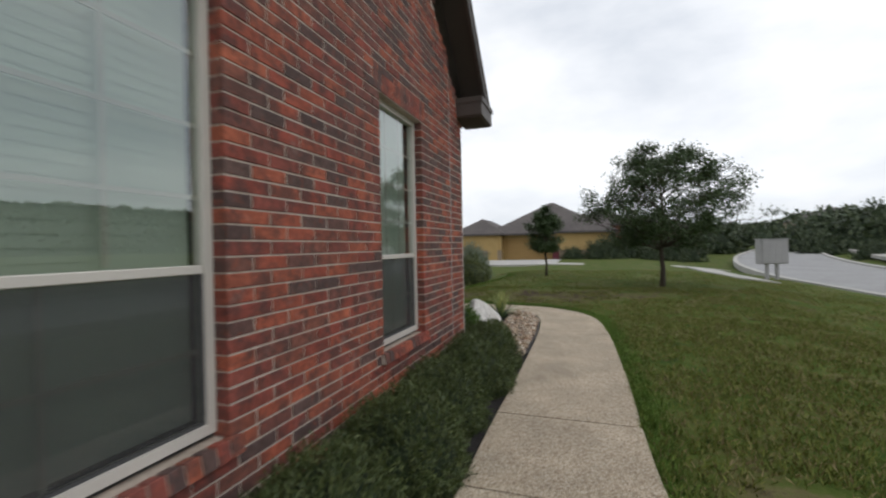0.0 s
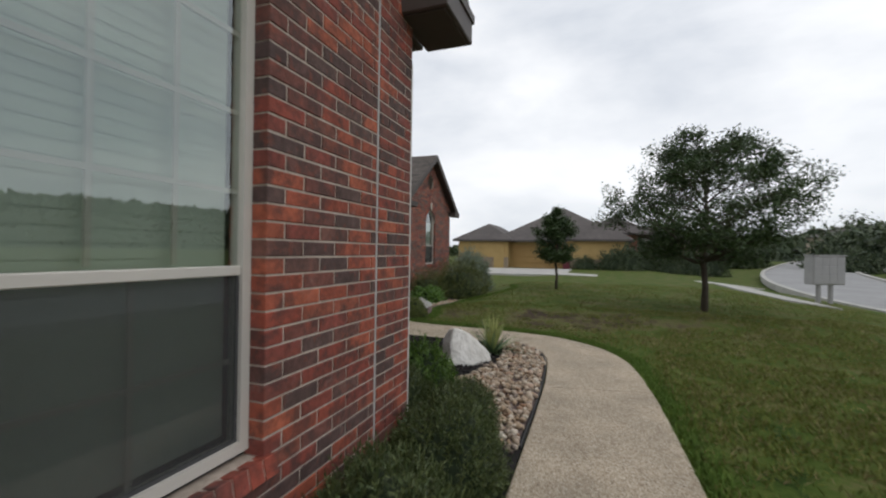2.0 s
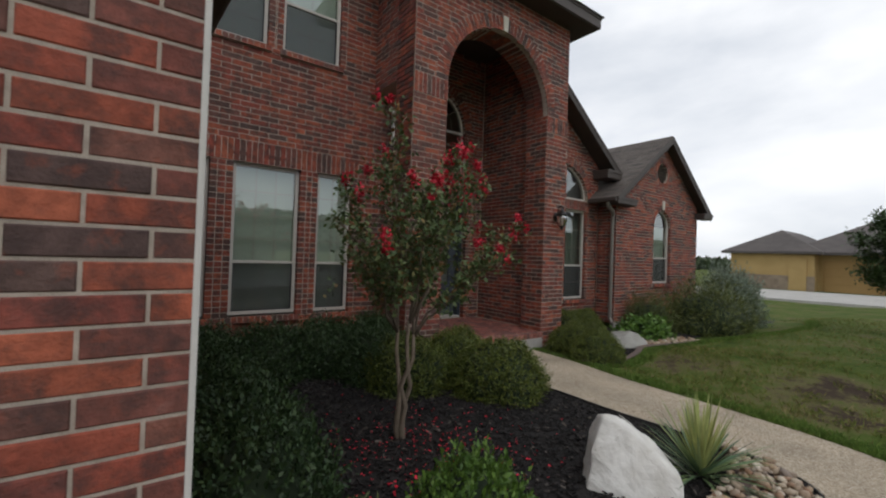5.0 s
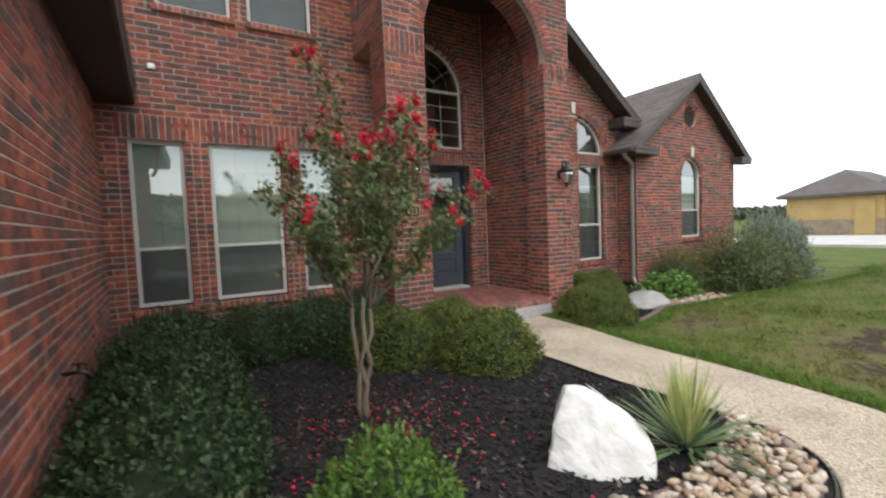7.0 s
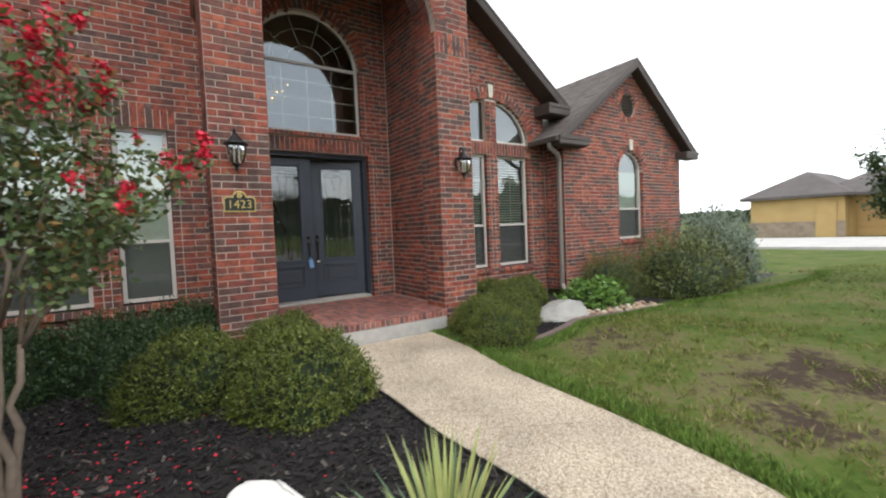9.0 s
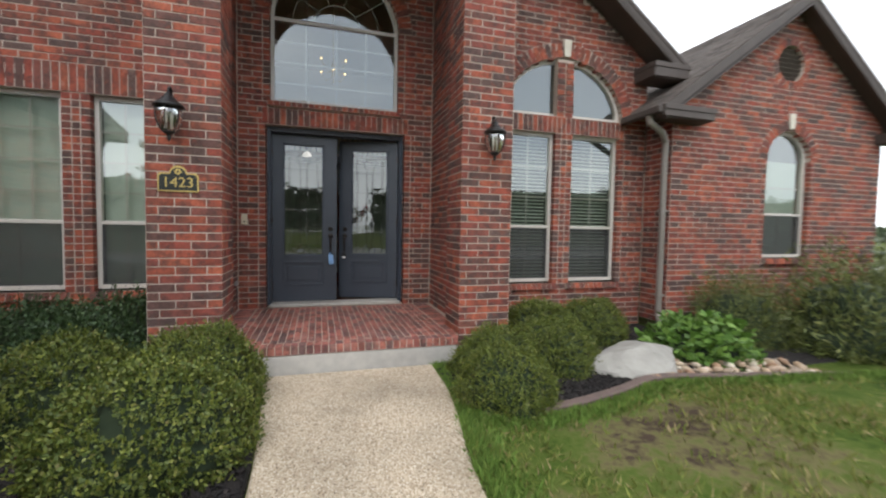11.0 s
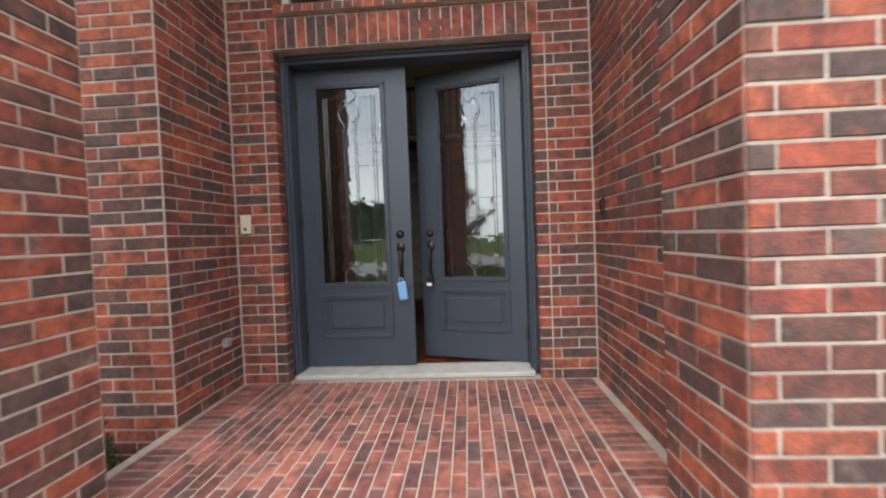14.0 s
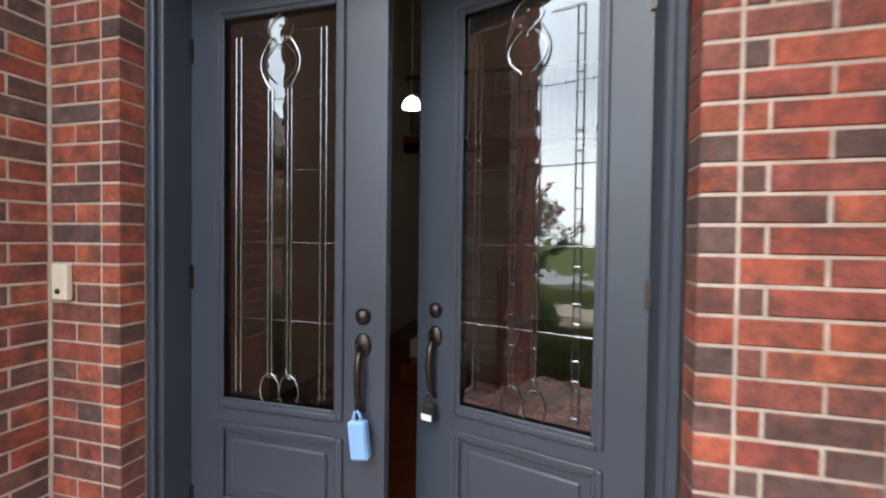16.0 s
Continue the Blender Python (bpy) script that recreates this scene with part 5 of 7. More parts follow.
def door_leaf(name, m, mirror):
    """A leaf: local x from the hinge, y into the house."""
    s = -1 if mirror else 1
    ml = m @ Matrix.Diagonal((s, 1, 1, 1))
    g0, g1, gz0, gz1, p0, p1 = 0.132, 0.718, 0.965, 2.60, 0.545, 0.895
    bm = bmesh.new()
    for b in ((0, g0, 0, 0.045, LZ0, LZ1), (g1, LW, 0, 0.045, LZ0, LZ1), (g0, g1, 0, 0.045, gz1, LZ1), (g0, g1, 0, 0.045, p1, gz0), (g0, g1, 0, 0.045, LZ0, p0), (g0, g1, 0.012, 0.035, p0, p1)):
        box(bm, *b)
    bm.transform(ml)
    bmesh.ops.recalc_face_normals(bm, faces=bm.faces)
    leaf = part(name, bm, DOORPAINT, door)
    # raised mouldings round glass and panel
    bm = bmesh.new()
    for a, b, c, d in ((g0, g1, gz0, gz1), (g0, g1, p0, p1)):
        for t, y0, y1 in ((0.02, -0.014, 0.004), (0.036, -0.007, 0.004)):
            for bx in ((a - 0.004, a + t, y0, y1, c, d), (b - t, b + 0.004, y0, y1, c, d), (a + t, b - t, y0, y1, c - 0.004, c + t), (a + t, b - t, y0, y1, d - t, d + 0.004)):
                box(bm, *bx, bevel=0.004)
    box(bm, g0 + 0.07, g1 - 0.07, 0.0, 0.014, p0 + 0.07, p1 - 0.07, bevel=0.008)
    bm.transform(ml)
    bmesh.ops.recalc_face_normals(bm, faces=bm.faces)
    part("moulding", bm, DOORPAINT, leaf)
    pane = shape("leaded_pane", [ml @ Vector(p) for p in ((g0, 0.018, gz0), (g1, 0.018, gz0), (g1, 0.018, gz1), (g0, 0.018, gz1))], [(0, 1, 2, 3)], DOORGLASS, leaf, "dark bevelled leaded glass")
    # came: border, verticals, cross bars, loops at the head and foot
    bm = bmesh.new()
    c = (g0 + g1) / 2
    zt, zb, y = gz1 - 0.11, gz0 + 0.11, 0.012
    xl, xr = g0 + 0.085, g1 - 0.085
    for x in (xl, xr):
        xi = x + (0.024 if x < c else -0.024)
        tube_loop(bm, [(x, y, zb - 0.05), (x, y, zt)], 0.0019)
        tube_loop(bm, [(xi, y, zb - 0.05), (xi, y, zt)], 0.0016)
        for i in range(14):
            z = zb - 0.03 + (zt - zb) * (i + (0.3 if i % 2 else 0.0)) / 14
            tube_loop(bm, [(x, y, z), (xi, y, z)], 0.0017)
    for x in (c - 0.045, c + 0.045):
        tube_loop(bm, [(x - 0.009, y, zb + 0.02), (x - 0.009, y, zt - 0.22)], 0.0016)
        tube_loop(bm, [(x + 0.009, y, zb + 0.02), (x + 0.009, y, zt - 0.22)], 0.0016)
        for i in range(10):
            z = zb + 0.08 + (zt - zb - 0.36) * i / 9
            tube_loop(bm, [(x - 0.009, y, z), (x + 0.009, y, z)], 0.0016)
    for z in (zt - 0.26, zt - 0.55, zt - 0.84, zb + 0.26):
        tube_loop(bm, [(g0 + 0.02, y, z), (c - 0.054, y, z)], 0.0013)
        tube_loop(bm, [(c - 0.036, y, z), (c + 0.036, y, z)], 0.0013)
        tube_loop(bm, [(c + 0.054, y, z), (g1 - 0.02, y, z)], 0.0013)
    tube_loop(bm, [(xl, y, zt), (c - 0.09, y, zt)], 0.0019)
    tube_loop(bm, [(c + 0.09, y, zt), (xr, y, zt)], 0.0019)
    for sx in (-1, 1):
        tube_loop(bm, [(c + sx * (0.045 + 0.045 * math.sin(math.pi * i / 10)), y, zt - 0.22 + 0.2 * i / 10) for i in range(11)], 0.0023)
        tube_loop(bm, [(c + sx * 0.06 * math.sin(math.pi * i / 10), y, zt - 0.05 + 0.13 * i / 10) for i in range(11)], 0.0023)
        tube_loop(bm, [(c + sx * (0.02 + 0.055 * math.sin(math.pi * i / 10)), y, zt - 0.2 + 0.16 * i / 10) for i in range(11)], 0.0022)
        tube_loop(bm, [(c + sx * (0.045 - 0.045 * math.cos(6.283 * i / 14)), y, zb - 0.03 + 0.07 * math.sin(6.283 * i / 14)) for i in range(15)], 0.0025)
        tube_loop(bm, [(c + sx * (0.05 + 0.0 * i), y, zb + 0.02), (c + sx * 0.03, y, zb + 0.06)], 0.0022)
    bm.transform(ml)
    part("came", bm, CAME, leaf, "grey lead and bevel lines in a looped pattern")
    # bevelled clear diamonds in the head pattern
    bm = bmesh.new()
    for dx, dz in ((0, 0.03), (-0.03, -0.02), (0.03, -0.02), (0, -0.06)):
        bmesh.ops.create_icosphere(bm, subdivisions=1, radius=0.006, matrix=Matrix.Translation((c + dx, 0.012, zt + dz)) @ Matrix.Diagonal((1, 0.3, 1, 1)))
    bm.transform(ml)
    part("glass_jewels", bm, CAME, leaf)
    # deadbolt, grip and hinges
    hx = LW - 0.09
    bm = bmesh.new()
    lathe(bm, [(0.032, 0), (0.032, 0.008), (0.026, 0.014), (0.022, 0.022), (0.0001, 0.024)], 16, Matrix.Translation((hx, 0, 1.375)) @ Matrix.Rotation(radians(90), 4, "X"))
    bm.transform(ml)
    part("deadbolt", bm, BRONZE, leaf, "dark bronze deadbolt", True)
    bm = bmesh.new()
    for i_ in range(1):
        lathe(bm, [(0.034, 0), (0.034, 0.006), (0.028, 0.013), (0.0001, 0.016)], 16, Matrix.Translation((hx, 0, 1.265)) @ Matrix.Rotation(radians(90), 4, "X") @ Matrix.Diagonal((1, 1.35, 1, 1)))
    tube(bm, [(hx, -0.012, 1.25), (hx, -0.035, 1.235), (hx, -0.045, 1.20), (hx, -0.048, 1.14), (hx, -0.042, 1.08), (hx, -0.03, 1.04), (hx, -0.012, 1.02), (hx, 0.0, 1.015)], [0.010, 0.013, 0.015, 0.016, 0.014, 0.012, 0.011, 0.014], 8)
    tube(bm, [(hx, -0.03, 1.262), (hx, -0.055, 1.275), (hx, -0.06, 1.282)], [0.008, 0.008, 0.006], 6)
    bm.transform(ml)
    part("door_handle", bm, BRONZE, leaf, "dark bronze curved grip handle", True)
    for hz in (0.55, 1.5, 2.45):
        boxes("hinge", [(-0.006, 0.012, -0.010, 0.0, hz - 0.05, hz + 0.05)], BRONZE, leaf, m=ml)
    return leaf, ml, hx


DOORGLASS = GLASS.copy()
DOORGLASS.name = "door_glass"
for n_ in list(DOORGLASS.node_tree.nodes):
    if n_.type == "BSDF_TRANSPARENT":
        n_.inputs["Color"].default_value = (0.42, 0.42, 0.41, 1)
    if n_.type == "MATH":
        n_.inputs[1].default_value, n_.inputs[2].default_value = 1.1, 0.09
    if n_.type == "BSDF_GLOSSY":
        # old glass, slightly wavy
        d_noise = DOORGLASS.node_tree.nodes.new("ShaderNodeTexNoise")
        d_noise.inputs["Scale"].default_value = 9.0
        d_bump = DOORGLASS.node_tree.nodes.new("ShaderNodeBump")
        d_bump.inputs["Strength"].default_value, d_bump.inputs["Distance"].default_value = 0.10, 0.01
        d_geo = DOORGLASS.node_tree.nodes.new("ShaderNodeNewGeometry")
        DOORGLASS.node_tree.links.new(d_geo.outputs["Position"], d_noise.inputs["Vector"])
        DOORGLASS.node_tree.links.new(d_noise.outputs["Fac"], d_bump.inputs["Height"])
        DOORGLASS.node_tree.links.new(d_bump.outputs["Normal"], n_.inputs["Normal"])
M_L = frame_of((X_ENTRY - 0.265, DY0 + 0.053, 0), 0)
M_R = frame_of((X_ENTRY - 0.265, DY1 - 0.053, 0), 0) @ Matrix.Rotation(radians(-16.5), 4, "Z")
leaf_l, ML, HX = door_leaf("leaf", M_L, False)
leaf_r, MR, HX = door_leaf("leaf", M_R, True)


def lock_box(name, label, m, body, height, strip=None, half=0.028):
    th = empty(name, label, "lock", m)
    bm = bmesh.new()
    box(bm, -half, half, -0.02, 0.02, -height, 0.0, bevel=0.008)
    part("body", bm, body, th)
    bm = bmesh.new()
    tube(bm, [(-0.016 * math.cos(math.pi * i / 8) , 0, 0.035 * math.sin(math.pi * i / 8) - 0.002) for i in range(9)], 0.006 if strip is None else 0.004, 6)
    part("shackle", bm, body if strip is None else CHROME, th)
    if strip:
        boxes("label_strip", [(-0.024, 0.024, -0.0205, -0.018, -height + 0.006, -height + 0.032)], strip, th)
    else:
        bm = bmesh.new()
        tube(bm, [(0, -0.004, 0.06), (0, 0.0, 0.03), (0, 0.004, 0.0)], 0.005, 6)
        part("cord", bm, BLACKPLASTIC, th)
        boxes("cover", [(-half + 0.006, half - 0.006, -0.023, -0.019, -height + 0.01, -0.03)], BLUEPLASTIC, th, bevel=0.001)
    return th


lock_box("key_safe", "pale blue plastic key safe hanging from the door handle", ML @ Matrix.Translation((HX, -0.045, 0.995)) @ Matrix.Rotation(radians(-7), 4, "Y"), BLUEPLASTIC, 0.145, half=0.036)
lock_box("padlock_key_box", "black key lock box with a white label on the handle", MR @ Matrix.Diagonal((-1, 1, 1, 1)) @ Matrix.Translation((-HX, -0.045, 1.0)), BLACKPLASTIC, 0.075, WHITEPLASTIC)

# ---- porch fixtures ----
bell = boxes("intercom_box", [(-0.037, 0.037, -0.03, 0.0, -0.07, 0.07)], IVORY, bevel=0.006, m=M_ENTRY @ Matrix.Translation((8.705 - EY0, 0, 1.49)))
tagged(bell, "ivory plastic doorbell box on the brick wall", "doorbell")
bm_ = bmesh.new()
lathe(bm_, [(0.011, 0), (0.011, 0.004), (0.008, 0.007), (0.0001, 0.007)], 12, M_ENTRY @ Matrix.Translation((8.705 - EY0, -0.03, 1.455)) @ Matrix.Rotation(radians(90), 4, "X"))
part("button", bm_, BRONZE, bell)
outlet = boxes("wall_outlet", [(-0.035, 0.035, -0.035, 0.0, -0.03, 0.03)], MAILGREY, bevel=0.008, m=frame_of((X_PIER - 0.45, 8.62), 90) @ Matrix.Translation((1.27, 0, 0.65)))
tagged(outlet, "small grey weatherproof outlet cover low on the wall", "outlet")
bm_ = bmesh.new()
M_SIDE2 = frame_of((X_ENTRY, 11.29), 270)
tube(bm_, [(0.22, 0, 1.555), (0.22, -0.018, 1.55), (0.22, -0.026, 1.53), (0.22, -0.022, 1.49), (0.22, -0.016, 1.46), (0.22, -0.026, 1.445)], 0.006, 6)
box(bm_, 0.205, 0.235, -0.006, 0.0, 1.42, 1.58, bevel=0.002)
bm_.transform(M_SIDE2)
tagged(part("wall_hook", bm_, BLACKMETAL), "small black iron hook on the brick side wall", "hook")


def lantern(name, m):
    """A coach lantern: back plate, scroll arm, roof, glass body, finial. Local y into the wall."""
    th = empty(name, "black metal coach lantern with clear glass on the brick pier", "wall lamp", m, group="lanterns")
    bm = bmesh.new()
    lathe(bm, [(0.055, 0), (0.055, 0.01), (0.045, 0.02), (0.0001, 0.022)], 16, Matrix.Translation((0, 0, 0.0)) @ Matrix.Rotation(radians(90), 4, "X") @ Matrix.Diagonal((1, 1.6, 1, 1)))
    part("back_plate", bm, BLACKMETAL, th, smooth=True)
    bm = bmesh.new()
    tube(bm, [(0, -0.015, -0.03), (0, -0.05, 0.02), (0, -0.06, 0.10), (0, -0.075, 0.17), (0, -0.11, 0.205), (0, -0.15, 0.19), (0, -0.165, 0.15), (0, -0.155, 0.125)], [0.009, 0.011, 0.011, 0.011, 0.011, 0.010, 0.009, 0.008], 8)
    tube(bm, [(0, -0.02, -0.04), (0, -0.07, -0.03), (0, -0.09, -0.07)], 0.007, 6)
    part("arm", bm, BLACKMETAL, th, smooth=True)
    c = Matrix.Translation((0, -0.155, 0))
    bm = bmesh.new()
    lathe(bm, [(0.012, 0.15), (0.028, 0.135), (0.04, 0.11), (0.052, 0.105), (0.055, 0.09), (0.095, 0.062), (0.118, 0.04), (0.120, 0.028), (0.10, 0.022)], 20, c)
    part("roof", bm, BLACKMETAL, th, smooth=True)
    bm = bmesh.new()
    lathe(bm, [(0.098, 0.022), (0.100, -0.03), (0.092, -0.09), (0.065, -0.155), (0.045, -0.175)], 20, c)
    gl = part("glass", bm, LAMPGLASS, th, "clear seeded glass", True)
    gl.visible_shadow = False
    bm = bmesh.new()
    for k in range(6):
        a = 6.28319 * (k + 0.5) / 6
        tube(bm, [(r * math.cos(a), -0.155 + r * math.sin(a), z) for r, z in ((0.101, 0.022), (0.103, -0.03), (0.095, -0.09), (0.067, -0.157), (0.046, -0.178))], 0.004, 4)
    part("ribs", bm, BLACKMETAL, th)
    bm = bmesh.new()
    lathe(bm, [(0.05, -0.172), (0.046, -0.185), (0.02, -0.20), (0.014, -0.215), (0.02, -0.225), (0.012, -0.24), (0.0001, -0.26)], 14, c)
    part("finial", bm, BLACKMETAL, th, smooth=True)
    for dx in (-0.022, 0.022):
        bm = bmesh.new()
        lathe(bm, [(0.010, -0.15), (0.010, -0.08), (0.013, -0.06), (0.011, -0.03), (0.0001, -0.005)], 10, c @ Matrix.Translation((dx, 0, 0)))
        part("candle_bulb", bm, WHITEPLASTIC, th, "unlit white candle bulb", True)
    return th


LAMPGLASS = GLASS.copy()
LAMPGLASS.name = "lamp_glass"
for n_ in LAMPGLASS.node_tree.nodes:
    if n_.type == "BSDF_TRANSPARENT":
        n_.inputs["Color"].default_value = (0.85, 0.82, 0.76, 1)
lan = lantern("wall_lantern", M_TOWER @ Matrix.Translation((8.45 - TY0, 0, 2.36)))
copy_thing(lan, M_TOWER @ Matrix.Translation((11.42 - TY0, 0, 2.38)))

# house number plaque
plq = empty("house_number_plaque", "dark green and gold arched house number plaque reading 1423", "plaque", M_TOWER @ Matrix.Translation((8.475 - TY0, -0.002, 1.775)))
def plaque_outline(w, h, r, n=10):
    pts = [(-w, -h), (w, -h), (w, h - 0.02), (w - 0.02, h), (r, h)]
    pts += [(r * math.cos(math.pi * i / n), h + r * 0.95 * math.sin(math.pi * i / n)) for i in range(1, n)]
    return pts + [(-r, h), (-w + 0.02, h), (-w, h - 0.02)]
for nm_, o_, y_, mt_ in (("rim", (0.160, 0.082, 0.068), -0.012, GOLD), ("face", (0.148, 0.070, 0.060), -0.0145, PLAQUE)):
    po = plaque_outline(*o_)
    n_ = len(po)
    shape(nm_, [(x, y_, z) for x, z in po] + [(x, 0.0, z) for x, z in po], [tuple(range(n_))] + [((i + 1) % n_, i, i + n_, (i + 1) % n_ + n_) for i in range(n_)], mt_, plq)


def lettering(name, text, size, m, material, parent=None, extrude=0.002):
    cu = bpy.data.curves.new(name, "FONT")
    cu.body, cu.size, cu.extrude, cu.align_x, cu.align_y = text, size, extrude, "CENTER", "CENTER"
    tmp = bpy.data.objects.new(name, cu)
    scene.collection.objects.link(tmp)
    me = bpy.data.meshes.new_from_object(tmp.evaluated_get(bpy.context.evaluated_depsgraph_get()))
    bpy.data.objects.remove(tmp)
    me.transform(m)
    me.materials.append(material)
    ob = new(name, me)
    if parent:
        ob.parent = parent
    return ob


UP = Matrix.Rotation(radians(90), 4, "X")
lettering("numerals", "1423", 0.125, Matrix.Translation((0, -0.0165, -0.004)) @ UP, GOLD, plq)
bm_ = bmesh.new()
for a_ in range(6):
    bmesh.ops.create_icosphere(bm_, subdivisions=1, radius=0.012, matrix=Matrix.Translation((0.02 * math.cos(a_), -0.0155, 0.092 + 0.018 * math.sin(a_))) @ Matrix.Diagonal((1, 0.3, 1, 1)))
part("ornament", bm_, GOLD, plq)

# hose tap on the wing end wall
tap = empty("hose_tap", "weathered brass hose tap sticking out of the brick wall", "tap", M_END @ Matrix.Translation((2.05, 0, 0.72)))
bm_ = bmesh.new()
tube(bm_, [(0, 0.02, 0), (0, -0.09, 0), (0, -0.12, -0.015), (0, -0.13, -0.05)], [0.014, 0.014, 0.013, 0.015], 8)
part("spout", bm_, BRONZE, tap, smooth=True)
bm_ = bmesh.new()
lathe(bm_, [(0.008, 0), (0.008, 0.05), (0.03, 0.052), (0.03, 0.06), (0.0001, 0.062)], 10, Matrix.Translation((0, -0.08, 0.0)))
part("tap_wheel", bm_, BRONZE, tap)
# white wall pipe beside the tower and the small cap on the upper wall
bm_ = bmesh.new()
tube(bm_, [(X_MAIN + 0.05, 8.55, 4.0), (X_MAIN + 0.05, 8.55, 3.42)], 0.03, 8)
tagged(part("wall_pipe", bm_, WHITEPLASTIC), "short white pipe on the wall beside the tower", "pipe")
tagged(boxes("vent_cap", [(-0.04, 0.04, -0.04, 0.0, -0.035, 0.035)], WHITEPLASTIC, bevel=0.01, m=M_MAIN @ Matrix.Translation((5.58 - MY0, 0, 3.68))), "small white vent cap on the brick wall", "vent")

# ---- entrance hall behind the door ----
HX0, HX1, HY0, HY1, HZ = -13.6, X_ENTRY - 0.33, 8.2, 12.2, 5.8
tagged(boxes("floor_hall", [(HX0, X_ENTRY - 0.2, HY0, HY1, 0.2, 0.285)], WOODRED), "polished red cherry-wood hall floor", "floor", kind="structure")
for nm_, b_ in (("wall_hall_back", (HX0 - 0.1, HX0, HY0, HY1, 0.2, HZ)), ("wall_hall_left", (HX0, HX1, HY0 - 0.1, HY0, 0.2, HZ)), ("wall_hall_right", (HX0, HX1, HY1, HY1 + 0.1, 0.2, HZ))):
    tagged(boxes(nm_, [b_], PLASTER), "beige plaster wall of the entrance hall", "wall", kind="structure")
fw = [(HX1, HX1 + 0.05, HY0, DY0 - 0.02, 0.2, HZ), (HX1, HX1 + 0.05, DY1 + 0.02, HY1, 0.2, HZ), (HX1, HX1 + 0.05, DY0 - 0.02, DY1 + 0.02, HEAD + 0.02, 3.05)]
tagged(boxes("wall_hall_front", fw, PLASTER), "beige plaster inner face round the front door", "wall", kind="structure")
tagged(boxes("ceiling_hall", [(HX0, HX1, HY0, HY1, HZ, HZ + 0.05)], PLASTER), "pale hall ceiling", "ceiling", kind="structure")
stairs = empty("staircase", "carpeted staircase with dark cherry rails at the back of the hall", "stairs", Matrix.Translation((0, 0, 0)))
for i in range(12):
    boxes("step", [(-9.8 - 0.26 * (i + 1), -9.8 - 0.26 * i + 0.02, 9.1, 10.05, 0.285, 0.285 + 0.18 * (i + 1))], CARPET if i else WOODRED, stairs, bevel=0.01)
bm_ = bmesh.new()
tube(bm_, [(-9.75, 10.08, 1.3), (-12.9, 10.08, 3.45)], 0.035, 8)
tube(bm_, [(-9.75, 10.08, 0.285), (-9.75, 10.08, 1.42)], 0.05, 8)
part("handrail", bm_, WOODRED, stairs)
for i in range(16):
    bm_ = bmesh.new()
    x_ = -9.95 - 0.18 * i
    tube(bm_, [(x_, 10.08, 0.4 + (-9.8 - x_) * 0.69), (x_, 10.08, 1.3 + (-9.75 - x_) * 0.68)], 0.012, 6)
    part("baluster", bm_, BLACKMETAL, stairs)
gal = empty("gallery_rail", "dark wooden gallery rail with thin balusters above the hall", "railing")
boxes("gallery_edge", [(-12.4, -12.2, HY0, HY1, 3.05, 3.3)], WOODRED, gal)
boxes("rail", [(-12.33, -12.27, HY0, HY1, 4.2, 4.26)], WOODRED, gal, bevel=0.01)
for i in range(30):
    bm_ = bmesh.new()
    y_ = HY0 + 0.1 + i * 0.13
    tube(bm_, [(-12.3, y_, 3.3), (-12.3, y_, 4.2)], 0.012, 5)
    part("baluster", bm_, BLACKMETAL, gal)
tagged(boxes("floor_gallery", [(HX0, -12.2, HY0, HY1, 3.05, 3.2)], PLASTER), "upper gallery floor edge", "floor", kind="structure")
# small bowl pendant near the door
GLOWBOWL = bpy.data.materials.new("lit_opal_glass")
GLOWBOWL.use_nodes = True
GLOWBOWL.node_tree.nodes["Principled BSDF"].inputs["Emission Color"].default_value = (1.0, 0.93, 0.84, 1)
GLOWBOWL.node_tree.nodes["Principled BSDF"].inputs["Emission Strength"].default_value = 0.8
pen = empty("pendant_lamp", "small lit opal-glass pendant lamp hanging in the hall", "pendant lamp", Matrix.Translation((-9.0, 9.46, 2.70)))
bm_ = bmesh.new()
lathe(bm_, [(0.075, -0.03), (0.07, 0.0), (0.05, 0.035), (0.02, 0.055), (0.012, 0.06)], 18)
part("shade", bm_, GLOWBOWL, pen, smooth=True)
bm_ = bmesh.new()
tube(bm_, [(0, 0, 0.055), (0, 0, HZ - 2.70)], 0.006, 6)
part("rod", bm_, BLACKMETAL, pen)
# chandelier
chan = empty("chandelier", "brass chandelier with lit candle bulbs in the hall", "chandelier", Matrix.Translation((-9.7, 9.93, 4.5)))
bm_ = bmesh.new()
tube(bm_, [(0, 0, 1.3), (0, 0, 0.3)], 0.008, 6)
lathe(bm_, [(0.0001, -0.28), (0.03, -0.25), (0.02, -0.15), (0.05, -0.05), (0.03, 0.1), (0.02, 0.3)], 12)
part("stem", bm_, GOLD, chan, smooth=True)
for i in range(8):
    a_ = 6.28319 * i / 8
    up_ = 0.12 if i % 2 else -0.06
    r_ = 0.32 if i % 2 else 0.22
    bm_ = bmesh.new()
    tube(bm_, [(0.03 * math.cos(a_), 0.03 * math.sin(a_), up_ - 0.1), (0.6 * r_ * math.cos(a_), 0.6 * r_ * math.sin(a_), up_ - 0.16), (r_ * math.cos(a_), r_ * math.sin(a_), up_ - 0.05)], 0.008, 5)
    arm_ = part("arm", bm_, GOLD, chan)
    bm_ = bmesh.new()
    bmesh.ops.create_icosphere(bm_, subdivisions=2, radius=0.014, matrix=Matrix.Translation((r_ * math.cos(a_), r_ * math.sin(a_), up_)) @ Matrix.Diagonal((1, 1, 1.4, 1)))
    part("bulb", bm_, BULB, arm_)


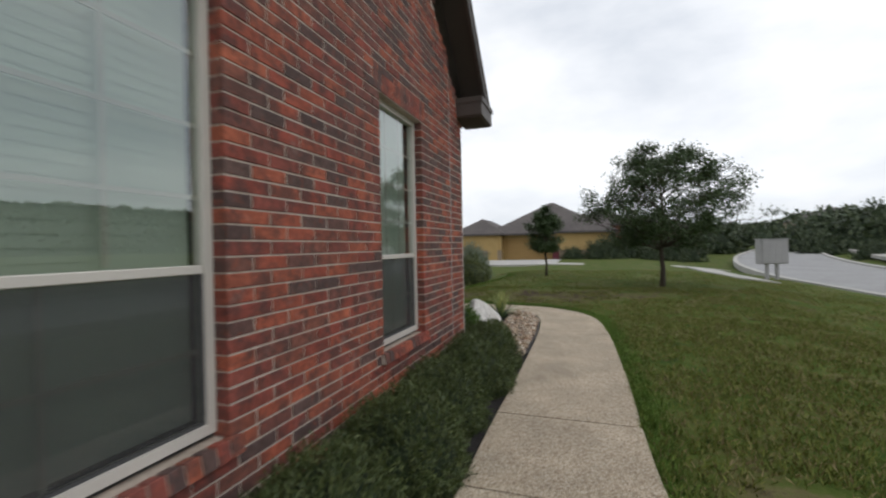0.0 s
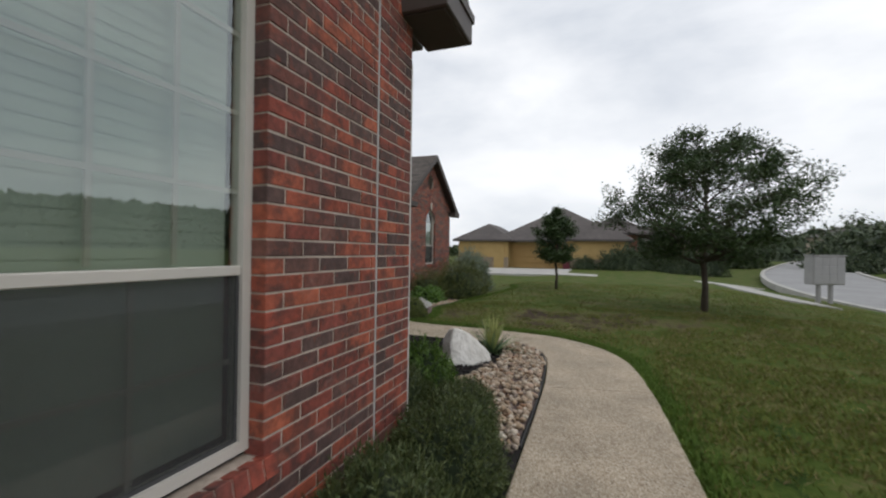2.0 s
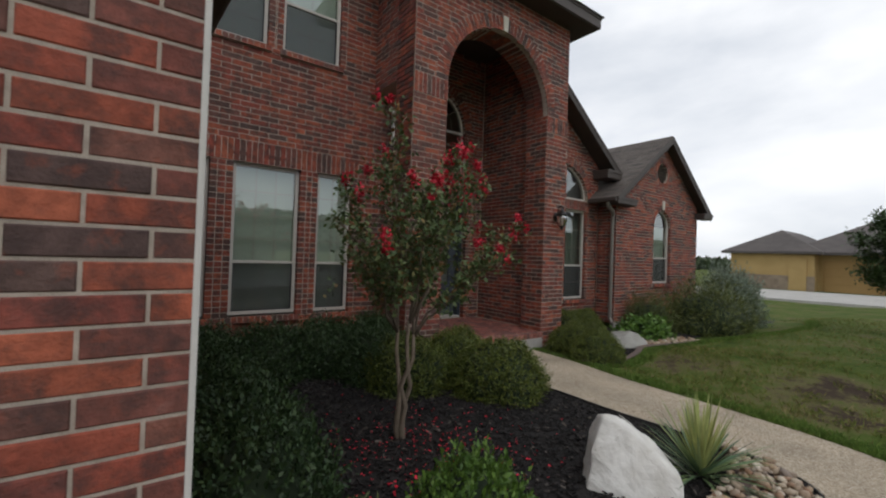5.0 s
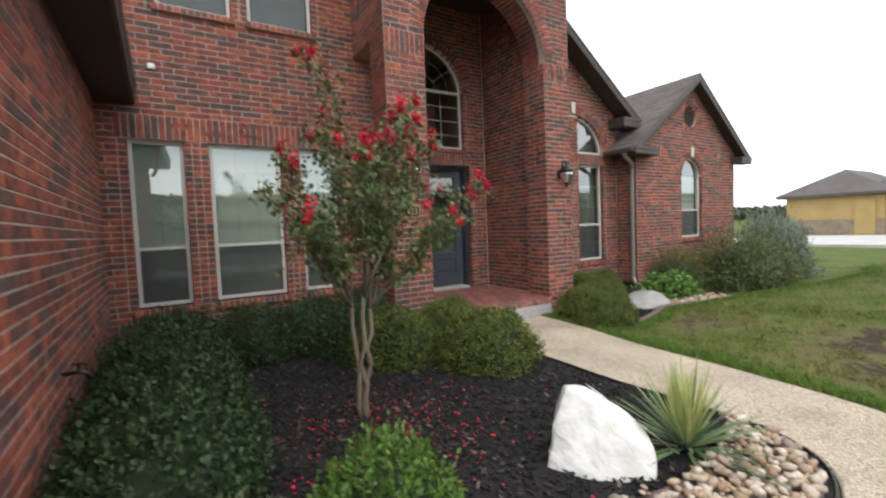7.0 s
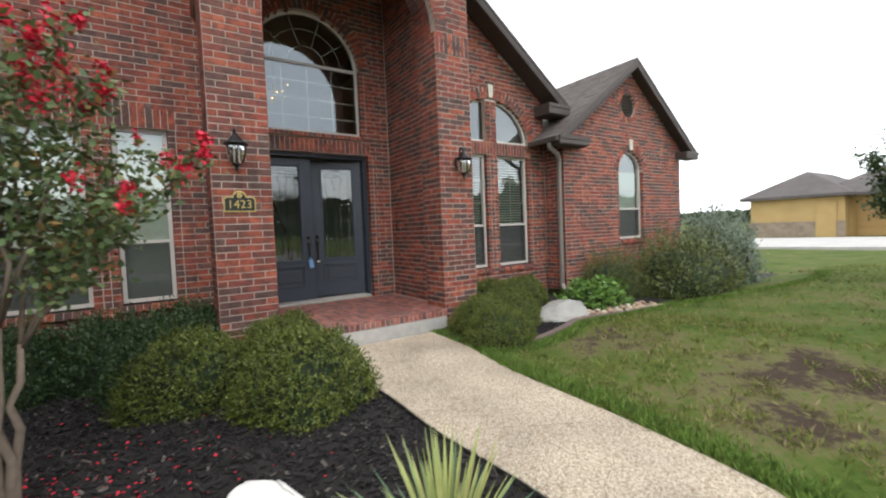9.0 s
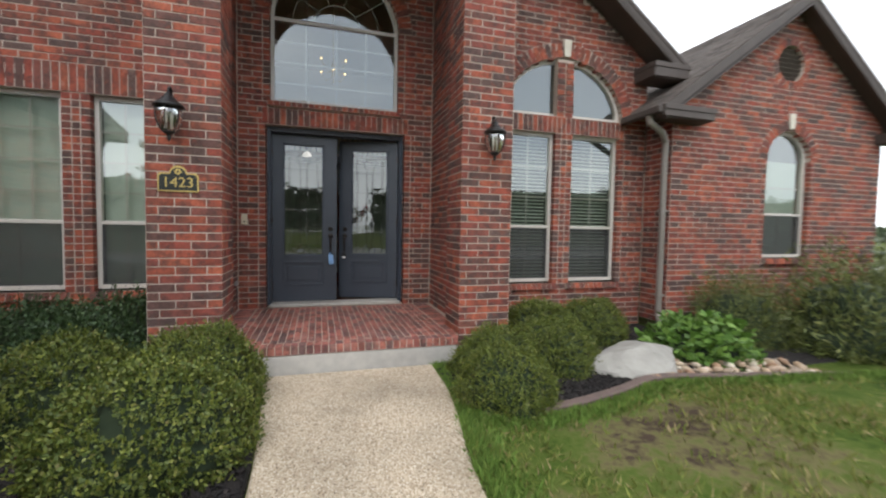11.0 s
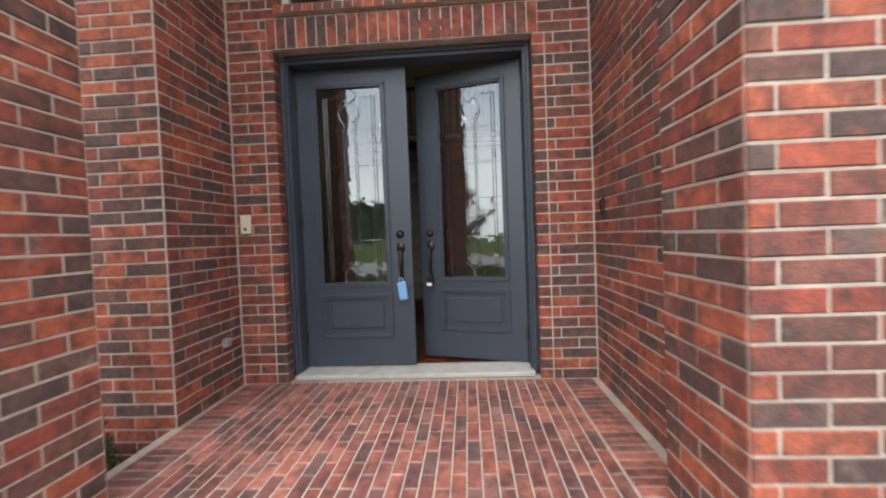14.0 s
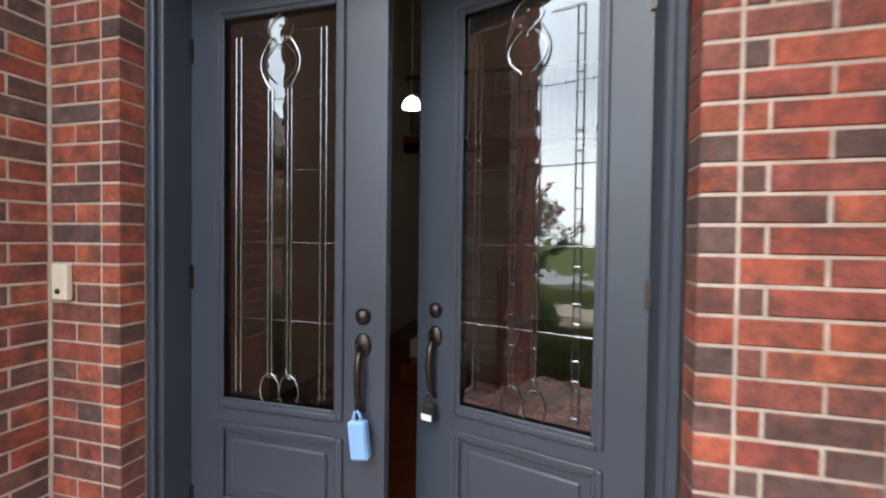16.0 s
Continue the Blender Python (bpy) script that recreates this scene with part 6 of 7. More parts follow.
# ---- plants ----
def leaf_mesh(name, P, D, N, size, width, material):
    """Many small leaves: at points P, along D, lying across N."""
    P, D, N = (np.asarray(a, dtype=np.float64) for a in (P, D, N))
    D /= np.linalg.norm(D, axis=1, keepdims=True) + 1e-9
    S = np.cross(D, N)
    S /= np.linalg.norm(S, axis=1, keepdims=True) + 1e-9
    size = np.asarray(size).reshape(-1, 1)
    n = len(P)
    V = np.empty((n, 4, 3))
    V[:, 0] = P
    V[:, 1] = P + D * size * 0.45 + S * size * width
    V[:, 2] = P + D * size
    V[:, 3] = P + D * size * 0.45 - S * size * width
    me = bpy.data.meshes.new(name)
    me.vertices.add(4 * n)
    me.vertices.foreach_set("co", V.reshape(-1))
    me.loops.add(4 * n)
    me.loops.foreach_set("vertex_index", np.arange(4 * n, dtype=np.int32))
    me.polygons.add(n)
    me.polygons.foreach_set("loop_start", np.arange(0, 4 * n, 4, dtype=np.int32))
    me.materials.append(material)
    me.update()
    me.validate()
    return me


def lumpy(seed, sub=3, amp=0.16):
    """Unit dome directions and radii of an uneven shrub."""
    bm = bmesh.new()
    bmesh.ops.create_icosphere(bm, subdivisions=sub, radius=1.0)
    for v in bm.verts:
        d = v.co.normalized()
        v.co = d * (1 + amp * noise.noise(d * 1.7 + Vector((seed, 0, 0))) + amp * 0.5 * noise.noise(d * 4.1 + Vector((0, seed, 0))))
        if v.co.z < 0:
            v.co.z *= 0.35
    return bm


def shrub(name, label, seed, n, leaf, material, width=0.22, amp=0.16, fuzz=0.10, upright=0.5):
    """A unit shrub (radius 1, height 1): a solid core coloured dark as its inner shade and a shell of leaves standing
    out of it.
    """
    rng = np.random.default_rng(seed)
    th = empty(name, label, "shrub")
    bm = lumpy(seed, 3, amp)
    bm.faces.ensure_lookup_table()
    area = np.array([f.calc_area() for f in bm.faces])
    idx = rng.choice(len(area), n, p=area / area.sum())
    co = np.array([[v.co[:] for v in f.verts] for f in bm.faces])
    nr = np.array([f.normal[:] for f in bm.faces])
    per = 9
    idx = np.repeat(idx[:n // per], per)
    n = len(idx)
    w = np.repeat(rng.dirichlet((1, 1, 1), n // per), per, axis=0)
    P = (co[idx] * w[:, :, None]).sum(1)
    N = nr[idx]
    # each sprig stands out of the shell, with leaves up its length
    A = N * 0.9 + np.repeat(rng.normal(0, 0.45, (n // per, 3)), per, axis=0) + np.array((0, 0, upright))
    A /= np.linalg.norm(A, axis=1, keepdims=True)
    reach_ = np.repeat(np.abs(rng.normal(1.0, 0.4, (n // per, 1))), per, axis=0) * fuzz * 1.5
    up_it = np.tile(np.linspace(-0.5, 1.0, per), n // per)[:, None]
    P = P * 0.97 + A * reach_ * up_it + rng.normal(0, 0.006, (n, 3))
    D = A * 0.8 + rng.normal(0, 0.6, (n, 3))
    P[:, 2] = np.maximum(P[:, 2], 0.0)
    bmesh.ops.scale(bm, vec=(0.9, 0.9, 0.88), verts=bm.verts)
    part("core", bm, FOLIAGE_SHADE, th, smooth=True)
    me = leaf_mesh("foliage", P, D, N + rng.normal(0, 0.5, (n, 3)), leaf * rng.uniform(0.6, 1.3, n), width, material)
    ob = new("foliage", me)
    ob.parent = th
    return th


def place(proto, first, spots):
    """Put a built thing at its first spot and copies at the others: (x, y, rx, ry, h, turn)."""
    for x, y, rx, ry, h, turn in reversed(spots):
        m = Matrix.Translation((x, y, -0.02)) @ Matrix.Rotation(radians(turn), 4, "Z") @ Matrix.Diagonal((rx, ry, h, 1))
        if first and (x, y) == spots[0][:2]:
            proto.matrix_basis = m
        else:
            copy_thing(proto, m)


s_a = shrub("low_shrub", "dense clipped grey-green low shrub beside the front walk", 3, 22000, 0.085, LEAF_ROSE, 0.10, 0.16, 0.085, 0.45)
place(s_a, True, [(-1.0, 0.55, 0.43, 0.44, 0.50, 0), (-1.0, 1.45, 0.43, 0.44, 0.52, 40), (-1.0, 2.36, 0.44, 0.45, 0.54, 350), (-1.02, 3.26, 0.42, 0.43, 0.50, 170), (-0.98, 4.16, 0.43, 0.44, 0.52, 215),
                  (-1.03, 5.04, 0.43, 0.42, 0.50, 5), (-1.16, 5.84, 0.34, 0.33, 0.40, 310), (-1.78, 5.8, 0.40, 0.38, 0.46, 20), (-1.0, -0.4, 0.45, 0.48, 0.5, 110)])
s_c = shrub("round_shrub", "small round mid-green shrub in the dark mulch bed", 11, 9000, 0.085, LEAF_ROUND, 0.26, 0.15, 0.12, 0.6)
place(s_c, True, [(-1.84, 6.58, 0.36, 0.36, 0.5, 0)])
s_l = shrub("leafy_shrub", "low bright lime-green leafy shrub by the flat rock", 12, 3600, 0.22, LEAF_LIME, 0.3, 0.28, 0.22, 0.4)
place(s_l, True, [(-4.74, 13.9, 0.5, 0.42, 0.36, 60)])
s_h = shrub("hedge_shrub", "dense dark green hedge shrub against the brick wall", 5, 18000, 0.06, LEAF_DARK, 0.3, 0.22, 0.14, 0.5)
place(s_h, True, [(-2.6, 5.62, 0.55, 0.5, 0.62, 0), (-3.4, 5.62, 0.55, 0.55, 0.66, 50), (-4.2, 5.6, 0.55, 0.55, 0.68, 100), (-5.0, 5.6, 0.6, 0.55, 0.66, 150), (-5.75, 5.75, 0.55, 0.6, 0.62, 210),
                  (-5.75, 6.5, 0.5, 0.55, 0.60, 260), (-5.75, 7.2, 0.5, 0.55, 0.62, 300), (-5.6, 7.85, 0.5, 0.5, 0.66, 20), (-5.0, 7.75, 0.5, 0.5, 0.58, 85), (-5.99, 8.22, 0.27, 0.28, 0.56, 130)])
s_b = shrub("mound_shrub", "dense mounded mid-green shrub beside the walk", 8, 30000, 0.045, LEAF_BUSH, 0.3, 0.20, 0.075, 0.4)
place(s_b, True, [(-3.82, 8.70, 0.60, 0.55, 0.58, 0), (-4.68, 8.74, 0.52, 0.46, 0.58, 70), (-4.58, 7.90, 0.58, 0.56, 0.56, 140), (-4.08, 11.16, 0.44, 0.38, 0.45, 200), (-4.64, 11.34, 0.46, 0.44, 0.47, 250),
                  (-4.88, 12.05, 0.48, 0.48, 0.47, 20), (-5.58, 12.30, 0.52, 0.52, 0.53, 310), (-5.73, 13.15, 0.46, 0.56, 0.50, 30)])
s_o = shrub("feathery_shrub", "large loose olive-green shrub by the gable wall", 14, 12000, 0.10, LEAF_OLIVE, 0.09, 0.3, 0.25, 1.2)
place(s_o, True, [(-4.45, 16.3, 0.92, 1.05, 0.98, 0), (-5.2, 15.1, 0.55, 0.55, 0.72, 90)])
s_s = shrub("silver_shrub", "pale silver-green shrub at the end of the house", 17, 12000, 0.075, LEAF_SILVER, 0.3, 0.4, 0.2, 0.5)
place(s_s, True, [(-4.55, 17.9, 0.62, 0.7, 1.32, 0), (-5.0, 19.0, 0.65, 0.65, 1.2, 120)])


def bent(rng, a, b, sag, n=6, wild=0.06):
    """Points from a to b along a slightly crooked, upward-bowed line."""
    a, b = Vector(a), Vector(b)
    L = (b - a).length
    out = [a.copy()]
    for i in range(1, n):
        f = i / n
        out.append(a.lerp(b, f) + Vector((0, 0, sag * L * math.sin(math.pi * f))) + Vector(rng.normal(0, wild * L / n, 3)))
    return out + [b.copy()]


def taper(r0, r1, n):
    return [r0 + (r1 - r0) * i / (n - 1) for i in range(n)]


def leader_tree(name, label, seed, at, height, trunk_r, first, limbs, profile, skew, bark, leaf_material, per_tip, clump, leaf, rise=0.45, top_wild=0.0):
    """A trunk that runs up into the crown, limbs tier by tier reaching to the crown's outline, twigs and leaf clumps with gaps between."""
    rng = np.random.default_rng(seed)
    th = empty(name, label, "tree", Matrix.Translation(at))
    spine = [Vector((0, 0, -0.08)), Vector((0.02, 0.01, first * 0.5)), Vector((-0.03, 0.02, first)), Vector((0.05, -0.03, first + (height - first) * 0.35)), Vector((-0.04, 0.03, first + (height - first) * 0.7)), Vector((0, 0, height))]
    bm = bmesh.new()
    tube(bm, spine, [trunk_r * 1.35, trunk_r, trunk_r * 0.92, trunk_r * 0.6, trunk_r * 0.3, 0.006], 10)
    part("trunk", bm, bark, th, smooth=True)

    def radius(f):
        f = min(1.0, max(0.0, f)) * (len(profile) - 1)
        i = min(int(f), len(profile) - 2)
        return profile[i] + (profile[i + 1] - profile[i]) * (f - i)

    def on_spine(z):
        for p, q in zip(spine, spine[1:]):
            if p.z <= z <= q.z:
                return p.lerp(q, (z - p.z) / (q.z - p.z))
        return spine[-1].copy()

    tips = []
    for k in range(limbs):
        f = (k + 0.5) / limbs
        ang = 2.39996 * k + rng.uniform(-0.4, 0.4)
        zt = first + (height - first) * min(1.0, max(0.02, f + rng.uniform(-0.10, 0.10)))
        R = radius((zt - first) / (height - first)) * rng.uniform(0.66, 1.10)
        end = Vector((math.cos(ang) * R + skew[0] * R, math.sin(ang) * R + skew[1] * R, zt))
        start = on_spine(max(first * 0.96, zt - rise * R - 0.12))
        r0 = trunk_r * (0.50 - 0.3 * f)
        line = bent(rng, start, end, 0.07, 6, 0.28)
        bm = bmesh.new()
        tube(bm, line, taper(r0, 0.006, 7), 6)
        tips.append(end)
        for j in range(7):
            g = 0.30 + 0.68 * (j + rng.random()) / 7
            i = min(5, int(g * 6))
            p = line[i].lerp(line[i + 1], g * 6 - i)
            side = Vector((-math.sin(ang), math.cos(ang), 0)) * (1 if j % 2 else -1)
            tw = (end - start).normalized() * rng.uniform(0.3, 0.9) + side * rng.uniform(0.35, 1.0) + Vector((0, 0, rng.uniform(-0.35, 0.8)))
            q = p + tw.normalized() * R * rng.uniform(0.20, 0.42)
            tl = bent(rng, p, q, 0.04, 3, 0.25)
            tube(bm, tl, taper(max(0.006, r0 * 0.35), 0.004, 4), 4)
            tips += [q, tl[2]]
            for _ in range(2):
                q2 = tl[2] + Vector(rng.normal(0, 1, 3) * np.array((1, 1, 0.5))).normalized() * R * rng.uniform(0.08, 0.2)
                tube(bm, [tl[2], q2], [0.005, 0.003], 3)
                tips.append(q2)
        part("limb", bm, bark, th, smooth=True)
    for _ in range(int(top_wild)):
        tips.append(Vector((rng.normal(0, 0.12), rng.normal(0, 0.12), height - rng.uniform(0.0, 0.5))))
    C = np.array([t[:] for t in tips])
    cnt = rng.integers(per_tip // 2, per_tip + per_tip // 2, len(C))
    n = int(cnt.sum())
    P = np.repeat(C, cnt, axis=0) + rng.normal(0, 1, (n, 3)) * np.array((clump, clump, clump * 0.8))
    D = rng.normal(0, 1, (n, 3)) + np.array((0, 0, 0.25))
    N = rng.normal(0, 0.6, (n, 3)) + np.array((0, 0, 1.0))
    ob = new("crown", leaf_mesh("crown", P, D, N, leaf * rng.uniform(0.6, 1.25, n), 0.26, leaf_material))
    ob.parent = th
    return th


leader_tree("street_oak", "broad young oak on the front lawn with a dark open crown", 27, (2.38, 13.95, 0.13), 4.1, 0.07, 1.25, 44, (1.25, 1.75, 2.1, 2.2, 2.05, 1.8, 1.4, 0.75), (0.07, 0.0), BARK, LEAF_TREE, 40, 0.095, 0.07, 0.36, 14)
leader_tree("small_tree", "slender young tree with an uneven oval green crown on the lawn", 34, (-1.42, 18.2, 0.18), 2.85, 0.045, 1.0, 24, (0.36, 0.66, 0.74, 0.72, 0.62, 0.4, 0.18), (0.0, 0.0), BARK, LEAF_TREE, 22, 0.09, 0.08, 0.4, 6)

# crape myrtle: a tight bundle of pale stems that fans out into long wands
myr = empty("crape_myrtle", "slender crape myrtle with red flower clusters in the mulch bed", "tree", Matrix.Translation((-3.26, 7.0, -0.03)))
rng_ = np.random.default_rng(45)
stems_ = ((-0.02, -0.018, 0.98, -0.02, -0.06), (0.02, 0.0, 1.05, 0.03, 0.02), (0.0, 0.024, 0.92, 0.0, 0.09))
for bx_, by_, h_, tx_, ty_ in stems_:
    bm_ = bmesh.new()
    tube(bm_, bent(rng_, (bx_, by_, -0.05), (tx_, ty_, h_), 0.0, 6, 0.12), taper(0.026, 0.015, 7), 8)
    part("trunk", bm_, BARKPALE, myr, smooth=True)
wands_ = ((0, 0.20, -0.34, 2.80, 1), (1, 0.46, 0.22, 2.42, 5), (1, 0.34, 0.55, 2.28, 4), (2, 0.36, 0.98, 1.95, 3), (0, -0.22, -0.50, 2.20, 1), (2, -0.36, 0.24, 2.36, 2), (0, -0.22, -0.14, 2.48, 1),
          (0, 0.12, -0.70, 1.85, 0), (2, -0.25, 0.66, 2.05, 1), (1, 0.58, -0.10, 2.12, 2), (2, 0.50, 0.62, 1.65, 2), (1, 0.24, 0.34, 2.52, 4), (0, 0.42, -0.46, 1.70, 1), (2, -0.45, 0.40, 1.70, 1), (1, 0.30, 0.06, 2.20, 2), (0, -0.42, -0.34, 1.62, 0))
leaf_at, heads = [], []
for k_, ex_, ey_, ez_, fl_ in wands_:
    _, _, h_, tx_, ty_ = stems_[k_]
    line = bent(rng_, (tx_, ty_, h_ - 0.03), (ex_, ey_, ez_), 0.05, 6, 0.14)
    bm_ = bmesh.new()
    tube(bm_, line, taper(0.013, 0.004, 7), 5)
    for j in range(13):
        g = 0.28 + 0.70 * j / 13
        i = min(5, int(g * 6))
        p = line[i].lerp(line[i + 1], g * 6 - i)
        q = p + Vector((rng_.normal(0, 0.11), rng_.normal(0, 0.11), rng_.uniform(-0.02, 0.15)))
        tube(bm_, [p, q], [0.004, 0.0025], 4)
        leaf_at += [p[:], p.lerp(q, 0.5)[:], q[:]]
        if fl_ and j >= 13 - fl_:
            heads.append(q)
    leaf_at.append(line[-1][:])
    if fl_:
        heads.append(line[-1] + Vector((0, 0, 0.03)))
    part("branch", bm_, BARKPALE, myr, smooth=True)
C_ = np.repeat(np.array(leaf_at), 13, axis=0)
n_ = len(C_)
ob = new("crown", leaf_mesh("crown", C_ + rng_.normal(0, 0.042, (n_, 3)), rng_.normal(0, 1, (n_, 3)) + np.array((0, 0, 0.2)), rng_.normal(0, 0.8, (n_, 3)) + np.array((0, 0, 0.8)), 0.05 * rng_.uniform(0.6, 1.25, n_), 0.3, LEAF_MYRTLE))
ob.parent = myr
# crinkled flower heads at the ends of the upper twigs
for c in heads:
    n = int(rng_.integers(30, 80))
    P = np.array(c[:]) + rng_.normal(0, rng_.uniform(0.012, 0.028), (n, 3)) * np.array((0.9, 0.9, 1.25)) + np.array((0, 0, 0.02))
    ob = new("flower_head", leaf_mesh("flower_head", P, rng_.normal(0, 1, (n, 3)), rng_.normal(0, 1, (n, 3)), 0.03 * rng_.uniform(0.6, 1.2, n), 0.45, PETAL))
    ob.parent = myr
    tagged(ob, "crinkled red flower cluster", kind="stuff")

# yucca
yuc = empty("yucca", "spiky variegated yellow-green yucca behind the white boulder", "plant", Matrix.Translation((-1.52, 8.62, -0.02)))
rng_ = np.random.default_rng(9)
for i in range(150):
    a_, el_ = 6.28319 * rng_.random(), radians(rng_.uniform(8, 87))
    L_, w_ = rng_.uniform(0.46, 0.68), rng_.uniform(0.008, 0.014)
    d_ = Vector((math.cos(a_) * math.cos(el_), math.sin(a_) * math.cos(el_), math.sin(el_)))
    s_ = Vector((-math.sin(a_), math.cos(a_), 0))
    u_ = d_.cross(s_).normalized()
    vs_, fs_ = [], []
    for j, (f_, ww) in enumerate(((0.0, 0.6), (0.35, 1.0), (0.75, 0.7), (1.0, 0.05))):
        p_ = d_ * L_ * f_ - Vector((0, 0, 0.12 * f_ * f_ * math.cos(el_)))
        vs_ += [p_ - s_ * w_ * ww, p_ - u_ * w_ * 0.3 * ww, p_ + s_ * w_ * ww]
        if j:
            q = 3 * j
            fs_ += [(q - 3, q - 2, q + 1, q), (q - 2, q - 1, q + 2, q + 1)]
    shape("blade", vs_, fs_, YUCCA_PALE if el_ > radians(58) else YUCCA_LEAF, yuc)


def boulder(name, label, seed, at, size, material, turn=0.0, taper=0.2):
    bm = bmesh.new()
    bmesh.ops.create_icosphere(bm, subdivisions=4, radius=1.0)
    rnd = random.Random(seed)
    planes = [(Vector((rnd.uniform(-1, 1), rnd.uniform(-1, 1), rnd.uniform(-0.2, 1))).normalized(), rnd.uniform(0.62, 0.85)) for _ in range(9)]
    for v in bm.verts:
        for n_, d_ in planes:
            e = v.co.dot(n_) - d_
            if e > 0:
                v.co -= n_ * e
        v.co += v.co.normalized() * (0.05 * noise.noise(v.co * 2.3 + Vector((seed, 0, 0))) + 0.02 * noise.noise(v.co * 7 + Vector((0, seed, 0))))
        if v.co.z < -0.3:
            v.co.z = -0.3
        v.co.x *= 1.2 - taper * v.co.z
        v.co.y *= 1.2 - taper * v.co.z
    bm.transform(Matrix.Translation(at) @ Matrix.Rotation(radians(turn), 4, "Z") @ Matrix.Diagonal((*size, 1)))
    return tagged(part(name, bm, material, smooth=False), label, "rock")


def hewn_block(name, label, seed, at, turn, corners, material):
    """A broken block: the hull of its corners, cut fine and chipped."""
    bm = bmesh.new()
    for c in corners:
        bm.verts.new(c)
    bmesh.ops.convex_hull(bm, input=bm.verts)
    bmesh.ops.delete(bm, geom=[v for v in bm.verts if not v.link_faces], context="VERTS")
    bmesh.ops.bevel(bm, geom=bm.edges[:], offset=0.022, segments=2, affect="EDGES", profile=0.6)
    bmesh.ops.triangulate(bm, faces=bm.faces[:])
    for _ in range(3):
        bmesh.ops.subdivide_edges(bm, edges=[e for e in bm.edges if e.calc_length() > 0.035], cuts=1)
        bmesh.ops.triangulate(bm, faces=bm.faces[:])
    bm.normal_update()
    off = Vector((seed, 3.1, 0.7))
    for v in bm.verts:
        n1, n2 = noise.noise(v.co * 6.0 + off), noise.noise(v.co * 19.0 + off)
        ledge = 0.012 * math.floor(3 * noise.noise(v.co * 4.0 - off)) / 3
        v.co += v.normal * (0.016 * n1 + 0.006 * n2 + ledge)
    bm.transform(Matrix.Translation(at) @ Matrix.Rotation(radians(turn), 4, "Z"))
    return tagged(part(name, bm, material), label, "rock")


hewn_block("boulder", "large angular white limestone boulder on the mulch", 4, (-1.80, 8.05, -0.04), 42,
           [(-0.31, -0.2, 0), (0.33, -0.22, 0), (0.36, 0.2, 0), (-0.28, 0.25, 0), (0.0, -0.3, 0), (-0.27, -0.13, 0.27), (0.35, -0.15, 0.13), (0.32, 0.15, 0.18), (-0.23, 0.2, 0.32),
            (-0.17, -0.03, 0.50), (-0.07, 0.1, 0.49), (-0.20, 0.08, 0.47), (0.11, 0.0, 0.37), (0.0, -0.12, 0.42), (0.20, 0.12, 0.28)], BOULDER)
boulder("flat_rock", "low rough grey limestone rock among the shrubs", 12, (-4.68, 12.98, 0.03), (0.38, 0.55, 0.27), ROCKGREY, 15)


# ---- planting beds, mulch, river stones, lawn grass ----
def inside(poly, x, y):
    c = False
    for (x0, y0), (x1, y1) in zip(poly, poly[1:] + poly[:1]):
        if (y0 > y) != (y1 > y) and x < (x1 - x0) * (y - y0) / (y1 - y0) + x0:
            c = not c
    return c


def bed(name, label, poly, z, material, category):
    n = len(poly)
    vs = [(x, y, z) for x, y in poly] + [(x, y, z - 0.1) for x, y in poly]
    bm = bmesh.new()
    v = [bm.verts.new(p) for p in vs]
    f = bm.faces.new(v[:n])
    for i in range(n):
        bm.faces.new((v[(i + 1) % n], v[i], v[i + n], v[(i + 1) % n + n]))
    bm.normal_update()
    bmesh.ops.recalc_face_normals(bm, faces=bm.faces)
    bmesh.ops.triangulate(bm, faces=[f])
    return tagged(part(name, bm, material), label, category, kind="structure")


walk_in = [p for p in inner]
bed_l = [(-1.40, -6.0), (-0.60, -6.0), (-0.60, 3.5)] + [(x - 0.012, y - 0.012) for x, y in walk_in] + [(-5.2, 8.2), (-5.72, 8.2), (-5.72, 8.575), (-6.42, 8.575), (-6.42, 4.9), (-1.40, 5.2)]
bed("mulch_bed_1", "dark shredded bark mulch bed before the house", bed_l, -0.015, MULCHBASE, "mulch")
edge_r = spline([(-4.1, 10.78), (-3.86, 11.1), (-3.86, 11.6), (-4.02, 12.2), (-4.2, 12.75), (-4.05, 13.5), (-3.9, 14.3), (-3.6, 15.4), (-3.3, 16.8), (-3.2, 18.5), (-3.6, 20.3)], 5)
bed_r = [(-5.11, 10.82), (-4.2, 10.76)] + edge_r + [(-6.0, 20.4), (-5.9, 14.4), (-6.3, 14.4), (-6.3, 11.7), (-5.2, 11.7)]
bed("mulch_bed_2", "dark shredded bark mulch bed beside the lawn", bed_r, -0.012, MULCHBASE, "mulch")
ribbon("bed_edging", [tuple(p) for p in edge_r], [(x + 0.1, y + 0.02) for x, y in edge_r], 0.05, 0.12, EDGING, "brown concrete edging between bed and lawn", "edging")

strip_ = [p for p in inner if p[0] > -3.6 and p[1] > 5.4]
ribbon("metal_edging", [(x - 0.004, y + (0.0 if y < 8.6 else 0.0)) for x, y in offset(strip_, -0.028)], offset(strip_, -0.014), 0.012, 0.08, BLACKMETAL, "thin dark metal edging beside the walk", "edging")

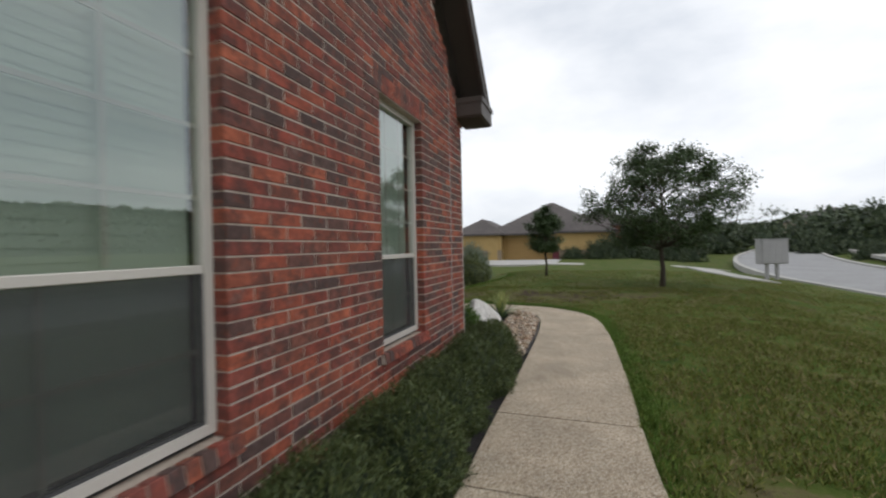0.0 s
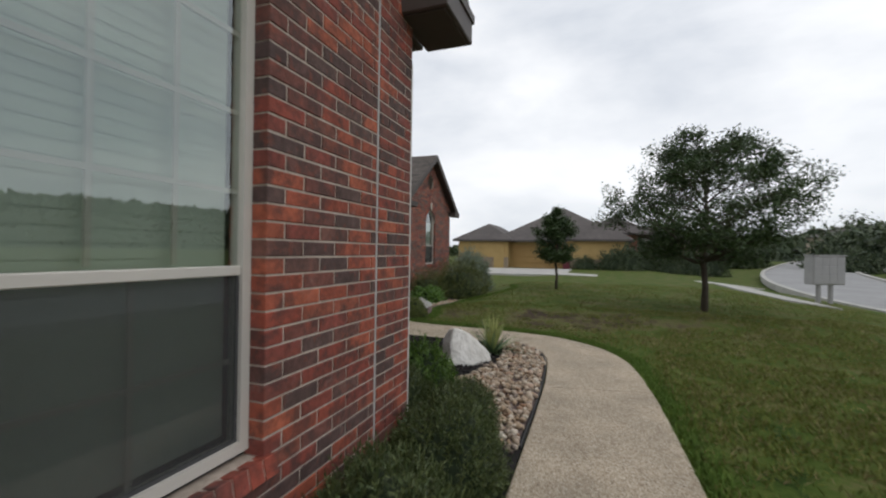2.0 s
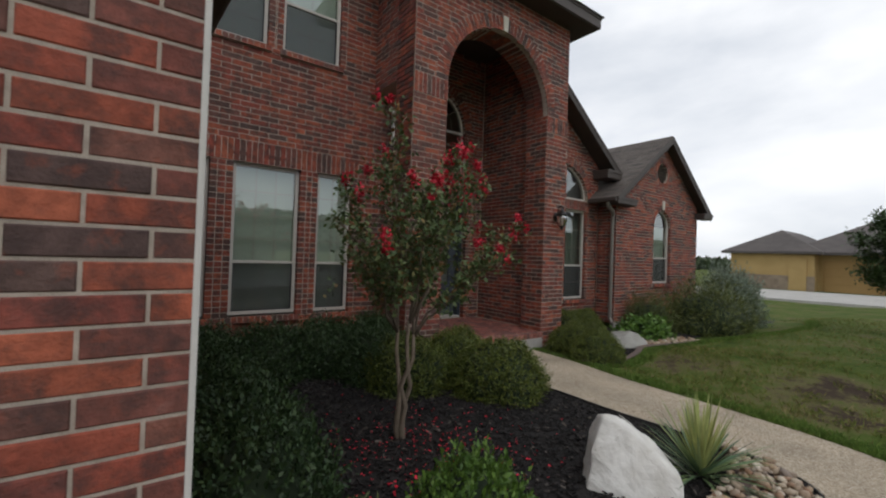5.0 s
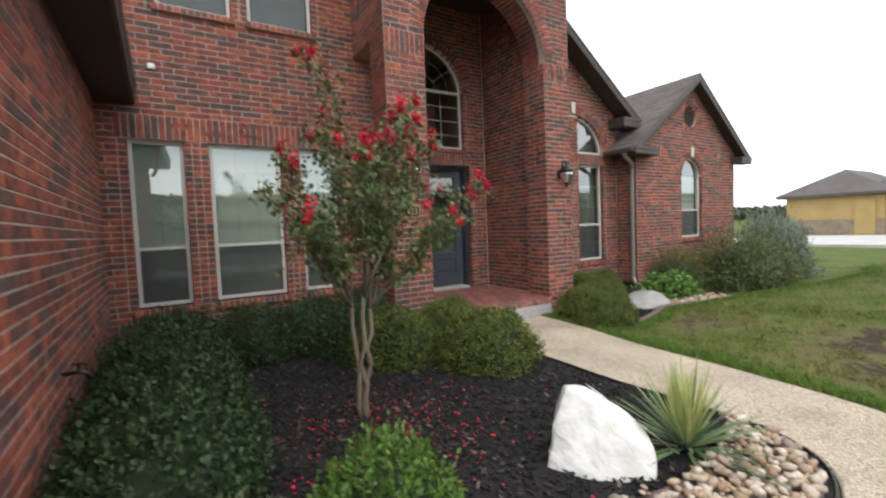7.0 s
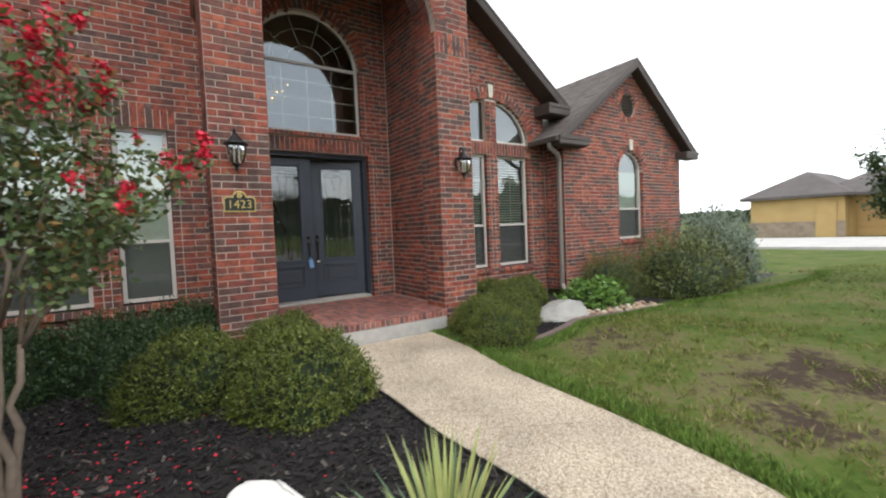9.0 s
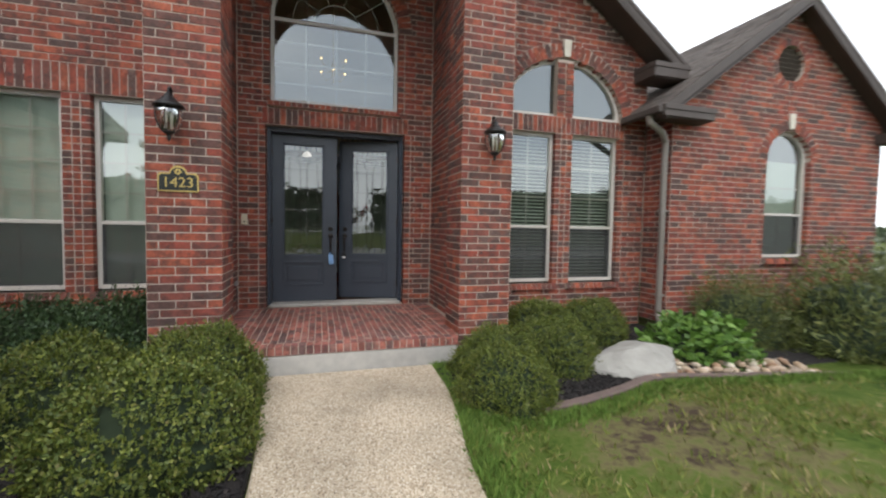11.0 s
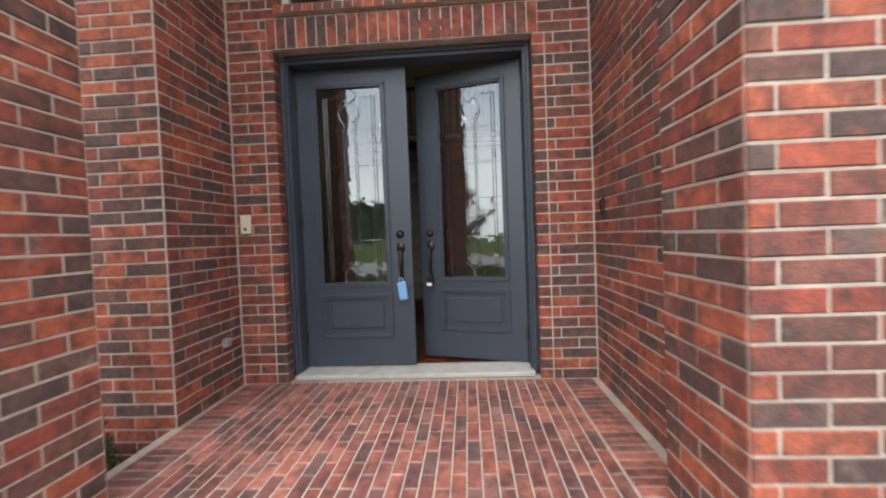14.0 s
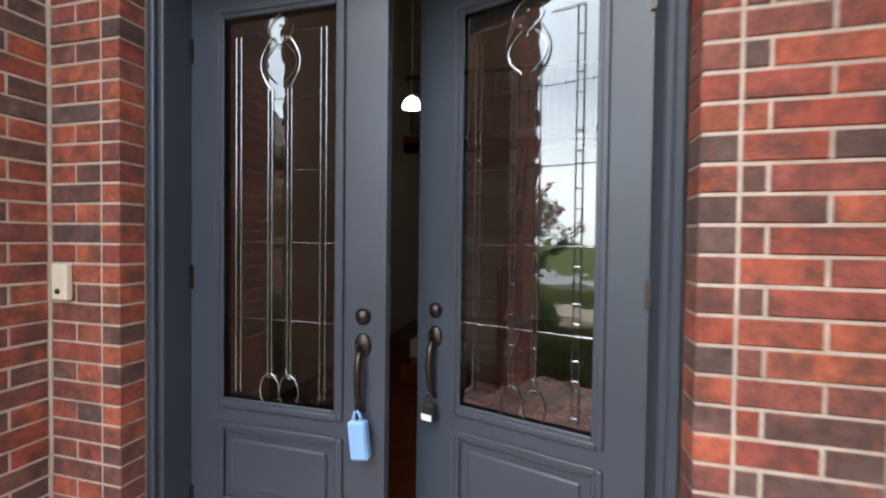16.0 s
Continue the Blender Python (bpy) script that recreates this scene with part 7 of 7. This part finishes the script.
stones_poly = [(-0.64, 5.55), (-0.63, 7.0), (-0.72, 8.3), (-0.90, 8.98), (-1.22, 9.24), (-1.62, 9.28), (-1.42, 8.95), (-1.33, 8.3), (-1.42, 7.6), (-1.62, 7.1), (-1.50, 6.4), (-1.45, 6.0), (-1.1, 5.9)]
bed("stone_bed", "bed of mixed tan and white river stones beside the walk", stones_poly, -0.008, EDGING, "gravel")
stone_bed = bpy.data.objects["stone_bed"]
rng_ = np.random.default_rng(77)
bm_ = bmesh.new()
bmesh.ops.create_icosphere(bm_, subdivisions=1, radius=1.0)
bm_.verts.ensure_lookup_table()
ico_v = np.array([v.co[:] for v in bm_.verts])
ico_f = [tuple(v.index for v in f.verts) for f in bm_.faces]
bm_.free()
stone_me = []
for i in range(6):
    v_ = ico_v * rng_.uniform(0.8, 1.2, (len(ico_v), 1)) * rng_.uniform((0.8, 0.6, 0.4), (1.2, 0.9, 0.65), 3)
    me_ = bpy.data.meshes.new("stone")
    me_.from_pydata(v_.tolist(), [], ico_f)
    me_.materials.append(RIVER)
    me_.shade_smooth()
    stone_me.append(me_)
vs_, fs_, made_ = [], [], 0
tries = 0
while tries < 2100:
    tries += 1
    x_, y_ = rng_.uniform(-1.65, -0.62), rng_.uniform(5.5, 9.3)
    if not inside(stones_poly, x_, y_):
        continue
    r_ = float(rng_.choice((0.022, 0.03, 0.04, 0.052), p=(0.3, 0.35, 0.25, 0.1)))
    m_ = Matrix.Translation((x_, y_, r_ * 0.3 + rng_.uniform(-0.005, 0.03))) @ Euler(rng_.uniform(-0.5, 0.5, 3) + np.array((0, 0, rng_.uniform(0, 6)))).to_matrix().to_4x4() @ Matrix.Scale(r_, 4)
    if made_ < 300 and 6.6 < y_ < 8.2:
        ob = new("stone", stone_me[int(rng_.integers(6))])
        ob.parent = stone_bed
        ob.matrix_world = m_
        made_ += 1
    else:
        k = len(vs_)
        me_ = stone_me[int(rng_.integers(6))]
        vs_ += [m_ @ v.co for v in me_.vertices]
        fs_ += [tuple(i + k for i in f) for f in ico_f]
tagged(shape("stones", vs_, fs_, RIVER, stone_bed, smooth=True), kind="stuff")
# a few stones beside the flat rock
vs_, fs_ = [], []
for i in range(150):
    x_, y_ = rng_.uniform(-4.6, -4.15), rng_.uniform(12.7, 14.6)
    r_ = float(rng_.choice((0.03, 0.045, 0.065)))
    m_ = Matrix.Translation((x_ + 0.25 * (y_ > 13.6), y_, r_ * 0.3)) @ Euler(rng_.uniform(-0.5, 0.5, 3)).to_matrix().to_4x4() @ Matrix.Scale(r_, 4)
    k = len(vs_)
    vs_ += [m_ @ Vector(p) * 1.0 for p in (ico_v * np.array((1.1, 0.8, 0.55))).tolist()]
    fs_ += [tuple(j + k for j in f) for f in ico_f]
tagged(shape("stone_scatter", vs_, fs_, RIVER, smooth=True), "loose tan river stones at the edge of the shrub bed", "stones", kind="stuff")


def chips(name, label, poly, n, lo, hi, z, material, size=(0.012, 0.05), flat=0.35, seed=1, skip=None):
    rng = np.random.default_rng(seed)
    c = np.array([(-1, -1, -1), (1, -1, -1), (1, 1, -1), (-1, 1, -1), (-1, -1, 1), (1, -1, 1), (1, 1, 1), (-1, 1, 1)]) * 0.5
    F = [(4, 5, 6, 7), (0, 1, 5, 4), (1, 2, 6, 5), (2, 3, 7, 6), (3, 0, 4, 7)]
    vs, fs = [], []
    for i in range(n):
        x, y = rng.uniform(lo[0], hi[0]), rng.uniform(lo[1], hi[1])
        if not inside(poly, x, y) or (skip and inside(skip, x, y)):
            continue
        L = rng.uniform(*size)
        R = np.array(Euler((rng.normal(0, flat), rng.normal(0, flat), rng.uniform(0, 6.28))).to_matrix())
        k = len(vs)
        vs += ((c * np.array((L, L * 0.35, 0.007))) @ R.T + np.array((x, y, z + rng.uniform(0, 0.012)))).tolist()
        fs += [tuple(j + k for j in f) for f in F]
    return tagged(shape(name, vs, fs, material), label, "mulch", kind="stuff")


chips("mulch_chips_1", "dark shredded bark mulch chips", bed_l, 16000, (-5.5, 5.0), (-0.9, 9.4), -0.008, MULCH, (0.015, 0.06), 0.4, 3, stones_poly)
chips("mulch_chips_2", "dark shredded bark mulch chips", bed_r, 5000, (-5.6, 10.7), (-3.8, 13.8), -0.006, MULCH, (0.015, 0.06), 0.4, 4)
# fallen petals round the myrtle
n_ = 520
rng_ = np.random.default_rng(31)
P_ = np.column_stack((-3.0 + rng_.normal(0, 0.55, n_), 7.0 + rng_.normal(0, 0.55, n_), np.full(n_, 0.006)))
ob = new("fallen_petals", leaf_mesh("fallen_petals", P_, rng_.normal(0, 1, (n_, 3)) * np.array((1, 1, 0.15)), np.tile((0, 0, 1.0), (n_, 1)) + rng_.normal(0, 0.2, (n_, 3)), 0.026 * rng_.uniform(0.5, 1.2, n_), 0.45, PETAL))
tagged(ob, "fallen red petals on the dark mulch", "petals", kind="stuff")

# grass blades: thick along the walk, thinner farther off
walk_poly = [(-0.58, -6.0), (-0.59, 3.5)] + [tuple(p) for p in inner] + [tuple(p) for p in reversed(outer)] + [(0.66, 3.5), (0.68, -6.0)]
rng_ = np.random.default_rng(55)
gx, gy = [], []


def inside_many(poly, X, Y):
    c = np.zeros(len(X), dtype=bool)
    for (x0, y0), (x1, y1) in zip(poly, poly[1:] + poly[:1]):
        if y0 != y1:
            c ^= ((y0 > Y) != (y1 > Y)) & (X < (x1 - x0) * (Y - y0) / (y1 - y0) + x0)
    return c


def scatter(n, x0, x1, y0, y1, bare):
    X, Y = rng_.uniform(x0, x1, n), rng_.uniform(y0, y1, n)
    ok = ~(inside_many(walk_poly, X, Y) | inside_many(bed_l, X, Y) | inside_many(bed_r, X, Y))
    for x, y in zip(X[ok], Y[ok]):
        v = 0.55 * max(0.0, 1.2 - math.hypot((x + 0.6) * 0.30, (y - 12.0) * 0.75)) + 0.7 * noise.noise((x * 1.1, y * 1.1, 3.0)) + 0.6 * noise.noise((x * 3.6, y * 3.6, 5.0)) + 0.5 * noise.noise((x * 9.0, y * 9.0, 7.0))
        if v < bare + rng_.normal(0, 0.15):
            gx.append(x)
            gy.append(y)


scatter(120000, 0.62, 4.5, 0.5, 9.5, 0.2)
scatter(60000, 4.5, 9.0, 1.0, 14.0, 0.2)
scatter(85000, -4.4, 4.6, 9.3, 13.5, 0.2)
scatter(50000, -4.0, 8.0, 13.0, 22.0, 0.2)
n_ = len(gx)
P_ = np.column_stack((gx, gy, [ground_z(x, y) - 0.004 for x, y in zip(gx, gy)]))
ob = new("grass", leaf_mesh("grass", P_, rng_.normal(0, 0.75, (n_, 3)) + np.array((0, 0, 0.9)), rng_.normal(0, 1, (n_, 3)), 0.058 * rng_.uniform(0.5, 1.5, n_), 0.075, GRASSBLADE))
tagged(ob, "short uneven lawn grass", "grass", kind="stuff")
# lusher grass along the walk's edge and the bed edging
gx, gy = [], []
rim_lines = [(outer, 0.11, 700), ([(0.68, -2.0), (0.66, 1.0), (0.62, 3.54)], 0.09, 2200), ([(x + 0.11, y + 0.02) for x, y in edge_r], 0.10, 380)]
for line_, wide_, each_ in rim_lines:
    for p, q in zip(line_, line_[1:]):
        t_ = rng_.random(each_)
        o_ = np.abs(rng_.normal(0, wide_, each_)) + 0.008
        nx, ny = -(q[1] - p[1]), q[0] - p[0]
        ln = math.hypot(nx, ny) or 1
        gx += (p[0] + (q[0] - p[0]) * t_ - nx / ln * o_).tolist()
        gy += (p[1] + (q[1] - p[1]) * t_ - ny / ln * o_).tolist()
n_ = len(gx)
P_ = np.column_stack((gx, gy, [ground_z(x, y) - 0.004 for x, y in zip(gx, gy)]))
ob = new("edge_grass", leaf_mesh("edge_grass", P_, rng_.normal(0, 0.7, (n_, 3)) + np.array((0, 0, 0.9)), rng_.normal(0, 1, (n_, 3)), 0.06 * rng_.uniform(0.5, 1.5, n_), 0.075, GRASSGREEN))
tagged(ob, "lush green grass along the edge of the walk", "grass", kind="stuff")

# ---- beyond the lawn ----
mb = empty("cluster_mailbox", "grey metal cluster mailbox on two posts by the street", "mailbox", pose(7.9, 21.85, -0.24, 0, 0, 18))
boxes("cabinet", [(-0.58, 0.58, -0.22, 0.22, 0.72, 1.78)], MAILGREY, mb, bevel=0.03)
boxes("roof_cap", [(-0.60, 0.60, -0.25, 0.25, 1.78, 1.82)], MAILGREY, mb, bevel=0.01)
for s_ in (-0.22, 0.22):
    boxes("post", [(s_ - 0.06, s_ + 0.06, -0.06, 0.06, -0.1, 0.72)], MAILGREY, mb, bevel=0.01)
for i in range(4):
    for j in range(3):
        boxes("mail_door", [(-0.54 + 0.27 * i, -0.29 + 0.27 * i, -0.232, -0.22, 0.77 + 0.33 * j, 1.07 + 0.33 * j)], MAILGREY, mb, bevel=0.004)

sg = empty("yard_sign", "maroon yard sign with pale lettering on a wire frame", "sign", pose(8.0, 13.2, -0.25, 0, 0, -22))
boxes("panel", [(-0.42, 0.42, -0.012, 0.012, 0.55, 1.0)], MAROON, sg, bevel=0.004)
for b_ in ((-0.3, 0.3, 0.9, 0.94), (-0.2, 0.25, 0.80, 0.84), (-0.32, 0.32, 0.62, 0.70)):
    boxes("lettering_bar", [(b_[0], b_[1], -0.016, -0.012, b_[2], b_[3])], WHITEPLASTIC, sg)
bm_ = bmesh.new()
tube(bm_, [(-0.44, 0, 0.0), (-0.44, 0, 1.02), (0.44, 0, 1.02), (0.44, 0, 0.0)], 0.012, 6)
part("wire_frame", bm_, BLACKMETAL, sg)


def hip_roof(name, x0, x1, y0, y1, z, rise, material, parent, over=0.5, slope=None):
    x0, x1, y0, y1 = x0 - over, x1 + over, y0 - over, y1 + over
    w, d = x1 - x0, y1 - y0
    h = min(w, d) / 2
    if w >= d:
        r0, r1 = ((x0 + h * 0.98, (y0 + y1) / 2), (x1 - h * 0.98, (y0 + y1) / 2))
    else:
        r0, r1 = (((x0 + x1) / 2, y0 + h * 0.98), ((x0 + x1) / 2, y1 - h * 0.98))
    vs = [(x0, y0, z), (x1, y0, z), (x1, y1, z), (x0, y1, z), (*r0, z + rise), (*r1, z + rise), (x0, y0, z - 0.18), (x1, y0, z - 0.18), (x1, y1, z - 0.18), (x0, y1, z - 0.18)]
    fs = [(0, 1, 5, 4), (1, 2, 5), (2, 3, 4, 5), (3, 0, 4), (0, 6, 7, 1), (1, 7, 8, 2), (2, 8, 9, 3), (3, 9, 6, 0), (9, 8, 7, 6)] if w >= d else [(0, 1, 4), (1, 2, 5, 4), (2, 3, 5), (3, 0, 4, 5), (0, 6, 7, 1), (1, 7, 8, 2), (2, 8, 9, 3), (3, 9, 6, 0), (9, 8, 7, 6)]
    return shape(name, vs, fs, material, parent)


# ochre neighbour's house
nb = empty("ochre_house", "single-storey ochre stucco house with grey hip roofs across the lawn", "house", Matrix.Translation((0, 0, 0)))
GZ = -0.08
boxes("wall", [(-13.3, -8.2, 43.5, 54, GZ, 2.65)], FARSTUCCO, nb)
boxes("wall", [(-8.2, -2.6, 44.6, 54, GZ, 2.65)], FARSTUCCO, nb)
boxes("wall", [(-2.6, 2.6, 43.0, 54, GZ, 2.65)], FARSTUCCO, nb)
boxes("wall", [(-1.0, 3.6, 46.0, 58, GZ, 3.4)], FARBRICK, nb)
boxes("stone_base", [(-13.35, -8.15, 43.42, 43.5, GZ, 1.0)], FARSTONE, nb, "rough stone base course")
boxes("stone_base", [(-2.65, 2.65, 42.92, 43.0, GZ, 0.95)], FARSTONE, nb, "rough stone base course")
gd = boxes("garage_door", [(-7.9, -3.0, 44.5, 44.6, GZ, 2.15)], FARGARAGE, nb, "ochre sectional garage door")
for i in range(4):
    boxes("door_section", [(-7.86, -3.04, 44.46, 44.5, GZ + 0.05 + 0.55 * i, GZ + 0.55 + 0.55 * i)], FARGARAGE, gd, bevel=0.01)
gd2 = boxes("side_door", [(-9.6, -8.6, 43.36, 43.5, GZ, 2.2)], FARSTUCCO, nb, "pale ochre side door")
hip_roof("roof", -13.3, -8.2, 43.5, 54, 2.75, 1.75, FARROOF, nb)
hip_roof("roof", -9.5, 2.6, 44.0, 56, 2.72, 3.6, FARROOF, nb)
hip_roof("roof", -2.6, 2.6, 43.0, 54, 2.78, 1.9, FARROOF, nb)
hip_roof("roof", -1.2, 4.6, 46.0, 60, 3.5, 1.9, FARROOF, nb)
tr_ = boxes("waste_bin", [(-2.9, -2.3, 42.3, 42.9, GZ, 1.0)], MAROON, bevel=0.05)
tagged(tr_, "dark red wheeled bin beside the garage", "bin")


def far_house(name, label, x, y, w, d, h, z, wall_m, turn, rise=2.6):
    th = empty(name, label, "house", pose(x, y, z, 0, 0, turn))
    boxes("wall", [(-w / 2, w / 2, -d / 2, d / 2, -3.0, h)], wall_m, th)
    hip_roof("roof", -w / 2, w / 2, -d / 2, d / 2, h, rise, FARROOF, th)
    n = max(2, int(w / 3.2))
    for i in range(n):
        u = -w / 2 + w * (i + 0.5) / n
        win = boxes("window", [(u - 0.55, u + 0.55, -d / 2 - 0.05, -d / 2 + 0.02, 0.8, 2.2)], VINYL, th)
        # far panes are opaque, coloured dark for the unlit rooms
        boxes("pane", [(u - 0.47, u + 0.47, -d / 2 - 0.07, -d / 2 - 0.05, 0.88, 2.12)], ROOM_SHADE, win)
    return th


far_house("tan_house", "tan stucco house with grey roof across the street", 44.5, 66, 15, 11, 3.6, 1.3, FARTAN, -24, 3.2)
far_house("tan_house", "tan house half hidden by trees up the street", 9, 76, 14, 10, 3.0, 0.3, FARTAN, 0)
far_house("tan_house", "tan house half hidden by trees up the street", 48, 105, 15, 11, 3.2, 2.0, FARTAN, 40)
far_house("tan_house", "grey-roofed house behind the neighbour's trees", 16, 104, 15, 10, 3.2, 0.8, FARTAN, 20)

# tree lines and the wooded rise behind
clump_p = shrub("far_tree", "dark rounded tree in the distance up the street", 61, 2600, 0.16, LEAF_FAR, 0.35, 0.45, 0.28, 0.3)
rng_ = np.random.default_rng(91)
spots = [(3.9, 45.0, 1.1, 1.1, 1.5, 0), (5.8, 44.5, 0.9, 0.9, 1.0, 0), (8.0, 47, 1.2, 1.2, 1.7, 0), (1.2, 42.2, 0.9, 0.8, 1.3, 0), (10.4, 52, 1.5, 1.4, 2.2, 0), (-1.0, 42.4, 0.8, 0.6, 0.9, 0), (6.6, 58, 1.8, 1.7, 3.0, 0), (2.4, 42.4, 1.0, 0.8, 1.7, 0),
         (27, 66, 2.6, 2.6, 3.0, 0), (25, 58, 1.6, 1.6, 2.0, 0), (31, 72, 3.2, 3, 4.0, 0), (42, 90, 4, 4, 4.4, 0), (24.0, 47, 1.0, 1.0, 1.2, 0), (27, 45, 1.0, 1.0, 1.1, 0), (58, 64, 3, 3, 3.5, 0)]
for i in range(60):
    a_ = rng_.uniform(-0.05, 0.75)
    r_ = rng_.uniform(70, 150)
    x_, y_ = r_ * math.sin(a_), r_ * math.cos(a_)
    if abs(x_ - (20 + (y_ - 62) * 0.45)) < 8 or (0.48 < x_ / y_ < 0.85 and y_ < 84):
        continue
    s_ = rng_.uniform(2.6, 5.0)
    spots.append((x_, y_, s_, s_ * 0.9, s_ * rng_.uniform(0.7, 1.1), rng_.uniform(0, 360)))
for i, (x_, y_, a_, b_, h_, t_) in reversed(list(enumerate(spots))):
    d_ = math.hypot(x_, y_)
    m_ = Matrix.Translation((x_, y_, ground_z(x_, y_) + 1.2 * smooth(50, 110, d_) * smooth(0, 30, x_))) @ Matrix.Rotation(radians(t_), 4, "Z") @ Matrix.Diagonal((a_, b_, h_, 1))
    if i == 0:
        clump_p.matrix_basis = m_
        tagged(clump_p, category="tree")
    else:
        copy_thing(clump_p, m_)
# the wooded hill closing the view
vs_, fs_ = [], []
nh = 90
for i in range(nh + 1):
    a_ = -0.6 + 2.6 * i / nh
    hh = 9 + 13 * smooth(0.15, 1.1, a_) + 2.2 * noise.noise((a_ * 9, 0, 0)) + 1.1 * noise.noise((a_ * 31, 4, 0))
    for r_, z_ in ((190, -3), (215, hh * 0.55), (245, hh), (290, -3)):
        vs_.append((r_ * math.sin(a_), r_ * math.cos(a_), z_ * (0.30 + 0.7 * smooth(-0.1, 0.5, a_)) if z_ > 0 else z_))
for i in range(nh):
    for k in range(3):
        q = 4 * i + k
        fs_.append((q, q + 4, q + 5, q + 1))
hill = tagged(shape("backdrop_hill", vs_, fs_, FOLIAGE_SHADE, smooth=True), "distant dark wooded hill", "hill", kind="structure")
P_, N_ = [], []
for i in range(26000):
    a_, f_ = rng_.uniform(-0.6, 2.0), rng_.random() ** 0.5
    hh = (9 + 13 * smooth(0.15, 1.1, a_) + 2.2 * noise.noise((a_ * 9, 0, 0)) + 1.1 * noise.noise((a_ * 31, 4, 0))) * (0.30 + 0.7 * smooth(-0.1, 0.5, a_))
    r_ = 195 + 50 * f_
    z_ = hh * (f_ / 0.5 * 0.6 if f_ < 0.5 else 0.55 + 0.45 * (f_ - 0.5) / 0.5)
    P_.append((r_ * math.sin(a_), r_ * math.cos(a_), z_))
n_ = len(P_)
ob = new("far_woods", leaf_mesh("far_woods", P_, rng_.normal(0, 0.7, (n_, 3)) + np.array((0, 0, 0.5)), rng_.normal(0, 1, (n_, 3)), 3.0 * rng_.uniform(0.5, 1.2, n_), 0.4, LEAF_FAR))
tagged(ob, "distant oak woods on the hill", "woods", kind="stuff")
